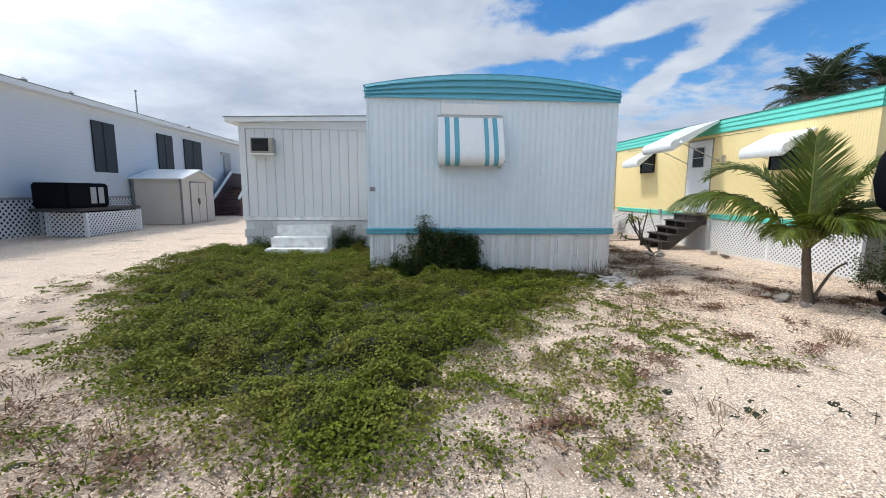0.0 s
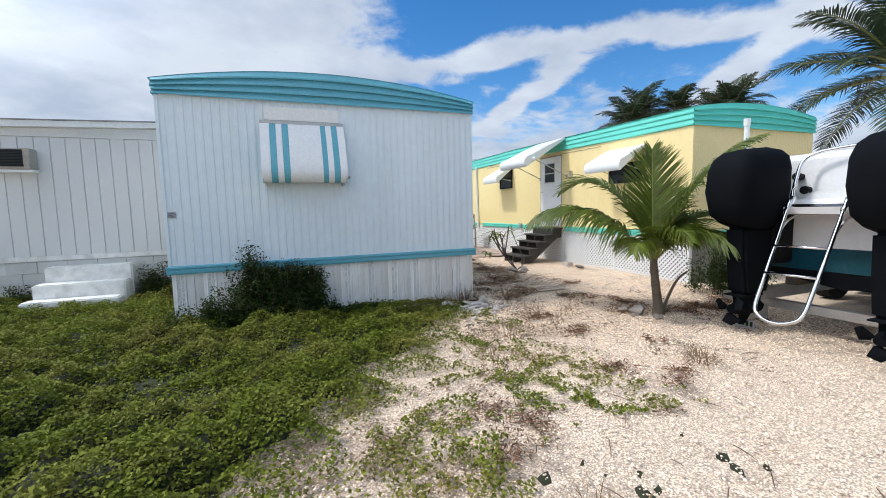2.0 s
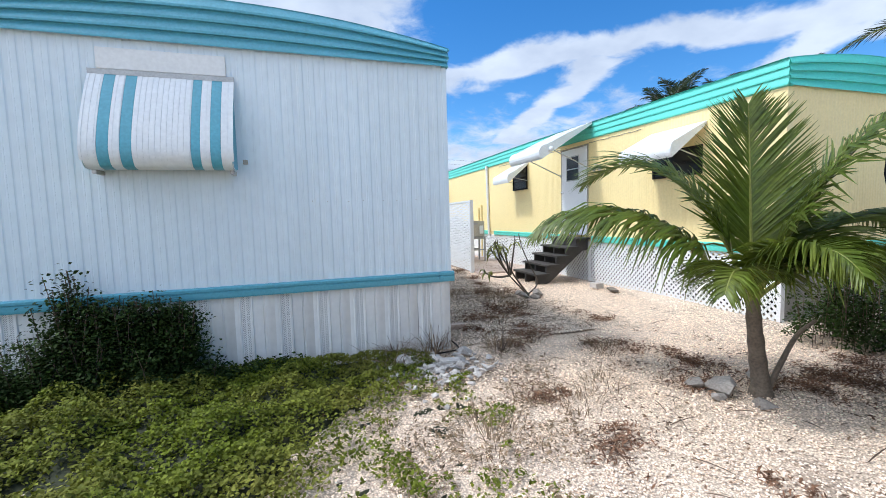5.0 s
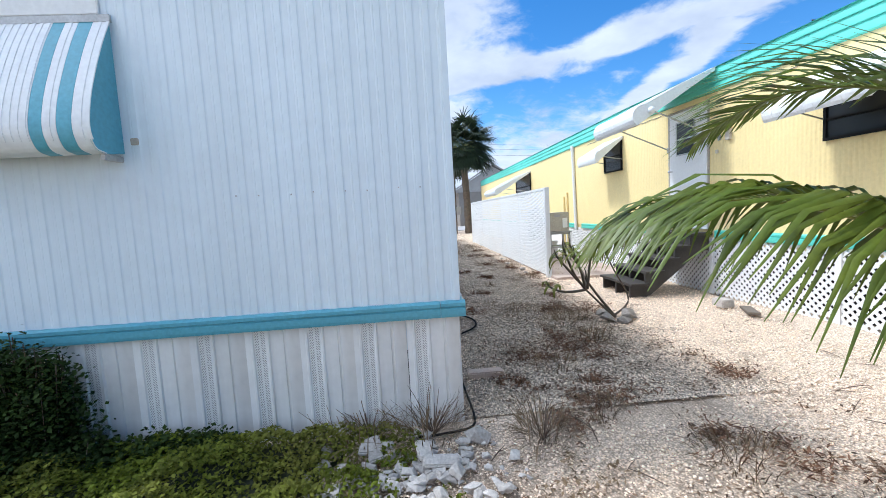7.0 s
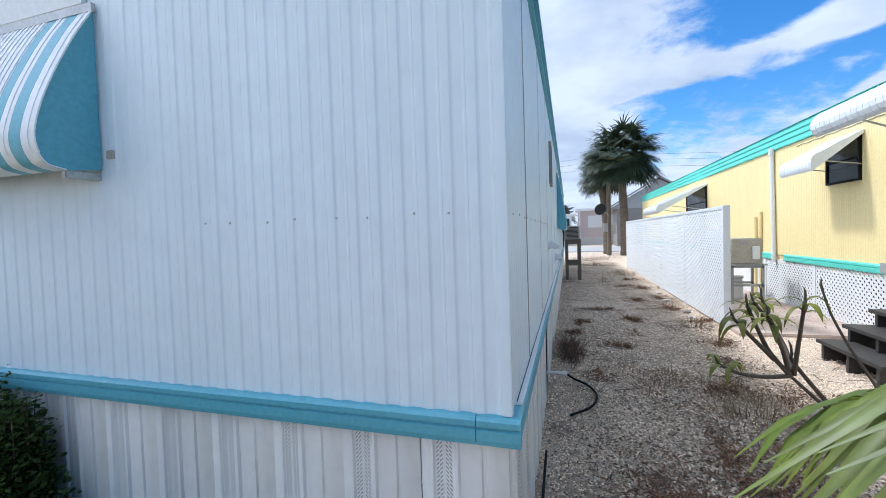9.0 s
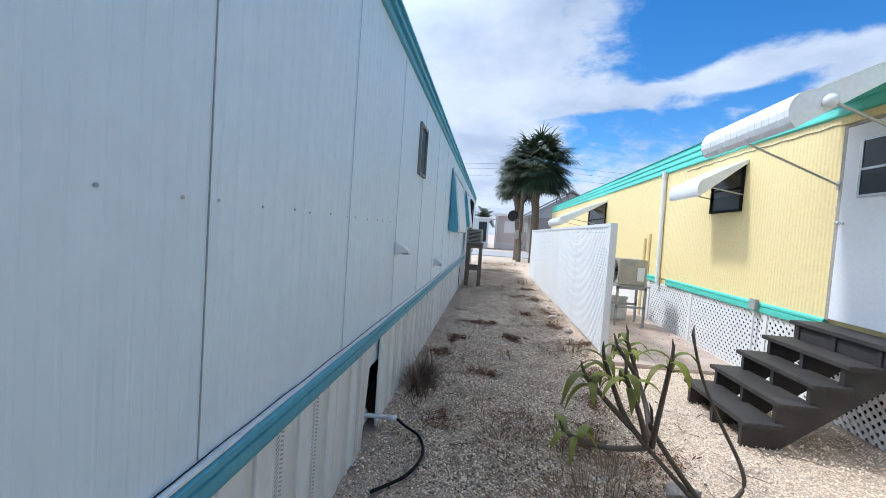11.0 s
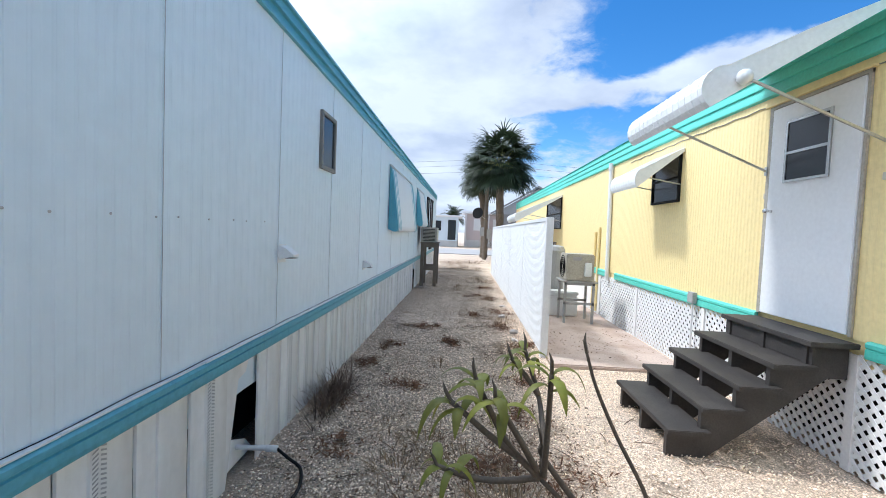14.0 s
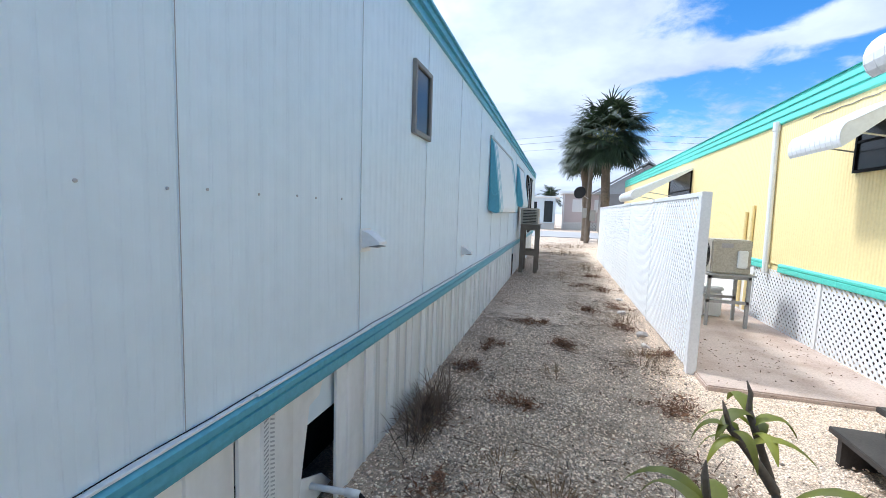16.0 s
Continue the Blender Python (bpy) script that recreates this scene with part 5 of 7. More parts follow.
# ---- the white house across the drive ----
HX = -11.4
hs = thing("house", (HX - 3, 20, 0), "long white lap-sided house with dark shutters on lattice skirting", "house")
part("body", boxes((HX - 6, 3.0, 1.15, HX - 0.02, 31.0, 4.35)), M["siding"], hs)
lap = bmesh.new()
prism(lap, [(0.0, 0.0), (0.018, 0.0), (0.004, 0.128), (0.0, 0.128)], "y", 0, 28.0)
lap = mesh_of("lap_board", lap, M["siding"])
for k in range(25):
    shared("lap_board", lap, hs, (HX - 0.02, 3.0, 1.17 + k * 0.126))
bm = bmesh.new()
prism(bm, [(HX + 0.32, 4.32), (HX + 0.34, 4.48), (HX - 3.0, 5.0), (HX - 6.3, 4.48), (HX - 6.3, 4.32)], "y", 2.7, 31.3)
part("roof", bm, M["awn_white"], hs, "low white roof edge")
bm = bmesh.new()
prism(bm, [(HX + 0.36, 4.485), (HX + 0.36, 4.50), (HX - 3.0, 5.03), (HX - 3.0, 5.01)], "y", 2.7, 31.3)
part("roof_sheet", bm, M["roofing"], hs)
part("base_trim", boxes((HX - 0.02, 3.0, 1.08, HX + 0.03, 31.0, 1.165)), M["grey"], hs)
# another near-black box for the shade beneath the house
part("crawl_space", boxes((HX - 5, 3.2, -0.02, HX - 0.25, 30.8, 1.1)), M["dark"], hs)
for k in range(6):
    bm = bmesh.new()
    lattice(bm, "y", 4.0 + k * 2.44, 4.0 + k * 2.44 + 2.36, HX, -0.02, 1.08, gap=0.12, w=0.05)
    part("lattice_panel", bm, M["lattice"], hs)
    part("batten", boxes((HX - 0.01, 4.0 + k * 2.44 + 2.36, -0.02, HX + 0.03, 4.0 + k * 2.44 + 2.44, 1.08)), M["lattice"], hs)


def shutter_window(y0, y1, z0, z1):
    s = part("shutter", boxes((HX + 0.005, y0, z0, HX + 0.05, (y0 + y1) / 2 - 0.02, z1), bevel=0.008), M["shutter"], hs, "closed dark green shutter")
    part("shutter", boxes((HX + 0.005, (y0 + y1) / 2 + 0.02, z0, HX + 0.05, y1, z1), bevel=0.008), M["shutter"], hs)
    part("cover_strip", boxes((HX + 0.052, (y0 + y1) / 2 - 0.04, z0 + 0.02, HX + 0.066, (y0 + y1) / 2 + 0.04, z1 - 0.02)), M["shutter"], s)


shutter_window(16.15, 17.3, 2.05, 3.88)
shutter_window(20.0, 21.2, 2.2, 3.94)
shutter_window(22.2, 23.9, 2.2, 3.96)
part("door", boxes((HX + 0.004, 26.6, 1.6, HX + 0.05, 27.5, 3.7), bevel=0.008), M["grey"], hs, "pale grey screen door")
part("door_lamp", boxes((HX + 0.01, 26.2, 3.55, HX + 0.14, 26.4, 3.7), bevel=0.01), M["alu"], hs)
bm = bmesh.new()
tube(bm, [(HX - 1.2, 20.8, 4.6), (HX - 1.2, 20.8, 5.9)], 0.03, 6)
tube(bm, [(HX - 1.2, 20.8, 5.88), (HX - 1.2, 20.8, 5.95)], 0.05, 6)
part("vent_pipe", bm, M["grey"], hs)
for yk in (14.4, 16.2, 24.0):
    bm = bmesh.new()
    tube(bm, [(HX - 0.6, yk, 4.5), (HX - 0.6, yk, 4.74), (HX - 0.6, yk, 4.78), (HX - 0.6, yk, 4.86)], 0, 8, [0.05, 0.05, 0.13, 0.03])
    part("roof_vent", bm, M["grey"], hs)

# maroon stairs up to that house
ms2 = thing("stairs", (-9.9, 27, 0), "maroon painted wooden stairs with white handrails", "stairs")
for k in range(8):
    part("tread", boxes((-10.9, 24.2 + k * 0.28, 0.18 * k + 0.14, -9.6, 24.5 + k * 0.28, 0.18 * k + 0.18)), M["maroon"], ms2)
for x in (-10.95, -9.6):
    b = bmesh.new()
    prism(b, [(24.1, 0.0), (24.1, 0.9), (26.5, 2.45), (28.0, 2.45), (28.0, 0.0)], "x", x, x + 0.06)
    part("side_panel", b, M["maroon"], ms2)
    b = bmesh.new()
    prism(b, [(24.0, 0.92), (24.0, 1.02), (26.5, 2.60), (28.0, 2.60), (28.0, 2.48), (26.5, 2.48)], "x", x - 0.03, x + 0.09)
    part("handrail", b, M["white"], ms2, "white handrail")
part("deck", boxes((-11.36, 26.5, 1.50, -9.62, 28.0, 1.60)), M["maroon"], ms2)

# beige storage shed
shd = thing("storage_shed", (-11.1, 21, 0), "beige plastic storage shed with a pale roof and double doors", "shed")
part("wall", boxes((-12.3 + 1.02, 17.9, 0.0, -9.35, 20.6, 1.86), bevel=0.01), M["beige"], shd)
for x in (-11.26, -9.39):
    part("corner_post", boxes((x - 0.03, 17.86, 0.0, x + 0.05, 17.899, 1.88)), M["brown_trim"], shd)
bm = bmesh.new()
prism(bm, [(17.75, 1.84), (19.25, 2.26), (20.75, 1.84), (20.75, 1.88), (19.25, 2.31), (17.75, 1.88)], "x", -11.38, -9.22)
part("roof", bm, M["awn_white"], shd, "pale ridged shed roof")
bm = bmesh.new()
prism(bm, [(17.93, 1.862), (19.25, 2.23), (20.57, 1.862)], "x", -9.40, -9.36)
part("gable", bm, M["beige"], shd)
for k in range(2):
    d = part("door", boxes((-9.345, 18.55 + k * 0.62, 0.06, -9.325, 19.15 + k * 0.62, 1.72), bevel=0.008), M["beige"], shd)
    part("handle", boxes((-9.322, 19.09 + k * 0.10, 0.80, -9.30, 19.12 + k * 0.10, 1.05)), M["black"], d)
part("door_frame", boxes((-9.345, 18.48, 0.02, -9.33, 18.54, 1.78), (-9.345, 19.80, 0.02, -9.33, 19.86, 1.78), (-9.345, 18.54, 1.73, -9.33, 19.80, 1.78)), M["brown_trim"], shd)

# covered cart on a lattice base by the house
crt = thing("covered_box", (-9.9, 13.4, 0), "large black covered box on a low lattice-sided deck", "box")
part("box", boxes((-10.75, 12.7, 0.86, -9.75, 14.35, 1.60), bevel=0.05), M["cover"], crt)
for k in range(2):
    part("panel", boxes((-9.745, 13.55 + k * 0.32, 0.98, -9.738, 13.78 + k * 0.32, 1.48)), M["grey"], crt)
dck = thing("low_deck", (-10.1, 13.6, 0), "low dark deck with white lattice sides", "deck")
part("top", boxes((-10.9, 12.75, 0.76, -9.62, 15.65, 0.855), bevel=0.01), M["step"], dck)
bm = bmesh.new()
lattice(bm, "y", 13.2, 15.6, -9.66, 0.0, 0.72, gap=0.10, w=0.045)
part("lattice_panel", bm, M["lattice"], dck)
bm = bmesh.new()
lattice(bm, "x", -10.85, -9.68, 13.18, 0.0, 0.72, gap=0.10, w=0.045)
part("lattice_panel", bm, M["lattice"], dck)
# no frame: a near-black fill painting the shade under the deck
part("frame", boxes((-10.8, 13.3, -0.01, -9.75, 15.5, 0.715)), M["dark"], dck)
part("corner_post", boxes((-9.70, 13.12, -0.01, -9.62, 13.195, 0.72)), M["lattice"], dck)
part("corner_post", boxes((-9.70, 15.58, -0.01, -9.62, 15.64, 0.72)), M["lattice"], dck)

# ---- beyond the street ----
pk = thing("mobile_home", (7, 52, 0), "pale pink mobile home with white trim across the street", "mobile home")
part("wall", boxes((4.7, 50.0, 0.75, 18.0, 54.0, 3.45)), M["pink"], pk)
part("roof", boxes((4.3, 49.6, 3.45, 18.4, 54.4, 3.72), bevel=0.05), M["awn_white"], pk)
bm = bmesh.new()
lattice(bm, "x", 4.7, 12.0, 49.98, 0.0, 0.75, gap=0.20, w=0.09)
part("lattice_panel", bm, M["lattice"], pk)
part("skirting", boxes((4.72, 50.1, 0.0, 18.0, 53.9, 0.74)), M["brown_trim"], pk)
for x in (5.6, 7.6, 9.6):
    w = part("window", boxes((x, 49.95, 1.75, x + 1.3, 49.99, 2.95)), M["white"], pk, "white shuttered window")
    part("pane", boxes((x + 0.1, 49.94, 1.85, x + 1.2, 49.949, 2.85)), M["pvc"], w)
for x in (4.75, 7.1, 9.2):
    part("porch_post", boxes((x, 49.7, 0.0, x + 0.1, 49.8, 3.45)), M["white"], pk)
pb = thing("mobile_home", (1, 50, 0), "pale blue mobile home across the street", "mobile home")
part("wall", boxes((-6.0, 49.0, 0.6, 4.0, 53.0, 3.0)), M["blue"], pb)
part("roof", boxes((-6.3, 48.7, 3.0, 4.4, 53.3, 3.18), bevel=0.04), M["awn_white"], pb)
part("skirting", boxes((-6.0, 49.05, 0.0, 4.0, 52.9, 0.6)), M["block"], pb)
part("door", boxes((3.0, 48.94, 0.7, 3.8, 48.995, 2.7)), M["shutter"], pb)
part("window", boxes((1.2, 48.94, 1.6, 2.3, 48.995, 2.6)), M["glass"], pb)
gh = thing("house", (12, 58, 0), "grey gabled house behind the pink home", "house")
part("wall", boxes((7.8, 44.9, 0.0, 14.8, 48.0, 3.3)), M["brown_trim"], gh)
bm = bmesh.new()
prism(bm, [(7.2, 3.3), (11.2, 5.7), (15.2, 3.3)], "y", 44.85, 48.0)
part("gable", bm, M["grey"], gh, "pale grey gable")
bm = bmesh.new()
prism(bm, [(7.0, 3.26), (11.2, 5.80), (15.4, 3.26), (15.4, 3.40), (11.2, 5.95), (7.0, 3.40)], "y", 44.6, 48.2)
part("roof", bm, M["roofing"], gh)

up = thing("utility_pole", (5.93, 31.2, 0), "dark wooden utility pole with meter boxes and a dish", "pole")
b = bmesh.new()
tube(b, [(5.93, 31.2, -0.1), (5.95, 31.2, 5.2)], 0, 10, [0.13, 0.11])
part("post", b, M["wood"], up)
part("meter_box", boxes((5.62, 30.95, 1.35, 5.86, 31.1, 1.85), bevel=0.01), M["grey"], up)
part("meter_box", boxes((6.02, 30.95, 1.20, 6.30, 31.1, 1.75), bevel=0.01), M["grey"], up)
b = bmesh.new()
tube(b, [(5.52, 30.95, 2.62), (5.50, 30.90, 2.63), (5.47, 30.84, 2.645), (5.44, 30.78, 2.66)], 0, 16, [0.05, 0.18, 0.27, 0.33])
part("dish", b, M["black"], up, "dark satellite dish")
b = bmesh.new()
tube(b, [(5.90, 31.1, 2.35), (5.55, 31.0, 2.6)], 0.02, 6)
part("dish_arm", b, M["grey"], up)
for k, (za, zb) in enumerate(((5.0, 5.6), (4.7, 5.2), (4.3, 4.9))):
    b = bmesh.new()
    pts = []
    for i in range(25):
        f = i / 24
        pts.append((-40 + 46 * f, 31.2 + 8 * (1 - f), zb + (za - zb) * f - 1.1 * 4 * f * (1 - f) * 0.6 + 0.8))
    tube(b, pts, 0.006, 4)
    tube(b, [(6 + 40 * i / 24, 31.2 + 6 * i / 24, za + 0.8 + (zb - za) * i / 24 - 2.4 * (i / 24) * (1 - i / 24)) for i in range(25)], 0.006, 4)
    part("wire", b, M["black"], up)

# ---- boat on its trailer, with two covered outboards ----
boat = thing("boat", (9.0, 3.45, 0.5), "white motor boat with a dark teal hull on a trailer", "boat")
BCY = 3.42


def hull_ring(x, half, keel, chine, sheer):
    """Half section points of the hull at a station, keel to sheer."""
    return [(0.0, keel), (half * 0.55, keel + (chine - keel) * 0.6), (half * 0.88, chine), (half * 0.94, 0.93), (half, sheer)]


def hull_part(i0, i1):
    b = bmesh.new()
    st = []
    for k in range(13):
        f = k / 12
        x = 6.05 + 7.2 * f
        half = 1.16 * (1 - max(0, (f - 0.45) / 0.55) ** 2.2 * 0.97)
        st.append((x + 0.25 * 0, hull_ring(x, half, 0.50 + 0.55 * f ** 3, 0.68 + 0.5 * f ** 2.5, 1.52 + 0.35 * f)))
    for sgn in (1, -1):
        rows = [[b.verts.new((x, BCY + sgn * u, z)) for u, z in ring[i0:i1 + 1]] for x, ring in st]
        for p, q in zip(rows, rows[1:]):
            for j in range(len(p) - 1):
                b.faces.new((p[j], q[j], q[j + 1], p[j + 1]))
        if i1 - i0 >= 1:
            b.faces.new(rows[0] + [b.verts.new((6.05, BCY, rows[0][-1].co.z)), b.verts.new((6.05, BCY, rows[0][0].co.z))])
    bmesh.ops.recalc_face_normals(b, faces=b.faces)
    return b


part("bottom", hull_part(0, 2), M["cover"], boat, "dark antifouled bottom")
part("lower_hull", hull_part(2, 3), M["navy"], boat, "dark teal hull side")
part("upper_hull", hull_part(3, 4), M["gelcoat"], boat, "white topsides")
bm = bmesh.new()
prism(bm, [(6.02, 1.36), (6.02, 1.42), (6.10, 1.50), (6.12, 1.88), (6.30, 1.96), (6.9, 2.00), (7.4, 2.04), (9.5, 2.05), (9.5, 1.40)], "y", BCY - 1.10, BCY + 1.10)
part("stern_cap", bm, M["gelcoat"], boat, "white moulded stern and seat back")
bm = bmesh.new()
prism(bm, [(5.72, 1.30), (5.70, 1.37), (6.02, 1.41), (6.02, 1.28)], "y", BCY - 0.42, BCY + 0.50)
part("swim_platform", bm, M["gelcoat"], boat)
for yk, zk in ((3.88, 1.70), (3.80, 1.55)):
    bm = bmesh.new()
    tube(bm, [(6.13, yk, zk), (6.02, yk, zk)], 0, 10, [0.035, 0.045])
    part("fitting", bm, M["black"], boat)

# swim ladder and grab rail
lad = part("swim_ladder", boxes((5.70, 3.22, 1.372, 5.76, 3.80, 1.40), bevel=0.008), M["chrome"], boat, "polished stainless swim ladder")
bm = bmesh.new()
tube(bm, arc_pts([(5.72, 3.76, 1.45), (5.58, 3.755, 1.15), (5.30, 3.745, 0.58), (5.19, 3.73, 0.36), (5.15, 3.66, 0.28), (5.135, 3.52, 0.245), (5.15, 3.38, 0.28), (5.19, 3.31, 0.36), (5.30, 3.295, 0.58), (5.58, 3.285, 1.15), (5.72, 3.28, 1.45)], 6), 0.019, 10)
part("side_rail", bm, M["chrome"], lad, smooth=True)
for f in (0.38, 0.72):
    x, z = 5.64 - 0.42 * f, 1.28 - 0.80 * f
    bm = bmesh.new()
    tube(bm, [(x, 3.75, z), (x, 3.29, z)], 0.013, 8)
    part("rung", bm, M["chrome"], lad, smooth=True)
for y in (3.76, 3.28):
    bm = bmesh.new()
    tube(bm, [(5.66, y, 1.33), (5.78, y, 1.47)], 0.026, 10)
    part("hinge", bm, M["chrome"], lad)
    bm = bmesh.new()
    tube(bm, arc_pts([(5.55, y, 1.10), (5.72, y, 1.24), (5.98, y, 1.30)], 5), 0.013, 8)
    part("brace", bm, M["chrome"], lad)
bm = bmesh.new()
tube(bm, arc_pts([(5.80, 3.80, 1.40), (5.86, 3.80, 1.62), (5.94, 3.79, 1.84), (6.00, 3.70, 1.93), (6.03, 3.45, 1.965), (6.03, 3.15, 1.965), (6.00, 2.98, 1.93), (5.94, 2.90, 1.84), (5.80, 2.90, 1.40)], 6), 0.019, 10)
part("grab_rail", bm, M["chrome"], boat, "stainless grab rail", smooth=True)


def outboard(cy):
    """A large outboard: covered powerhead, midsection, bracket, gearcase and propeller."""
    mo = thing("outboard_motor", (5.5, cy, 0.2), "large outboard motor under a black fabric cover", "outboard motor", "outboards on the boat")
    b = bmesh.new()
    rows = []
    secs = ((1.14, 5.60, 0.20, 0.13), (1.20, 5.52, 0.30, 0.18), (1.30, 5.47, 0.39, 0.225), (1.55, 5.46, 0.425, 0.25), (1.78, 5.475, 0.415, 0.245), (1.90, 5.49, 0.38, 0.22), (1.965, 5.50, 0.30, 0.17), (2.00, 5.51, 0.16, 0.08))
    for z, cx, rx, ry in secs:
        ring = []
        for k in range(28):
            a = 2 * math.pi * k / 28
            c, s = math.cos(a), math.sin(a)
            e = 0.45
            wob = 1 + 0.012 * math.sin(5 * a + z * 9)
            ring.append(b.verts.new((cx + rx * wob * math.copysign(abs(c) ** e, c), cy + ry * wob * math.copysign(abs(s) ** e, s), z + 0.04 * (cx - 5.2) * 0 + (0.02 if c > 0 else 0.0))))
        rows.append(ring)
    for p, q in zip(rows, rows[1:]):
        for k in range(28):
            b.faces.new((p[k], p[(k + 1) % 28], q[(k + 1) % 28], q[k]))
    b.faces.new(rows[0][::-1])
    b.faces.new(rows[-1])
    part("cover", b, M["cover"], mo, "black fabric cover", smooth=True)
    # midsection widened in black, taking in the shade about the motor's lower part
    b = bmesh.new()
    prism(b, [(5.28, 1.16), (5.86, 1.16), (5.80, 0.85), (5.70, 0.42), (5.36, 0.42), (5.30, 0.80)], "y", cy - 0.11, cy + 0.11)
    bmesh.ops.bevel(b, geom=list(b.edges), offset=0.03, segments=2, affect="EDGES")
    part("midsection", b, M["cover"], mo)
    part("bracket", boxes((5.72, cy - 0.15, 0.75, 6.04, cy + 0.15, 1.32), bevel=0.02), M["black"], mo)
    b = bmesh.new()
    tube(b, [(5.80, cy, 0.26), (5.70, cy, 0.26), (5.45, cy, 0.26), (5.28, cy, 0.26)], 0, 14, [0.02, 0.075, 0.085, 0.05])
    prism(b, [(5.36, 0.50), (5.68, 0.50), (5.66, 0.25), (5.40, 0.25)], "y", cy - 0.06, cy + 0.06)
    prism(b, [(5.44, 0.22), (5.62, 0.22), (5.50, 0.08), (5.42, 0.07)], "y", cy - 0.015, cy + 0.015)
    part("gearcase", b, M["cover"], mo)
    part("cavitation_plate", boxes((5.29, cy - 0.10, 0.405, 5.64, cy + 0.10, 0.419)), M["cover"], mo)
    b = bmesh.new()
    for k in range(3):
        a = 2 * math.pi * k / 3 + 0.4
        d = Vector((0, math.cos(a), math.sin(a)))
        t = Vector((0, -math.sin(a), math.cos(a)))
        c0 = Vector((5.25, cy, 0.26))
        vs = [b.verts.new(p) for p in (c0 + d * 0.04 - t * 0.02, c0 + d * 0.12 - t * 0.09 + Vector((0.05, 0, 0)), c0 + d * 0.18 + Vector((0.01, 0, 0)), c0 + d * 0.13 + t * 0.07 - Vector((0.04, 0, 0)), c0 + d * 0.04 + t * 0.03)]
        b.faces.new(vs)
    bmesh.ops.solidify(b, geom=list(b.faces), thickness=0.006)
    part("propeller", b, M["cover"], mo)
    return mo


outboard(4.03)
outboard(2.80)

trl = thing("boat_trailer", (9, BCY, 0.0), "grey aluminium boat trailer with guide poles", "trailer")
for y in (BCY - 0.75, BCY + 0.62):
    part("frame_rail", boxes((5.72, y - 0.04, 0.32, 12.0, y + 0.04, 0.46), bevel=0.006), M["alu"], trl)
part("cross_beam", boxes((5.92, BCY - 1.0, 0.22, 6.02, BCY + 1.15, 0.315), bevel=0.006), M["alu"], trl)
part("cross_beam", boxes((8.6, BCY - 1.0, 0.22, 8.7, BCY + 1.0, 0.315), bevel=0.006), M["alu"], trl)
for y in (BCY - 0.55, BCY + 0.55):
    part("bunk", boxes((6.2, y - 0.06, 0.463, 11.0, y + 0.06, 0.56)), M["wood"], trl)
b = bmesh.new()
tube(b, [(6.28, 4.60, 0.26), (6.28, 4.60, 2.40), (6.28, 4.60, 2.48)], 0.030, 12)
tube(b, [(6.28, 4.60, 2.40), (6.28, 4.60, 2.49)], 0.038, 12)
tube(b, [(6.0, 4.5, 0.27), (6.28, 4.60, 0.30)], 0.03, 8)
part("guide_pole", b, M["pvc"], trl, "white plastic guide pole")
for y in (BCY - 1.12, BCY + 1.12):
    for x in (8.2, 9.1):
        b = bmesh.new()
        tube(b, [(x, y - 0.11, 0.34), (x, y - 0.09, 0.34), (x, y + 0.09, 0.34), (x, y + 0.11, 0.34)], 0, 24, [0.27, 0.34, 0.34, 0.27])
        wh = part("wheel", b, M["black"], trl)
        b = bmesh.new()
        tube(b, [(x, y - 0.118, 0.34), (x, y - 0.10, 0.34), (x, y + 0.10, 0.34), (x, y + 0.118, 0.34)], 0, 16, [0.17, 0.20, 0.20, 0.17])
        part("rim", b, M["alu"], wh)
part("axle", boxes((8.17, BCY - 1.1, 0.30, 8.23, BCY + 1.1, 0.36), (9.07, BCY - 1.1, 0.30, 9.13, BCY + 1.1, 0.36)), M["alu"], trl)
plate = part("licence_plate", boxes((5.52, 3.93, 0.02, 5.535, 4.16, 0.115)), M["paper"], trl, "pale number plate with unreadable marks")
part("plate_arm", boxes((5.536, 4.04, 0.10, 5.93, 4.07, 0.24)), M["alu"], trl)
b = bmesh.new()
for k in range(5):
    box(b, 5.516, 3.95 + k * 0.044, 0.045, 5.5195, 3.978 + k * 0.044, 0.10)
part("characters", b, M["bush"], plate)

# ---- palms and plants ----


class Leaves:
    """Collects narrow blades as quads, for one mesh."""

    def __init__(self):
        self.v, self.f = [], []

    def blade(self, base, d, side, length, width, droop, steps=3, fold=0.25):
        """A tapering folded leaflet from base along d, bending down."""
        p, dd = Vector(base), Vector(d).normalized()
        side = Vector(side).normalized()
        start = len(self.v)
        for i in range(steps + 1):
            f = i / steps
            w = width * (0.45 + 0.55 * min(1, f * 4)) * (1 - f ** 2.2) + 0.0012
            nrm = dd.cross(side)
            self.v += [tuple(p - side * w + nrm * w * fold), tuple(p), tuple(p + side * w + nrm * w * fold)]
            p = p + dd * (length / steps)
            dd = (dd + Vector((0, 0, -droop / steps))).normalized()
        for i in range(steps):
            a = start + i * 3
            self.f += [(a, a + 1, a + 4, a + 3), (a + 1, a + 2, a + 5, a + 4)]

    def mesh(self, name, material):
        return raw(name, self.v, self.f, material)


def frond_line(base, az, elev, length, droop, n=22):
    p = Vector(base)
    a, e = radians(az), radians(elev)
    d = Vector((math.cos(a) * math.cos(e), math.sin(a) * math.cos(e), math.sin(e)))
    out = [p.copy()]
    for i in range(n):
        p = p + d * (length / n)
        d = (d + Vector((0, 0, -droop / n * (0.4 + 1.2 * i / n)))).normalized()
        out.append(p.copy())
    return out


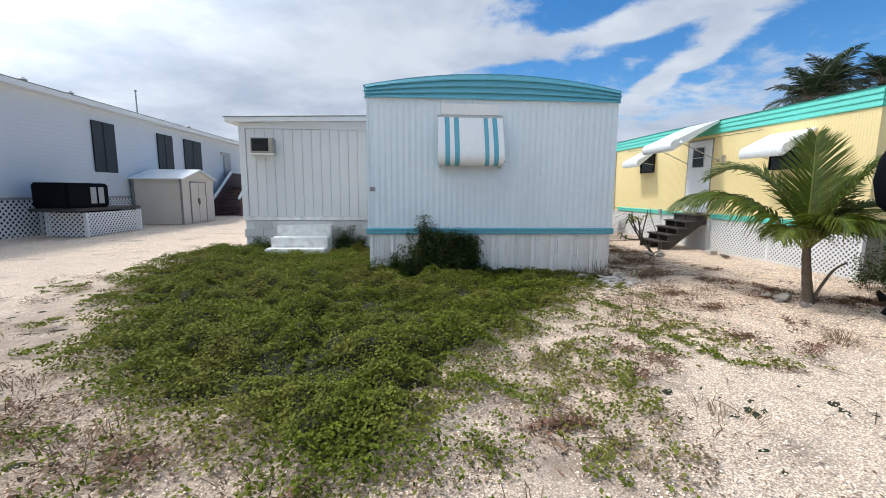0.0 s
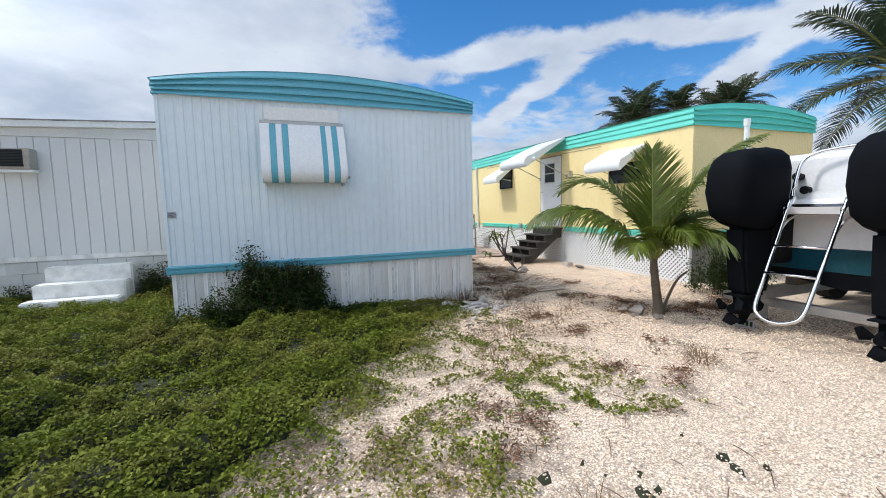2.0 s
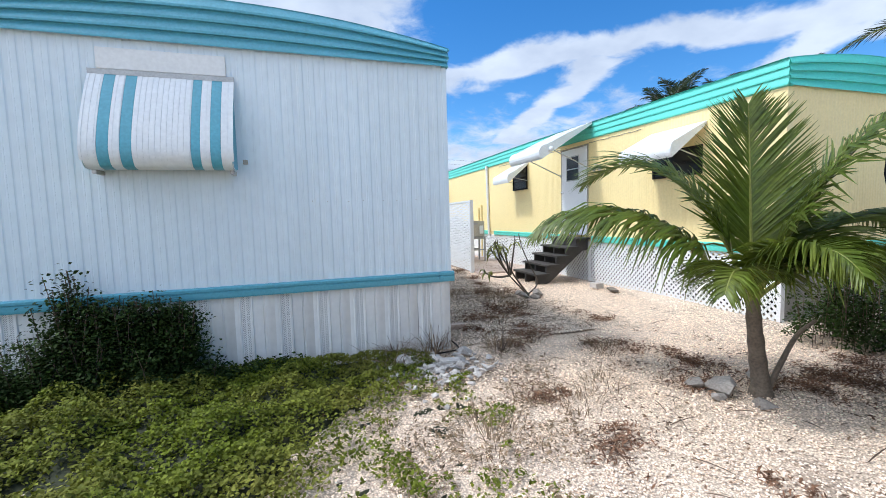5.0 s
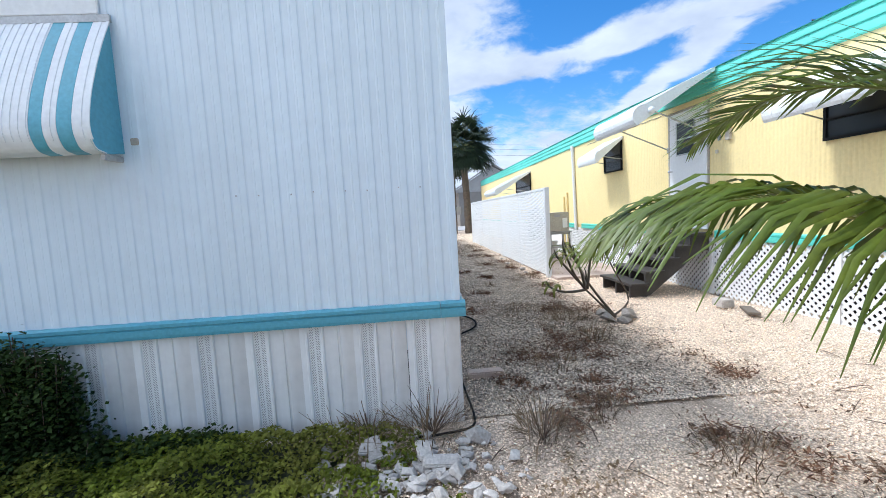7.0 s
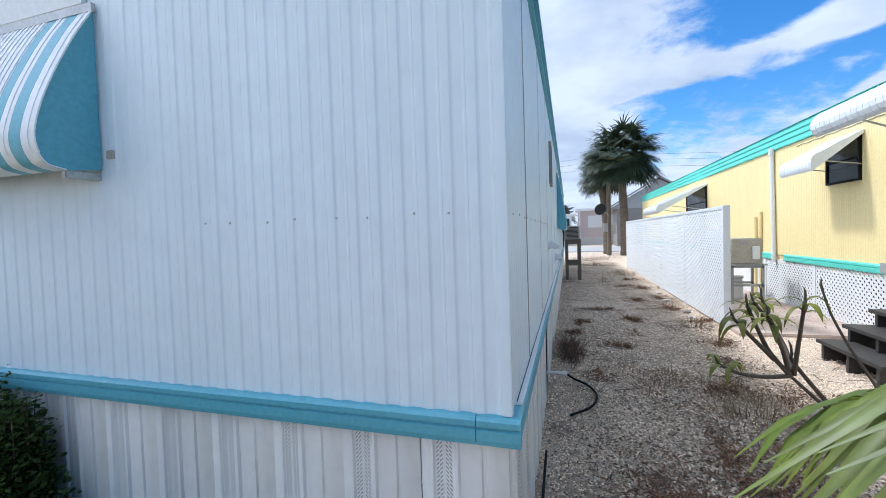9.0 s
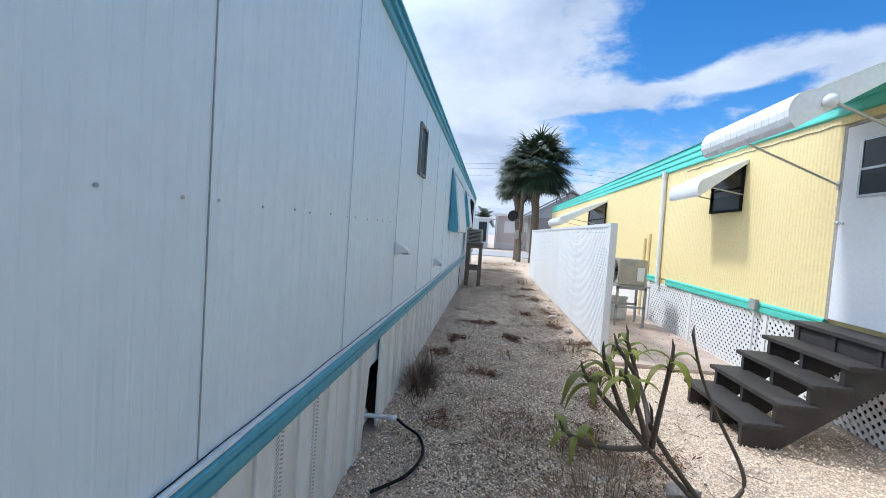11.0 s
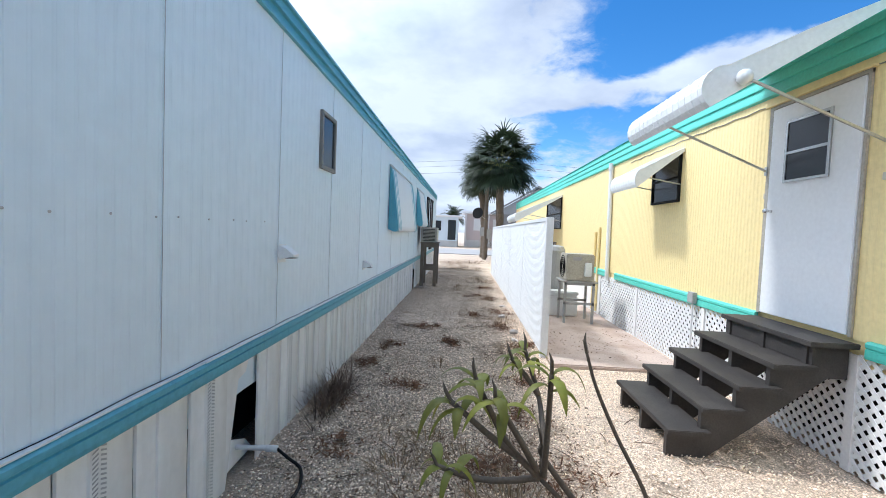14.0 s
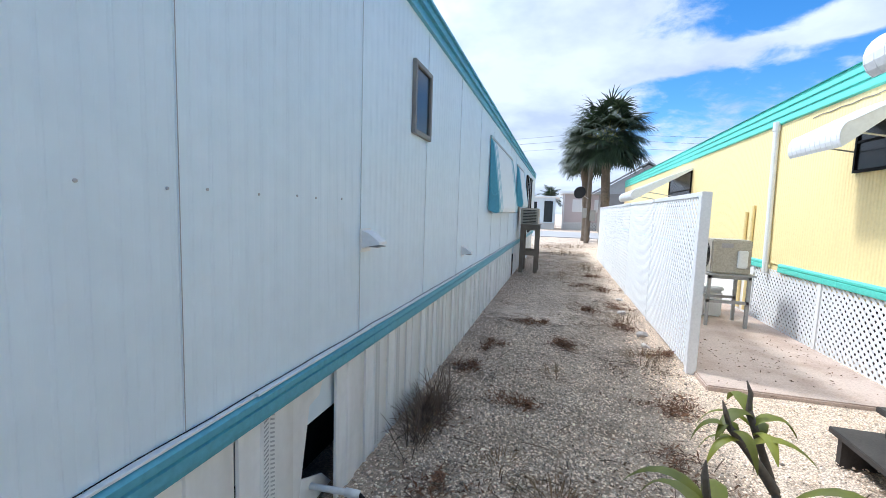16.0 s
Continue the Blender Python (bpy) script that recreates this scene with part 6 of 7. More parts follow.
def add_part(name, me, parent, label=""):
    ob = new(name, me)
    me.transform(Matrix.Translation(-ORIGIN[parent.name]))
    ob.parent = parent
    ORIGIN[ob.name] = ORIGIN[parent.name]
    if label:
        ob["label"] = label
    return ob


def feather_frond(parent, base, az, elev, length, droop, leaf, count, rnd, mat_leaf, mat_rib, rib_r=0.016, hang=0.5, width=0.016, start=0.18, fwd=0.0):
    """A feather palm frond: rib and two ranks of leaflets."""
    line = frond_line(base, az, elev, length, droop)
    b = bmesh.new()
    n = len(line)
    tube(b, line, 0, 6, [rib_r * (1.0 - 0.88 * i / (n - 1)) for i in range(n)])
    rib = part("frond", b, mat_rib, parent)
    lv = Leaves()
    for k in range(count):
        f = start + (1 - start) * k / (count - 1)
        x = f * (n - 1)
        i = min(int(x), n - 2)
        p = line[i].lerp(line[i + 1], x - i)
        d = (line[i + 1] - line[i]).normalized()
        s = d.cross(Vector((0, 0, 1)))
        s = s.normalized() if s.length > 0.05 else Vector((math.sin(radians(az)), -math.cos(radians(az)), 0))
        up = s.cross(d)
        ln = leaf * (0.55 + 0.45 * math.sin(math.pi * min(1, 0.15 + f * 0.95))) * (1.0 if f < 0.8 else 1 - (f - 0.8) * 2.4)
        for sg in (1, -1):
            j = rnd.uniform(-0.12, 0.12)
            dirv = s * sg * (0.95 - 0.35 * fwd + j) + d * (0.40 + 0.5 * fwd + 0.55 * f + rnd.uniform(-0.08, 0.08)) + up * (0.22 + rnd.uniform(-0.12, 0.12))
            lv.blade(p, dirv, d, ln * rnd.uniform(0.88, 1.08), width, hang * rnd.uniform(0.6, 1.4))
    add_part("foliage", lv.mesh("foliage", mat_leaf), rib)
    return rib


rnd = random.Random(11)
PB = Vector((5.24, 4.95, 0.0))
palm = thing("young_coconut_palm", PB, "young coconut palm with green arching fronds on gravel", "palm tree")
b = bmesh.new()
tl = arc_pts([(5.25, 4.95, -0.06), (5.24, 4.95, 0.08), (5.205, 4.955, 0.30), (5.165, 4.96, 0.58), (5.14, 4.965, 0.86)], 5)
tube(b, tl, 0, 14, [0.066 - 0.026 * i / (len(tl) - 1) + 0.03 * max(0, 1 - i / 5) + (0.005 if i % 3 == 0 else 0) for i in range(len(tl))])
part("trunk", b, M["bark"], palm, smooth=True)
b = bmesh.new()
tube(b, arc_pts([(5.27, 4.93, 0.0), (5.34, 4.88, 0.25), (5.44, 4.84, 0.46), (5.56, 4.80, 0.56)], 5), 0, 8, [0.022 - 0.0007 * i for i in range(16)])
part("dead_stalk", b, M["bark"], palm, "dry brown stalk")
crown = Vector((5.145, 4.965, 0.69))
for az, el, ln, dr, leaf, hang, fwd in ((131, 50, 1.85, 1.80, 0.80, 2.1, 0.2), (122, 72, 1.85, 2.7, 0.66, 0.8, 0.1), (62, 86, 1.45, 0.4, 0.60, 0.2, 0.5), (312, 70, 1.85, 1.4, 0.66, 1.3, 0.3), (287, 52, 1.12, 2.3, 0.60, 1.8, 0.3),
                                        (205, 52, 0.85, 2.2, 0.50, 1.7, 0.3), (30, 62, 1.6, 1.6, 0.5, 0.9, 0.4), (345, 58, 1.3, 1.9, 0.55, 1.2, 0.3), (250, 60, 1.05, 2.4, 0.50, 1.7, 0.3)):
    feather_frond(palm, crown, az, el, ln, dr, leaf, 104, rnd, M["frond"], M["rib"], 0.018, hang, 0.0138, 0.20, fwd)

# tall coconut palm beyond the boat
rnd = random.Random(5)
TP = Vector((14.0, 6.2, 0.0))
tp = thing("coconut_palm", TP, "tall mature coconut palm with drooping dark fronds", "palm tree")
b = bmesh.new()
tl = arc_pts([(14.0, 6.2, -0.1), (14.1, 6.2, 1.5), (14.15, 6.2, 3.0), (14.1, 6.2, 4.2)], 6)
tube(b, tl, 0, 12, [0.2 - 0.06 * i / (len(tl) - 1) + (0.012 if i % 2 else 0) for i in range(len(tl))])
part("trunk", b, M["bark"], tp, smooth=True)
for k in range(26):
    feather_frond(tp, (14.1, 6.2, 4.2), k * 137.5 % 360, 76 - 88 * (k / 25) ** 1.2, rnd.uniform(2.7, 3.3), rnd.uniform(1.1, 1.6), 0.78, 60, rnd, M["darkfrond"], M["rib"], 0.035, 0.9, 0.024)


def far_palm(x, y, h, seed, size=2.2):
    r = random.Random(seed)
    t = thing("coconut_palm", (x, y, 0), "distant dark coconut palm behind the yellow home", "palm tree", "palms behind the yellow home")
    bb = bmesh.new()
    tube(bb, [(x, y, -0.1), (x + 0.3, y, h * 0.5), (x + 0.1, y, h)], 0, 8, [0.18, 0.14, 0.11])
    part("trunk", bb, M["bark"], t)
    for k in range(24):
        feather_frond(t, (x + 0.1, y, h), k * 137.5 % 360, 78 - 90 * (k / 23), r.uniform(0.8, 1.05) * size, r.uniform(1.1, 1.7), 0.34 * size, 30, r, M["darkfrond"], M["bark"], 0.03, 0.9, 0.034)


far_palm(19.6, 20.0, 6.0, 1)
far_palm(21.6, 21.0, 6.9, 2)
far_palm(24.0, 20.5, 7.1, 3)
far_palm(28.0, 21.0, 7.4, 4)
far_palm(22.5, 16.0, 6.2, 6, 2.0)
far_palm(3.1, 60.0, 3.2, 8, 2.0)


def fan_leaf(lv, base, d, size, r):
    """A costapalmate fan: pleated segments round a short midrib, tips hanging."""
    d = Vector(d).normalized()
    s = d.cross(Vector((0, 0, 1)))
    s = s.normalized() if s.length > 0.1 else Vector((1, 0, 0))
    up = s.cross(d)
    n = 25
    for i in range(n):
        a = (i / (n - 1) - 0.5) * math.pi * 1.35
        dirv = d * math.cos(a) + s * math.sin(a) + up * (0.12 - 0.25 * abs(math.sin(a)) + r.uniform(-0.06, 0.06))
        lv.blade(base, dirv, (d * -math.sin(a) + s * math.cos(a)), size * (1 - 0.28 * abs(math.sin(a / 1.35))) * r.uniform(0.9, 1.1), size * 0.040, r.uniform(0.9, 1.7), 3, 0.3)


def sabal(x, y, h, lean, n, rad, seed):
    r = random.Random(seed)
    t = thing("fan_palm", (x, y, 0), "cabbage palm with a dense round dark green crown", "palm tree")
    bb = bmesh.new()
    line = arc_pts([(x, y, -0.1), (x + lean * 0.1, y, h * 0.4), (x + lean, y, h)], 8)
    tube(bb, line, 0, 12, [0.24 - 0.05 * i / (len(line) - 1) + (0.02 if i % 2 else 0) for i in range(len(line))])
    part("trunk", bb, M["bark"], t)
    top = Vector((x + lean, y, h))
    lv, bb = Leaves(), bmesh.new()
    for k in range(n):
        az = radians(k * 137.5)
        el = math.asin(max(-1, 0.98 - 1.65 * (k / (n - 1)) ** 0.9))
        d = Vector((math.cos(az) * math.cos(el), math.sin(az) * math.cos(el), math.sin(el)))
        ln = rad * r.uniform(0.36, 0.68)
        p = top + d * ln + Vector((0, 0, 0.15 - 0.1 * (1 - d.z)))
        tube(bb, [top, top.lerp(p, 0.6) + Vector((0, 0, 0.06)), p], 0.014, 4, caps=False)
        fan_leaf(lv, p, d + Vector((0, 0, -0.25)), rad * r.uniform(0.36, 0.46), r)
    part("petioles", bb, M["rib"], t)
    add_part("crown", lv.mesh("crown", M["sabal"]), t)


sabal(6.75, 31.0, 5.3, -0.15, 130, 2.6, 3)
sabal(5.98, 33.0, 4.8, -0.35, 70, 1.85, 4)

# plumeria with bare forked stems
rnd = random.Random(2)
PL = Vector((5.56, 9.0, 0.0))
plm = thing("plumeria", PL, "young plumeria with bare forked stems and few yellowing leaves", "shrub")
STEMS = [
    ((5.56, 8.98, 0.02), (5.40, 8.96, 0.17), (5.18, 8.92, 0.39)),
    ((5.18, 8.92, 0.39), (5.00, 8.88, 0.385), (4.84, 8.85, 0.41), (4.70, 8.80, 0.48)),
    ((5.18, 8.92, 0.39), (5.02, 8.83, 0.58), (4.92, 8.77, 0.77), (4.85, 8.72, 0.92)),
    ((5.06, 8.86, 0.52), (4.92, 8.76, 0.66), (4.75, 8.66, 0.84)),
    ((5.16, 8.90, 0.44), (5.06, 8.76, 0.64), (4.93, 8.63, 0.87)),
    ((5.20, 8.92, 0.40), (5.19, 8.84, 0.62), (5.16, 8.68, 0.97)),
    ((5.20, 8.94, 0.42), (5.22, 9.08, 0.54), (5.22, 9.25, 0.66), (5.14, 9.28, 0.90)),
    ((5.22, 9.25, 0.66), (5.15, 9.23, 0.76), (5.06, 9.20, 0.87)),
    ((5.56, 8.99, 0.03), (5.36, 8.95, 0.27), (5.19, 8.91, 0.50), (5.18, 8.90, 0.56)),
    ((5.56, 9.00, 0.04), (5.68, 8.95, 0.16), (5.70, 8.95, 0.30), (5.54, 8.95, 0.60), (5.43, 8.94, 0.83), (5.37, 8.92, 1.00)),
]
tips = []
for st in STEMS:
    b = bmesh.new()
    ln = arc_pts(st, 5)
    tube(b, ln, 0, 9, [(0.017 if len(st) < 6 else 0.013) - 0.006 * i / (len(ln) - 1) for i in range(len(ln))])
    part("stem", b, M["bark2"], plm, smooth=True)
    tips.append((Vector(st[-1]), (Vector(st[-1]) - Vector(st[-2])).normalized()))
lv = Leaves()
for i, (p, d) in enumerate(tips):
    if i in (0, 8, 9):
        continue
    for k in range(6):
        a = k * 2.4 + i * 1.3
        dv = Vector((math.cos(a), math.sin(a), 0.75)) + d * 0.4
        lv.blade(p - d * 0.02 * k, dv, dv.cross(Vector((0, 0, 1))), rnd.uniform(0.16, 0.27), rnd.uniform(0.016, 0.027), rnd.uniform(2.4, 4.2), 8, 0.30)
add_part("leaves", lv.mesh("leaves", M["plum_leaf"]), plm)
for p, d in tips:
    b = bmesh.new()
    tube(b, [p, p + d * 0.03 + Vector((rnd.uniform(-.01, .01), rnd.uniform(-.01, .01), 0.03)), p + d * 0.05 + Vector((rnd.uniform(-.02, .02), 0, 0.05))], 0, 5, [0.009, 0.008, 0.002])
    part("bud", b, M["bark2"], plm)


# ---- stones ----
def stone(name, at, size, seed, group, label, flat=0.65, material="rock"):
    r = random.Random(seed)
    b = bmesh.new()
    for k in range(15):
        d = Vector((r.gauss(0, 1), r.gauss(0, 1), r.gauss(0, 1))).normalized() * r.uniform(0.75, 1.15)
        b.verts.new((d.x * 1.25, d.y, d.z * flat))
    hull = bmesh.ops.convex_hull(b, input=b.verts)
    bmesh.ops.delete(b, geom=[v for v in hull["geom_interior"] if isinstance(v, bmesh.types.BMVert)], context="VERTS")
    rot = pose(0, 0, 0, r.uniform(-20, 20), r.uniform(-20, 20), r.uniform(0, 360))
    bmesh.ops.transform(b, matrix=Matrix.Translation(at) @ rot @ Matrix.Diagonal((size, size, size, 1)), verts=b.verts)
    return solo(name, b, M[material], at, label, "rock", group)


rnd = random.Random(8)
for k in range(270):
    x, y = rnd.gauss(3.12, 0.26), rnd.gauss(6.28, 0.22)
    if y > 6.80 and x < 3.6:
        y = 6.74 - rnd.random() * 0.2
    s = rnd.choice((0.010, 0.013, 0.016, 0.020, 0.024, 0.030, 0.042))
    stone("rock", (x, y, s * 0.35 + 0.01), s, k + 1, "rubble by the blue home", "broken pale coral rock in a rubble pile")
for k, (x, y, s) in enumerate(((3.52, 6.62, 0.075), (3.36, 6.28, 0.07), (2.72, 6.22, 0.065), (3.0, 6.5, 0.07))):
    stone("rock", (x, y, s * 0.4), s, 70 + k, "rubble by the blue home", "broken pale coral rock in a rubble pile")
for k, (x, y, s) in enumerate(((5.40, 8.85, 0.10), (5.72, 8.95, 0.12), (5.58, 8.80, 0.09), (5.50, 9.14, 0.09))):
    stone("rock", (x, y, s * 0.4), s, 80 + k, "rocks round the plumeria", "grey coral rock at the foot of the plumeria", material="rock_dark")
for k, (x, y, s) in enumerate(((5.02, 5.08, 0.115), (5.06, 4.80, 0.07), (4.90, 5.0, 0.05), (4.92, 5.22, 0.08), (5.45, 5.10, 0.09))):
    stone("rock", (x, y, s * 0.35), s, 90 + k, "rocks round the palm", "grey coral rock at the foot of the palm", material="rock_dark")
for k, (x, y, s) in enumerate(((5.60, 13.4, 0.07), (5.55, 12.9, 0.05), (5.52, 14.6, 0.06), (5.62, 15.6, 0.06))):
    stone("rock", (x, y, s * 0.4), s, 100 + k, "stones along the fence", "pale stone at the foot of the fence")
for k in range(4):
    x, y = rnd.uniform(2.7, 3.4), rnd.uniform(6.1, 6.6)
    b = bmesh.new()
    box(b, -0.10, -0.045, 0, 0.10, 0.045, 0.025, bevel=0.008, m=pose(x, y, 0.04, rnd.uniform(-12, 12), rnd.uniform(-10, 10), rnd.uniform(0, 180)))
    solo("rubble_slab", b, M["rock"], (x, y, 0.04), "flat broken piece of pale concrete in the rubble", "rubble", "rubble by the blue home")
b = bmesh.new()
box(b, 6.98, 9.05, 0.0, 7.14, 9.25, 0.10, bevel=0.01)
solo("block", b, M["rock"], (7.05, 9.15, 0), "dark grey concrete block near the steps", "block")
b = bmesh.new()
box(b, -0.25, -0.06, 0, 0.25, 0.06, 0.03, bevel=0.004, m=pose(7.12, 8.80, 0.012, 0, 4, 60))
solo("board", b, M["wood"], (7.12, 8.8, 0), "loose weathered board on the gravel", "board")

# ---- ground cover ----
rng = np.random.default_rng(4)


TABLE = rng.uniform(-1, 1, (128, 128))


def lattice_noise(x, y):
    xi, yi = np.floor(x).astype(int), np.floor(y).astype(int)
    fx, fy = x - xi, y - yi
    fx, fy = fx * fx * (3 - 2 * fx), fy * fy * (3 - 2 * fy)
    t = [[TABLE[(xi + i) % 128, (yi + j) % 128] for j in (0, 1)] for i in (0, 1)]
    return (t[0][0] * (1 - fx) + t[1][0] * fx) * (1 - fy) + (t[0][1] * (1 - fx) + t[1][1] * fx) * fy


def waves(x, y, k, ph):
    """Smooth value noise, about -1 to 1; k is its fineness."""
    u, v = x * 0.81 - y * 0.59, x * 0.59 + y * 0.81
    return lattice_noise(u * k + ph * 17, v * k + ph * 29) * 0.75 + lattice_noise(u * k * 2.3 + ph * 7, v * k * 2.3 + 40) * 0.4


def edge_distance(x, y, poly):
    d = np.full(x.shape, 9.0)
    for (x1, y1), (x2, y2) in zip(poly, poly[1:] + poly[:1]):
        vx, vy = x2 - x1, y2 - y1
        t = np.clip(((x - x1) * vx + (y - y1) * vy) / (vx * vx + vy * vy), 0, 1)
        d = np.minimum(d, np.hypot(x - x1 - t * vx, y - y1 - t * vy))
    return d


def weed_height(x, y):
    h = 0.10 + 0.06 * waves(x, y, 1.1, 0.4) + 0.15 * waves(x, y, 2.7, 1.7) + 0.07 * waves(x, y, 6.5, 2.9)
    h += 0.05 * np.clip((y - 5.0) / 3, 0, 1)
    return np.clip(h, 0.015, 0.34)


def leaf_cloud(name, x, y, z, size, material, tilt=0.8, long=1.5):
    """Folded diamond leaves at the points given, turned at random: two triangles each, in one mesh."""
    n = len(x)
    az, el = rng.uniform(0, 2 * np.pi, n), rng.normal(0, tilt * 0.6, n)
    roll = rng.normal(0, 0.5, n)
    d = np.stack([np.cos(az) * np.cos(el), np.sin(az) * np.cos(el), np.sin(el)], -1)
    s = np.stack([-np.sin(az), np.cos(az), np.zeros(n)], -1)
    u = np.cross(d, s)
    s = s * np.cos(roll)[:, None] + u * np.sin(roll)[:, None]
    c = np.stack([x, y, z], -1)
    sz = (size * rng.uniform(0.6, 1.3, n))[:, None]
    v = np.stack([c - d * sz * long * 0.5, c - s * sz * 0.5 + u * sz * 0.12, c + d * sz * long * 0.5, c + s * sz * 0.5 + u * sz * 0.12], 1).reshape(-1, 3)
    return raw(name, v, np.arange(4 * n).reshape(n, 4), material)


def weeds():
    n = 800000
    x, y = rng.uniform(-5.2, 3.6, n), rng.uniform(1.4, 10.6, n)
    ins = inside(x, y, WEEDS)
    d = edge_distance(x, y, WEEDS)
    sd = np.where(ins, d, -d)
    near = waves(x, y, 1.6, 3.3) * 0.5 + waves(x, y, 5.0, 1.1) * 0.25
    keep = (rng.random(n) < np.clip(0.75 + (sd + near * 0.55 - 0.05) * 1.8, 0, 1)) & (sd > -0.75)
    for cx, cy, r, dens in ((2.49, 3.63, 0.48, 0.42), (3.02, 3.84, 0.36, 0.40), (3.05, 3.29, 0.42, 0.34), (1.0, 2.95, 0.55, 0.35), (1.65, 3.3, 0.5, 0.35), (1.9, 4.2, 0.4, 0.3), (-1.9, 2.0, 0.5, 0.16), (-0.45, 1.65, 0.4, 0.3), (0.55, 1.35, 0.22, 0.3), (-2.9, 2.5, 0.5, 0.16), (1.3, 1.9, 0.35, 0.3), (2.69, 4.49, 0.34, 0.25), (3.32, 3.06, 0.3, 0.15), (1.3, 2.5, 0.6, 0.25), (0.3, 1.8, 0.5, 0.15), (3.1, 4.3, 0.5, 0.12), (2.4, 5.1, 0.4, 0.3), (-2.6, 2.3, 0.5, 0.2), (-1.2, 2.0, 0.5, 0.22), (-3.9, 3.4, 0.5, 0.2)):
        keep |= (np.hypot(x - cx, y - cy) < r * (0.8 + 0.5 * waves(x, y, 4, cx))) & (rng.random(n) < dens) & (waves(x, y, 9, cy) > -0.1)
    keep |= (sd > -1.5) & (waves(x, y, 2.3, 0.7) + 0.7 * waves(x, y, 7.0, 2.2) > 0.62) & (rng.random(n) < 0.38)
    keep &= ~((x > -0.62) & (y > 6.83)) & ~((y > 9.52)) & ~((x > -2.97) & (x < -1.68) & (y > 8.62))
    keep &= (waves(x, y, 3.7, 2.1) > -0.62) | (rng.random(n) < 0.3)
    keep &= (weed_height(x, y) > 0.045) | (rng.random(n) < 0.4)
    x, y, sd = x[keep], y[keep], sd[keep]
    h = weed_height(x, y) * np.clip(0.25 + (sd + 0.5) * 0.9, 0.2, 1)
    z = h * rng.uniform(0.35, 1.1, len(x)) ** 0.7 + 0.01
    return leaf_cloud("weeds", x, y, z, 0.0190, M["weed"])


tagged(new("creeping_weeds", weeds()), "dense low green creeping weeds over the gravel", "weeds", kind="stuff")


def weed_shade_mat():
    """An opaque dark sheet for the stems and the painted shade under the leaves."""
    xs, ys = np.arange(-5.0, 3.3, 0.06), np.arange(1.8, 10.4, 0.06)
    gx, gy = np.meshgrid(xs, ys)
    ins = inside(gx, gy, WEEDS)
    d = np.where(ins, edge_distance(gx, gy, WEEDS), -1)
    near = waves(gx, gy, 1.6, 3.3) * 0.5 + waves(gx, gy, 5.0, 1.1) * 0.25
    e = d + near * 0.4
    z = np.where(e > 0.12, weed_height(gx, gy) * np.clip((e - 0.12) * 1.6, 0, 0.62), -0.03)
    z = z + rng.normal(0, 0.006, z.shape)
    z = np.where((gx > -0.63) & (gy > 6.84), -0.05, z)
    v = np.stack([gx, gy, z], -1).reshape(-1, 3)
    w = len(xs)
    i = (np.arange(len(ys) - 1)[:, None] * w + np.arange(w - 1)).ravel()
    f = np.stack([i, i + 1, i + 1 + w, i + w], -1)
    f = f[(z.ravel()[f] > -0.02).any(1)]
    return raw("weed_shade_mat", v, f, M["stems"])


tagged(new("weed_stems", weed_shade_mat()), "dark sheet for stems and painted shade under the creeping weeds", "weeds", kind="stuff")


def bush(name, cx, cy, blobs, n, label):
    """Many small leafy sprigs over a tangle of stems, uneven in height."""
    pts = []
    t = thing(name, (cx, cy, 0), label, "shrub")
    b = bmesh.new()
    r = random.Random(int(cx * 10) + 3)
    for bx, by, bz, rx, ry, rz in blobs:
        wall_climber = ry < 0.1
        for k in range(int((260 if wall_climber else 95) * rx)):
            a = r.uniform(0, 6.28)
            q = math.sqrt(r.random())
            x, y = bx + math.cos(a) * rx * q, by + math.sin(a) * ry * q
            top = (bz + rz * math.sqrt(max(0, 1 - q * q))) * (r.uniform(0.55, 1.15) if wall_climber else r.uniform(0.25, 1.2))
            x2, y2 = x + r.uniform(-0.12, 0.12), y + r.uniform(-0.08, 0.08)
            if x2 > -0.6:
                y, y2 = min(y, 6.80), min(y2, 6.80)
            tube(b, [(x, y, 0), ((x + x2) / 2, (y + y2) / 2, top * 0.6), (x2, y2, top)], 0.003, 4, caps=False)
            m = int(n * 0.008)
            f = rng.uniform(0.15, 1.0, m)
            spread = 0.045 + 0.03 * (1 - f)
            pts.append(np.stack([x + (x2 - x) * f + rng.normal(0, 1, m) * spread, y + (y2 - y) * f + rng.normal(0, 1, m) * spread * 0.8, top * f + rng.normal(0, 1, m) * 0.03], -1))
    p = np.concatenate(pts)
    p = p[(p[:, 2] > 0) & ~((p[:, 0] > -0.60) & (p[:, 0] < 3.5) & (p[:, 1] > 6.83)) & ~((p[:, 0] < -0.6) & (p[:, 1] > 9.5))]
    add_part("foliage", leaf_cloud("foliage", p[:, 0], p[:, 1], p[:, 2], 0.022, M["bush"]), t)
    tagged(part("stem_tangle", b, M["twig"], t), kind="stuff")


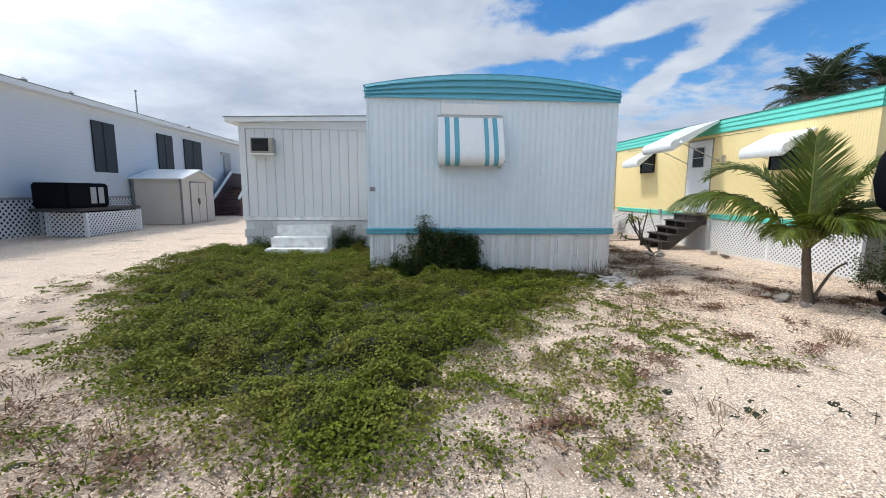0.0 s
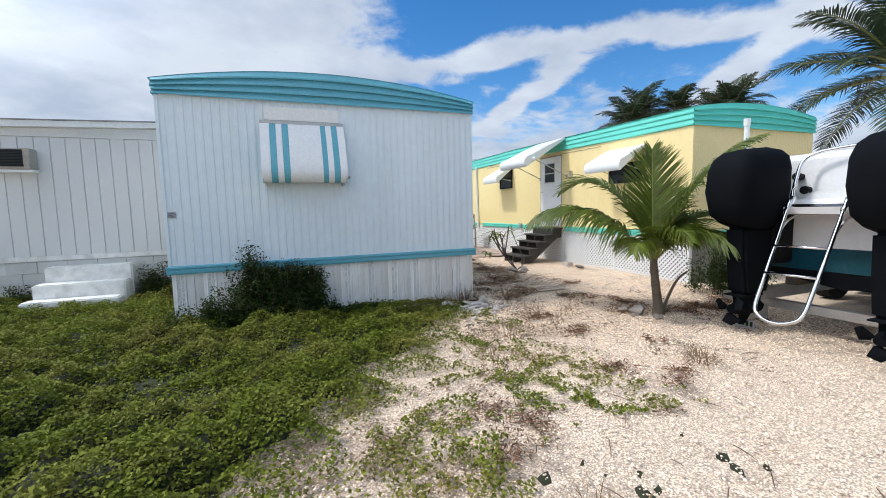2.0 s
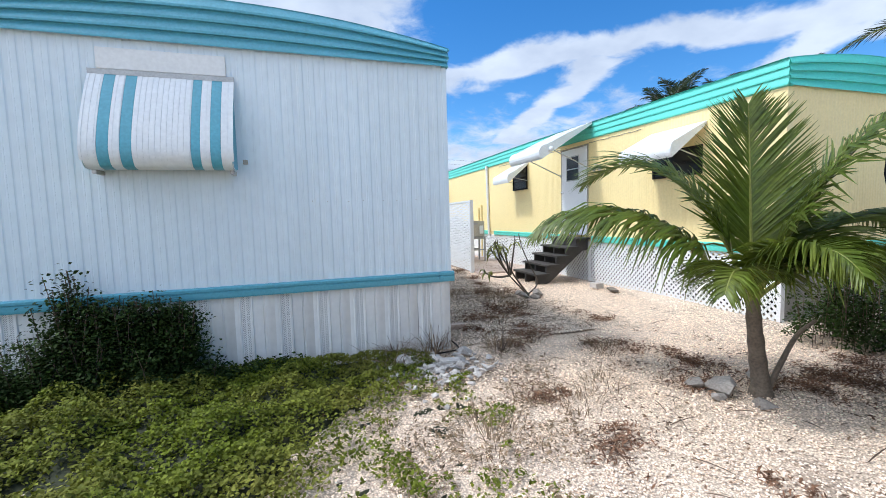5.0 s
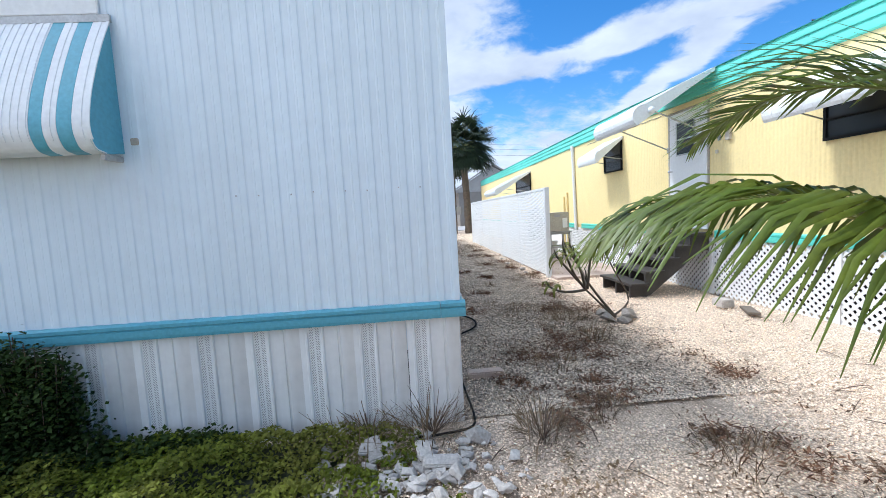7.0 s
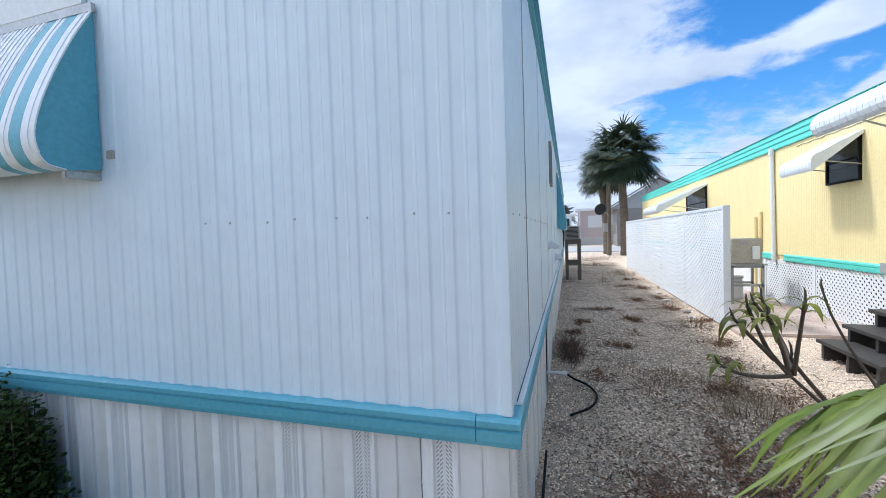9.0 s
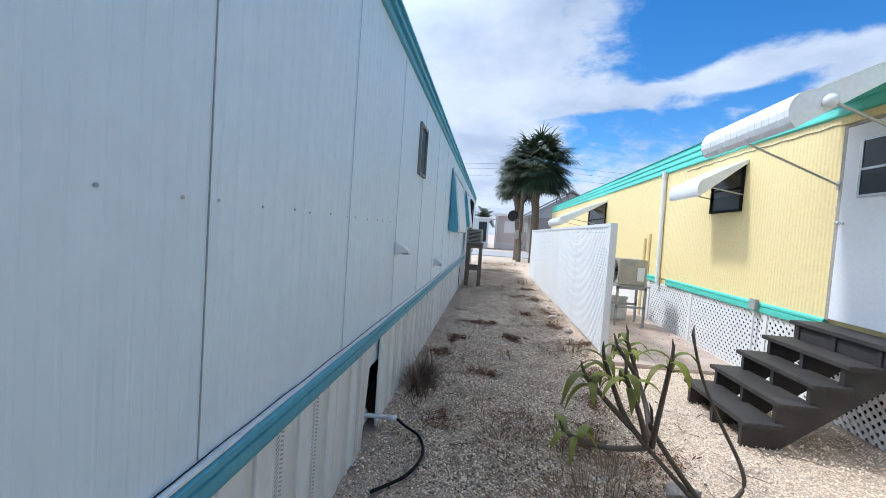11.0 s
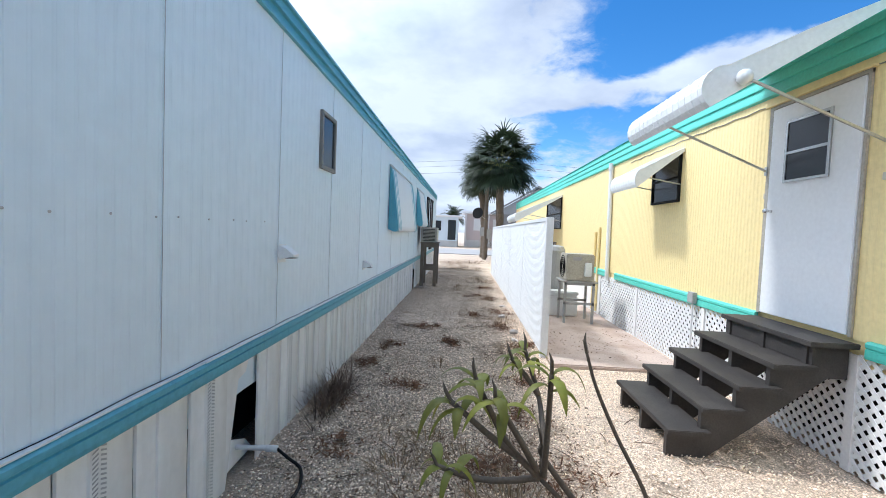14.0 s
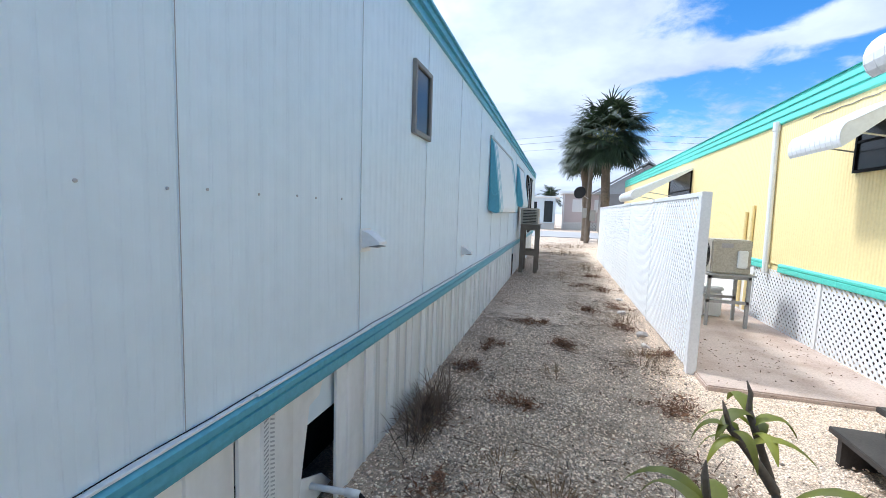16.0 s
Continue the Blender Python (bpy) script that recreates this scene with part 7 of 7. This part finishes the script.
bush("bush", 0.6, 6.6, [(-0.02, 6.58, 0.10, 0.35, 0.2, 0.34), (0.30, 6.58, 0.30, 0.40, 0.22, 0.30), (0.62, 6.60, 0.36, 0.38, 0.22, 0.30), (0.33, 6.72, 0.66, 0.22, 0.08, 0.30), (0.62, 6.73, 0.60, 0.26, 0.07, 0.14), (0.92, 6.73, 0.60, 0.22, 0.07, 0.14), (1.02, 6.71, 0.56, 0.10, 0.07, 0.12), (1.2, 6.66, 0.05, 0.30, 0.14, 0.17), (1.7, 6.72, 0.02, 0.35, 0.09, 0.10), (-0.15, 6.6, 0.16, 0.4, 0.2, 0.24), (-0.45, 6.55, 0.06, 0.3, 0.2, 0.16)], 19000,
     "dark straggling bush growing against the white skirting")
bush("bush", -1.45, 9.3, [(-1.40, 9.30, 0.28, 0.24, 0.2, 0.34), (-1.2, 9.35, 0.2, 0.2, 0.15, 0.22)], 26000, "small dark bush beside the white steps")
bush("bush", -3.15, 9.3, [(-3.2, 9.30, 0.18, 0.22, 0.16, 0.20)], 22000, "small dark bush beside the white steps")
bush("bush", 7.3, 5.45, [(7.15, 5.5, 0.35, 0.40, 0.35, 0.5), (7.5, 5.4, 0.4, 0.45, 0.4, 0.55)], 16000, "dark shrub behind the boat's motor")


# gravel stones
def gravel(path):
    base = np.array([(1, 0, 0), (0, 1, 0), (-1, 0, 0), (0, -1, 0), (0, 0, 1), (0, 0, -1)], float)
    tri = np.array([(0, 1, 4), (1, 2, 4), (2, 3, 4), (3, 0, 4), (1, 0, 5), (2, 1, 5), (3, 2, 5), (0, 3, 5)])
    n = 120000
    if path:
        n = 120000
        x, y = rng.normal(4.45, 0.62, n), 6.9 + rng.uniform(0, 1, n) ** 1.5 * 15
    else:
        x = np.concatenate([rng.uniform(-2.5, 7.4, n // 2), rng.uniform(2.4, 7.4, n // 2)])
        y = np.concatenate([rng.uniform(0.6, 7.0, n // 2), rng.uniform(3.5, 14.5, n // 2)])
    keep = ~((x < 3.47) & (y > 6.85)) & ~((not path) & (x < 5.35 - 0.1 * (y < 8)) & (y > 6.6) & (rng.random(n) < 0.85)) & ~((x > 5.82) & (y > 11.8)) & ~(inside(x, y, WEEDS) & (rng.random(n) < 0.8))
    x, y = x[keep], y[keep]
    n = len(x)
    s = rng.uniform(0.004, 0.0088, n) * np.where(rng.random(n) < 0.05, 1.6, 1)
    a = rng.uniform(0, 6.28, n)
    v = base[None] * (1 + rng.uniform(-0.35, 0.35, (n, 6, 1)))
    v = v + rng.uniform(-0.25, 0.25, (n, 6, 3))
    v = v * s[:, None, None] * np.array([1.25, 1.0, 0.75])
    c, q = np.cos(a)[:, None], np.sin(a)[:, None]
    vx, vy = v[..., 0] * c - v[..., 1] * q, v[..., 0] * q + v[..., 1] * c
    v = np.stack([vx + x[:, None], vy + y[:, None], v[..., 2] + 0.003 + s[:, None] * 0.2], -1)
    f = tri[None] + (np.arange(n) * 6)[:, None, None]
    return raw("gravel", v.reshape(-1, 3), f.reshape(-1, 3), M["path_gravel"] if path else M["gravel"])


tagged(new("gravel", gravel(False)), "loose pale coral gravel stones", "gravel", kind="stuff")
tagged(new("path_gravel", gravel(True)), "trodden grey-brown gravel of the path between the homes", "gravel", kind="stuff")


def tuft(lv, x, y, r, count, height, rd, lean=0.9):
    for k in range(count):
        a = rd.uniform(0, 6.28)
        q = r * math.sqrt(rd.random())
        d = Vector((math.cos(a) * lean * rd.random(), math.sin(a) * lean * rd.random(), rd.uniform(0.25, 1)))
        lv.blade((x + math.cos(a) * q, y + math.sin(a) * q, 0.0), d, (math.sin(a), -math.cos(a), 0.2), height * rd.uniform(0.5, 1.2), 0.0022, rd.uniform(0.2, 1.8), 3, 0.1)


rd = random.Random(21)
lv = Leaves()
for x, y, r, c, h in ((3.91, 6.61, 0.16, 110, 0.20), (4.40, 6.82, 0.18, 90, 0.13), (4.85, 6.2, 0.2, 110, 0.12), (4.4, 7.66, 0.22, 120, 0.10), (4.87, 9.6, 0.25, 120, 0.12), (5.0, 8.36, 0.25, 140, 0.12), (2.8, 6.72, 0.25, 130, 0.24),
                      (3.2, 6.74, 0.22, 150, 0.28), (3.62, 10.4, 0.14, 40, 0.12), (3.6, 10.75, 0.14, 40, 0.12), (4.57, 9.87, 0.2, 90, 0.10), (4.42, 9.5, 0.2, 90, 0.10), (5.45, 12.4, 0.22, 120, 0.14), (5.5, 14.2, 0.25, 120, 0.12),
                      (4.53, 11.67, 0.12, 60, 0.09), (4.25, 10.1, 0.15, 60, 0.09), (5.1, 9.2, 0.25, 160, 0.14), (4.9, 8.9, 0.3, 160, 0.12), (3.9, 5.3, 0.22, 80, 0.12), (4.3, 5.5, 0.2, 70, 0.1), (3.1, 5.0, 0.25, 120, 0.14), (2.5, 4.3, 0.3, 110, 0.12),
                      (4.2, 3.56, 0.14, 150, 0.11), (2.0, 2.3, 0.25, 70, 0.1), (0.6, 1.5, 0.2, 90, 0.1), (-1.6, 2.2, 0.3, 100, 0.1), (-0.6, 1.9, 0.3, 90, 0.1), (-2.6, 2.9, 0.3, 100, 0.1), (4.6, 18.0, 0.6, 200, 0.14), (5.3, 20.0, 0.7, 260, 0.16),
                      (4.8, 24.0, 0.9, 300, 0.18), (5.2, 28.0, 1.0, 320, 0.2), (4.0, 27.0, 0.8, 220, 0.18)):
    tuft(lv, x, y, r, c, h, rd)
tagged(new("dry_grass", lv.mesh("dry_grass", M["dry"])), "dry brown grass tufts and dead weeds on the gravel", "dry grass", kind="stuff")

# dead twigs
lv = Leaves()
for k in range(420):
    zone = rd.choice(((0.0, 5.5, 2.0, 6.5), (3.6, 5.6, 6.5, 14.0), (3.8, 7.3, 4.0, 11.0), (3.6, 5.7, 12.0, 24.0)))
    x, y = rd.uniform(zone[0], zone[1]), rd.uniform(zone[2], zone[3])
    a = rd.uniform(0, 6.28)
    lv.blade((x, y, 0.012), (math.cos(a), math.sin(a), rd.uniform(0, 0.25)), (-math.sin(a), math.cos(a), 0.5), rd.uniform(0.05, 0.28), 0.003, 0.3, 3, 0.5)
for cx, cy, h in ((3.25, 6.72, 0.34), (2.85, 6.76, 0.30), (3.60, 10.45, 0.32), (3.58, 10.8, 0.26), (3.60, 10.6, 0.28), (3.66, 10.3, 0.22), (3.70, 10.55, 0.22), (3.64, 10.7, 0.2), (3.9, 6.55, 0.24)):
    for k in range(70 if cy > 10 else 34):
        a = rd.uniform(0, 6.28)
        lv.blade((cx + abs(rd.gauss(0, 0.05)) * (1 if cy > 8 else 0), cy + (rd.gauss(0, 0.16) if cy > 8 else 0), 0), (math.cos(a) * 0.7, math.sin(a) * (0.7 if cx != 3.25 else 0.25), rd.uniform(0.5, 1.2)), (math.sin(a), -math.cos(a), 0), h * rd.uniform(0.5, 1.15), 0.0022, rd.uniform(-0.4, 1.6), 5, 0.4)
tagged(new("dead_twigs", lv.mesh("dead_twigs", M["twig"])), "scattered dead twigs and bare weed stalks", "twigs", kind="stuff")

# leaf litter in drifts along the path and round the plants
cl = np.concatenate([np.stack([rng.normal(4.5, 0.6, 90), rng.uniform(7.0, 27.0, 90)], -1), np.stack([rng.normal(5.0, 0.5, 40), rng.normal(8.8, 0.9, 40)], -1), np.stack([rng.uniform(3.0, 6.2, 26), rng.uniform(3.0, 6.8, 26)], -1), np.stack([rng.uniform(-4.0, 2.5, 26), rng.uniform(1.3, 3.0, 26)], -1)])
pk_ = rng.integers(0, len(cl), 11000)
sig = rng.uniform(0.05, 0.28, len(cl))[pk_]
zx, zy = cl[pk_, 0] + rng.normal(0, 1, len(pk_)) * sig, cl[pk_, 1] + rng.normal(0, 1, len(pk_)) * sig
keep = (zx > 3.52) & (zx < 5.75) | (zy < 6.6)
zx, zy = np.concatenate([zx[keep], rng.uniform(5.9, 7.4, 260)]), np.concatenate([zy[keep], rng.normal(12.9, 0.6, 260)])
keep = zx > -99
lz = np.where((zx > 5.86) & (zy > 11.85), 0.042, 0.014)
litter = leaf_cloud("leaf_litter", zx[keep], zy[keep], lz + rng.uniform(-0.004, 0.008, keep.sum()), 0.013, M["leaflitter"], 0.35, 2.4)
tagged(new("leaf_litter", litter), "scattered dead brown leaves on the ground", "leaf litter", kind="stuff")


def dry_margin():
    """Withered creepers at the verge of the weeds."""
    n = 160000
    x, y = rng.uniform(-5.5, 4.8, n), rng.uniform(0.9, 7.0, n)
    d = edge_distance(x, y, WEEDS)
    sd = np.where(inside(x, y, WEEDS), d, -d)
    keep = (sd > -1.6) & (sd < 0.3) & (waves(x, y, 2.0, 4.4) + 0.8 * waves(x, y, 6.0, 0.9) > 0.30) & (rng.random(n) < 0.55) & ~((x > -0.6) & (y > 6.8))
    return leaf_cloud("dry_creeper", x[keep], y[keep], rng.uniform(0.006, 0.05, keep.sum()), 0.013, M["dry"], 0.7, 2.6)


tagged(new("dry_creeper", dry_margin()), "withered brown creepers at the edge of the weeds", "dry weeds", kind="stuff")


def dead_clumps():
    """Low red-brown heaps of dead weed and palm litter, each an uneven drift."""
    spots = [(5.12, 6.3, 0.22), (5.31, 5.83, 0.20), (5.3, 5.2, 0.24), (4.9, 5.4, 0.15), (3.74, 5.59, 0.16), (3.33, 3.8, 0.15), (3.69, 3.45, 0.12), (3.76, 4.8, 0.16), (4.28, 4.13, 0.07), (4.3, 7.9, 0.26), (4.52, 7.26, 0.24), (4.37, 6.95, 0.20),
             (4.66, 8.02, 0.24), (4.9, 8.5, 0.22), (5.44, 9.53, 0.18), (5.1, 9.6, 0.2), (5.7, 7.27, 0.12), (3.58, 10.7, 0.20), (5.46, 13.79, 0.16), (5.60, 12.7, 0.14), (5.5, 15.0, 0.18), (5.5, 16.6, 0.2), (5.4, 18.4, 0.22), (4.98, 16.95, 0.2),
             (3.82, 12.33, 0.12), (3.99, 9.81, 0.12), (6.3, 4.5, 0.3), (5.7, 4.9, 0.25), (6.1, 5.0, 0.3), (6.6, 4.9, 0.3), (4.1, 6.7, 0.16), (4.0, 7.3, 0.15), (-2.2, 2.3, 0.35), (-1.4, 1.9, 0.3), (-0.7, 1.55, 0.28), (-3.1, 3.0, 0.4), (0.6, 1.4, 0.16), (-2.6, 1.9, 0.3), (1.1, 2.4, 0.25), (1.9, 3.3, 0.25), (3.7, 11.6, 0.12), (4.2, 11.0, 0.14), (5.5, 11.3, 0.2), (5.3, 10.4, 0.16), (4.7, 12.6, 0.18), (4.2, 13.5, 0.2), (5.0, 14.6, 0.2)]
    xs, ys, zs = [], [], []
    for cx, cy, r in spots:
        m = int(2300 * r)
        for lobe in range(6):
            a, q = rng.uniform(0, 6.28), r * rng.uniform(0.1, 1.5)
            k = int(m * rng.uniform(0.05, 0.3))
            lx, ly = rng.uniform(0.12, 0.6, 2) * r
            xs.append(cx + math.cos(a) * q + rng.normal(0, 1, k) * lx)
            ys.append(cy + math.sin(a) * q + rng.normal(0, 1, k) * ly)
            zs.append(0.006 + np.abs(rng.normal(0, 0.022, k)))
    x, y, z = np.concatenate(xs), np.concatenate(ys), np.concatenate(zs)
    ok = (x > 3.53) | (y < 6.7)
    ok &= ~((x > 5.80) & (y > 11.8))
    return leaf_cloud("dead_weed_clumps", x[ok], y[ok], z[ok], 0.0105, M["rust"], 0.7, 4.5)


tagged(new("dead_weed_clumps", dead_clumps()), "low red-brown heaps of dead weeds on the gravel", "dead weeds", kind="stuff")
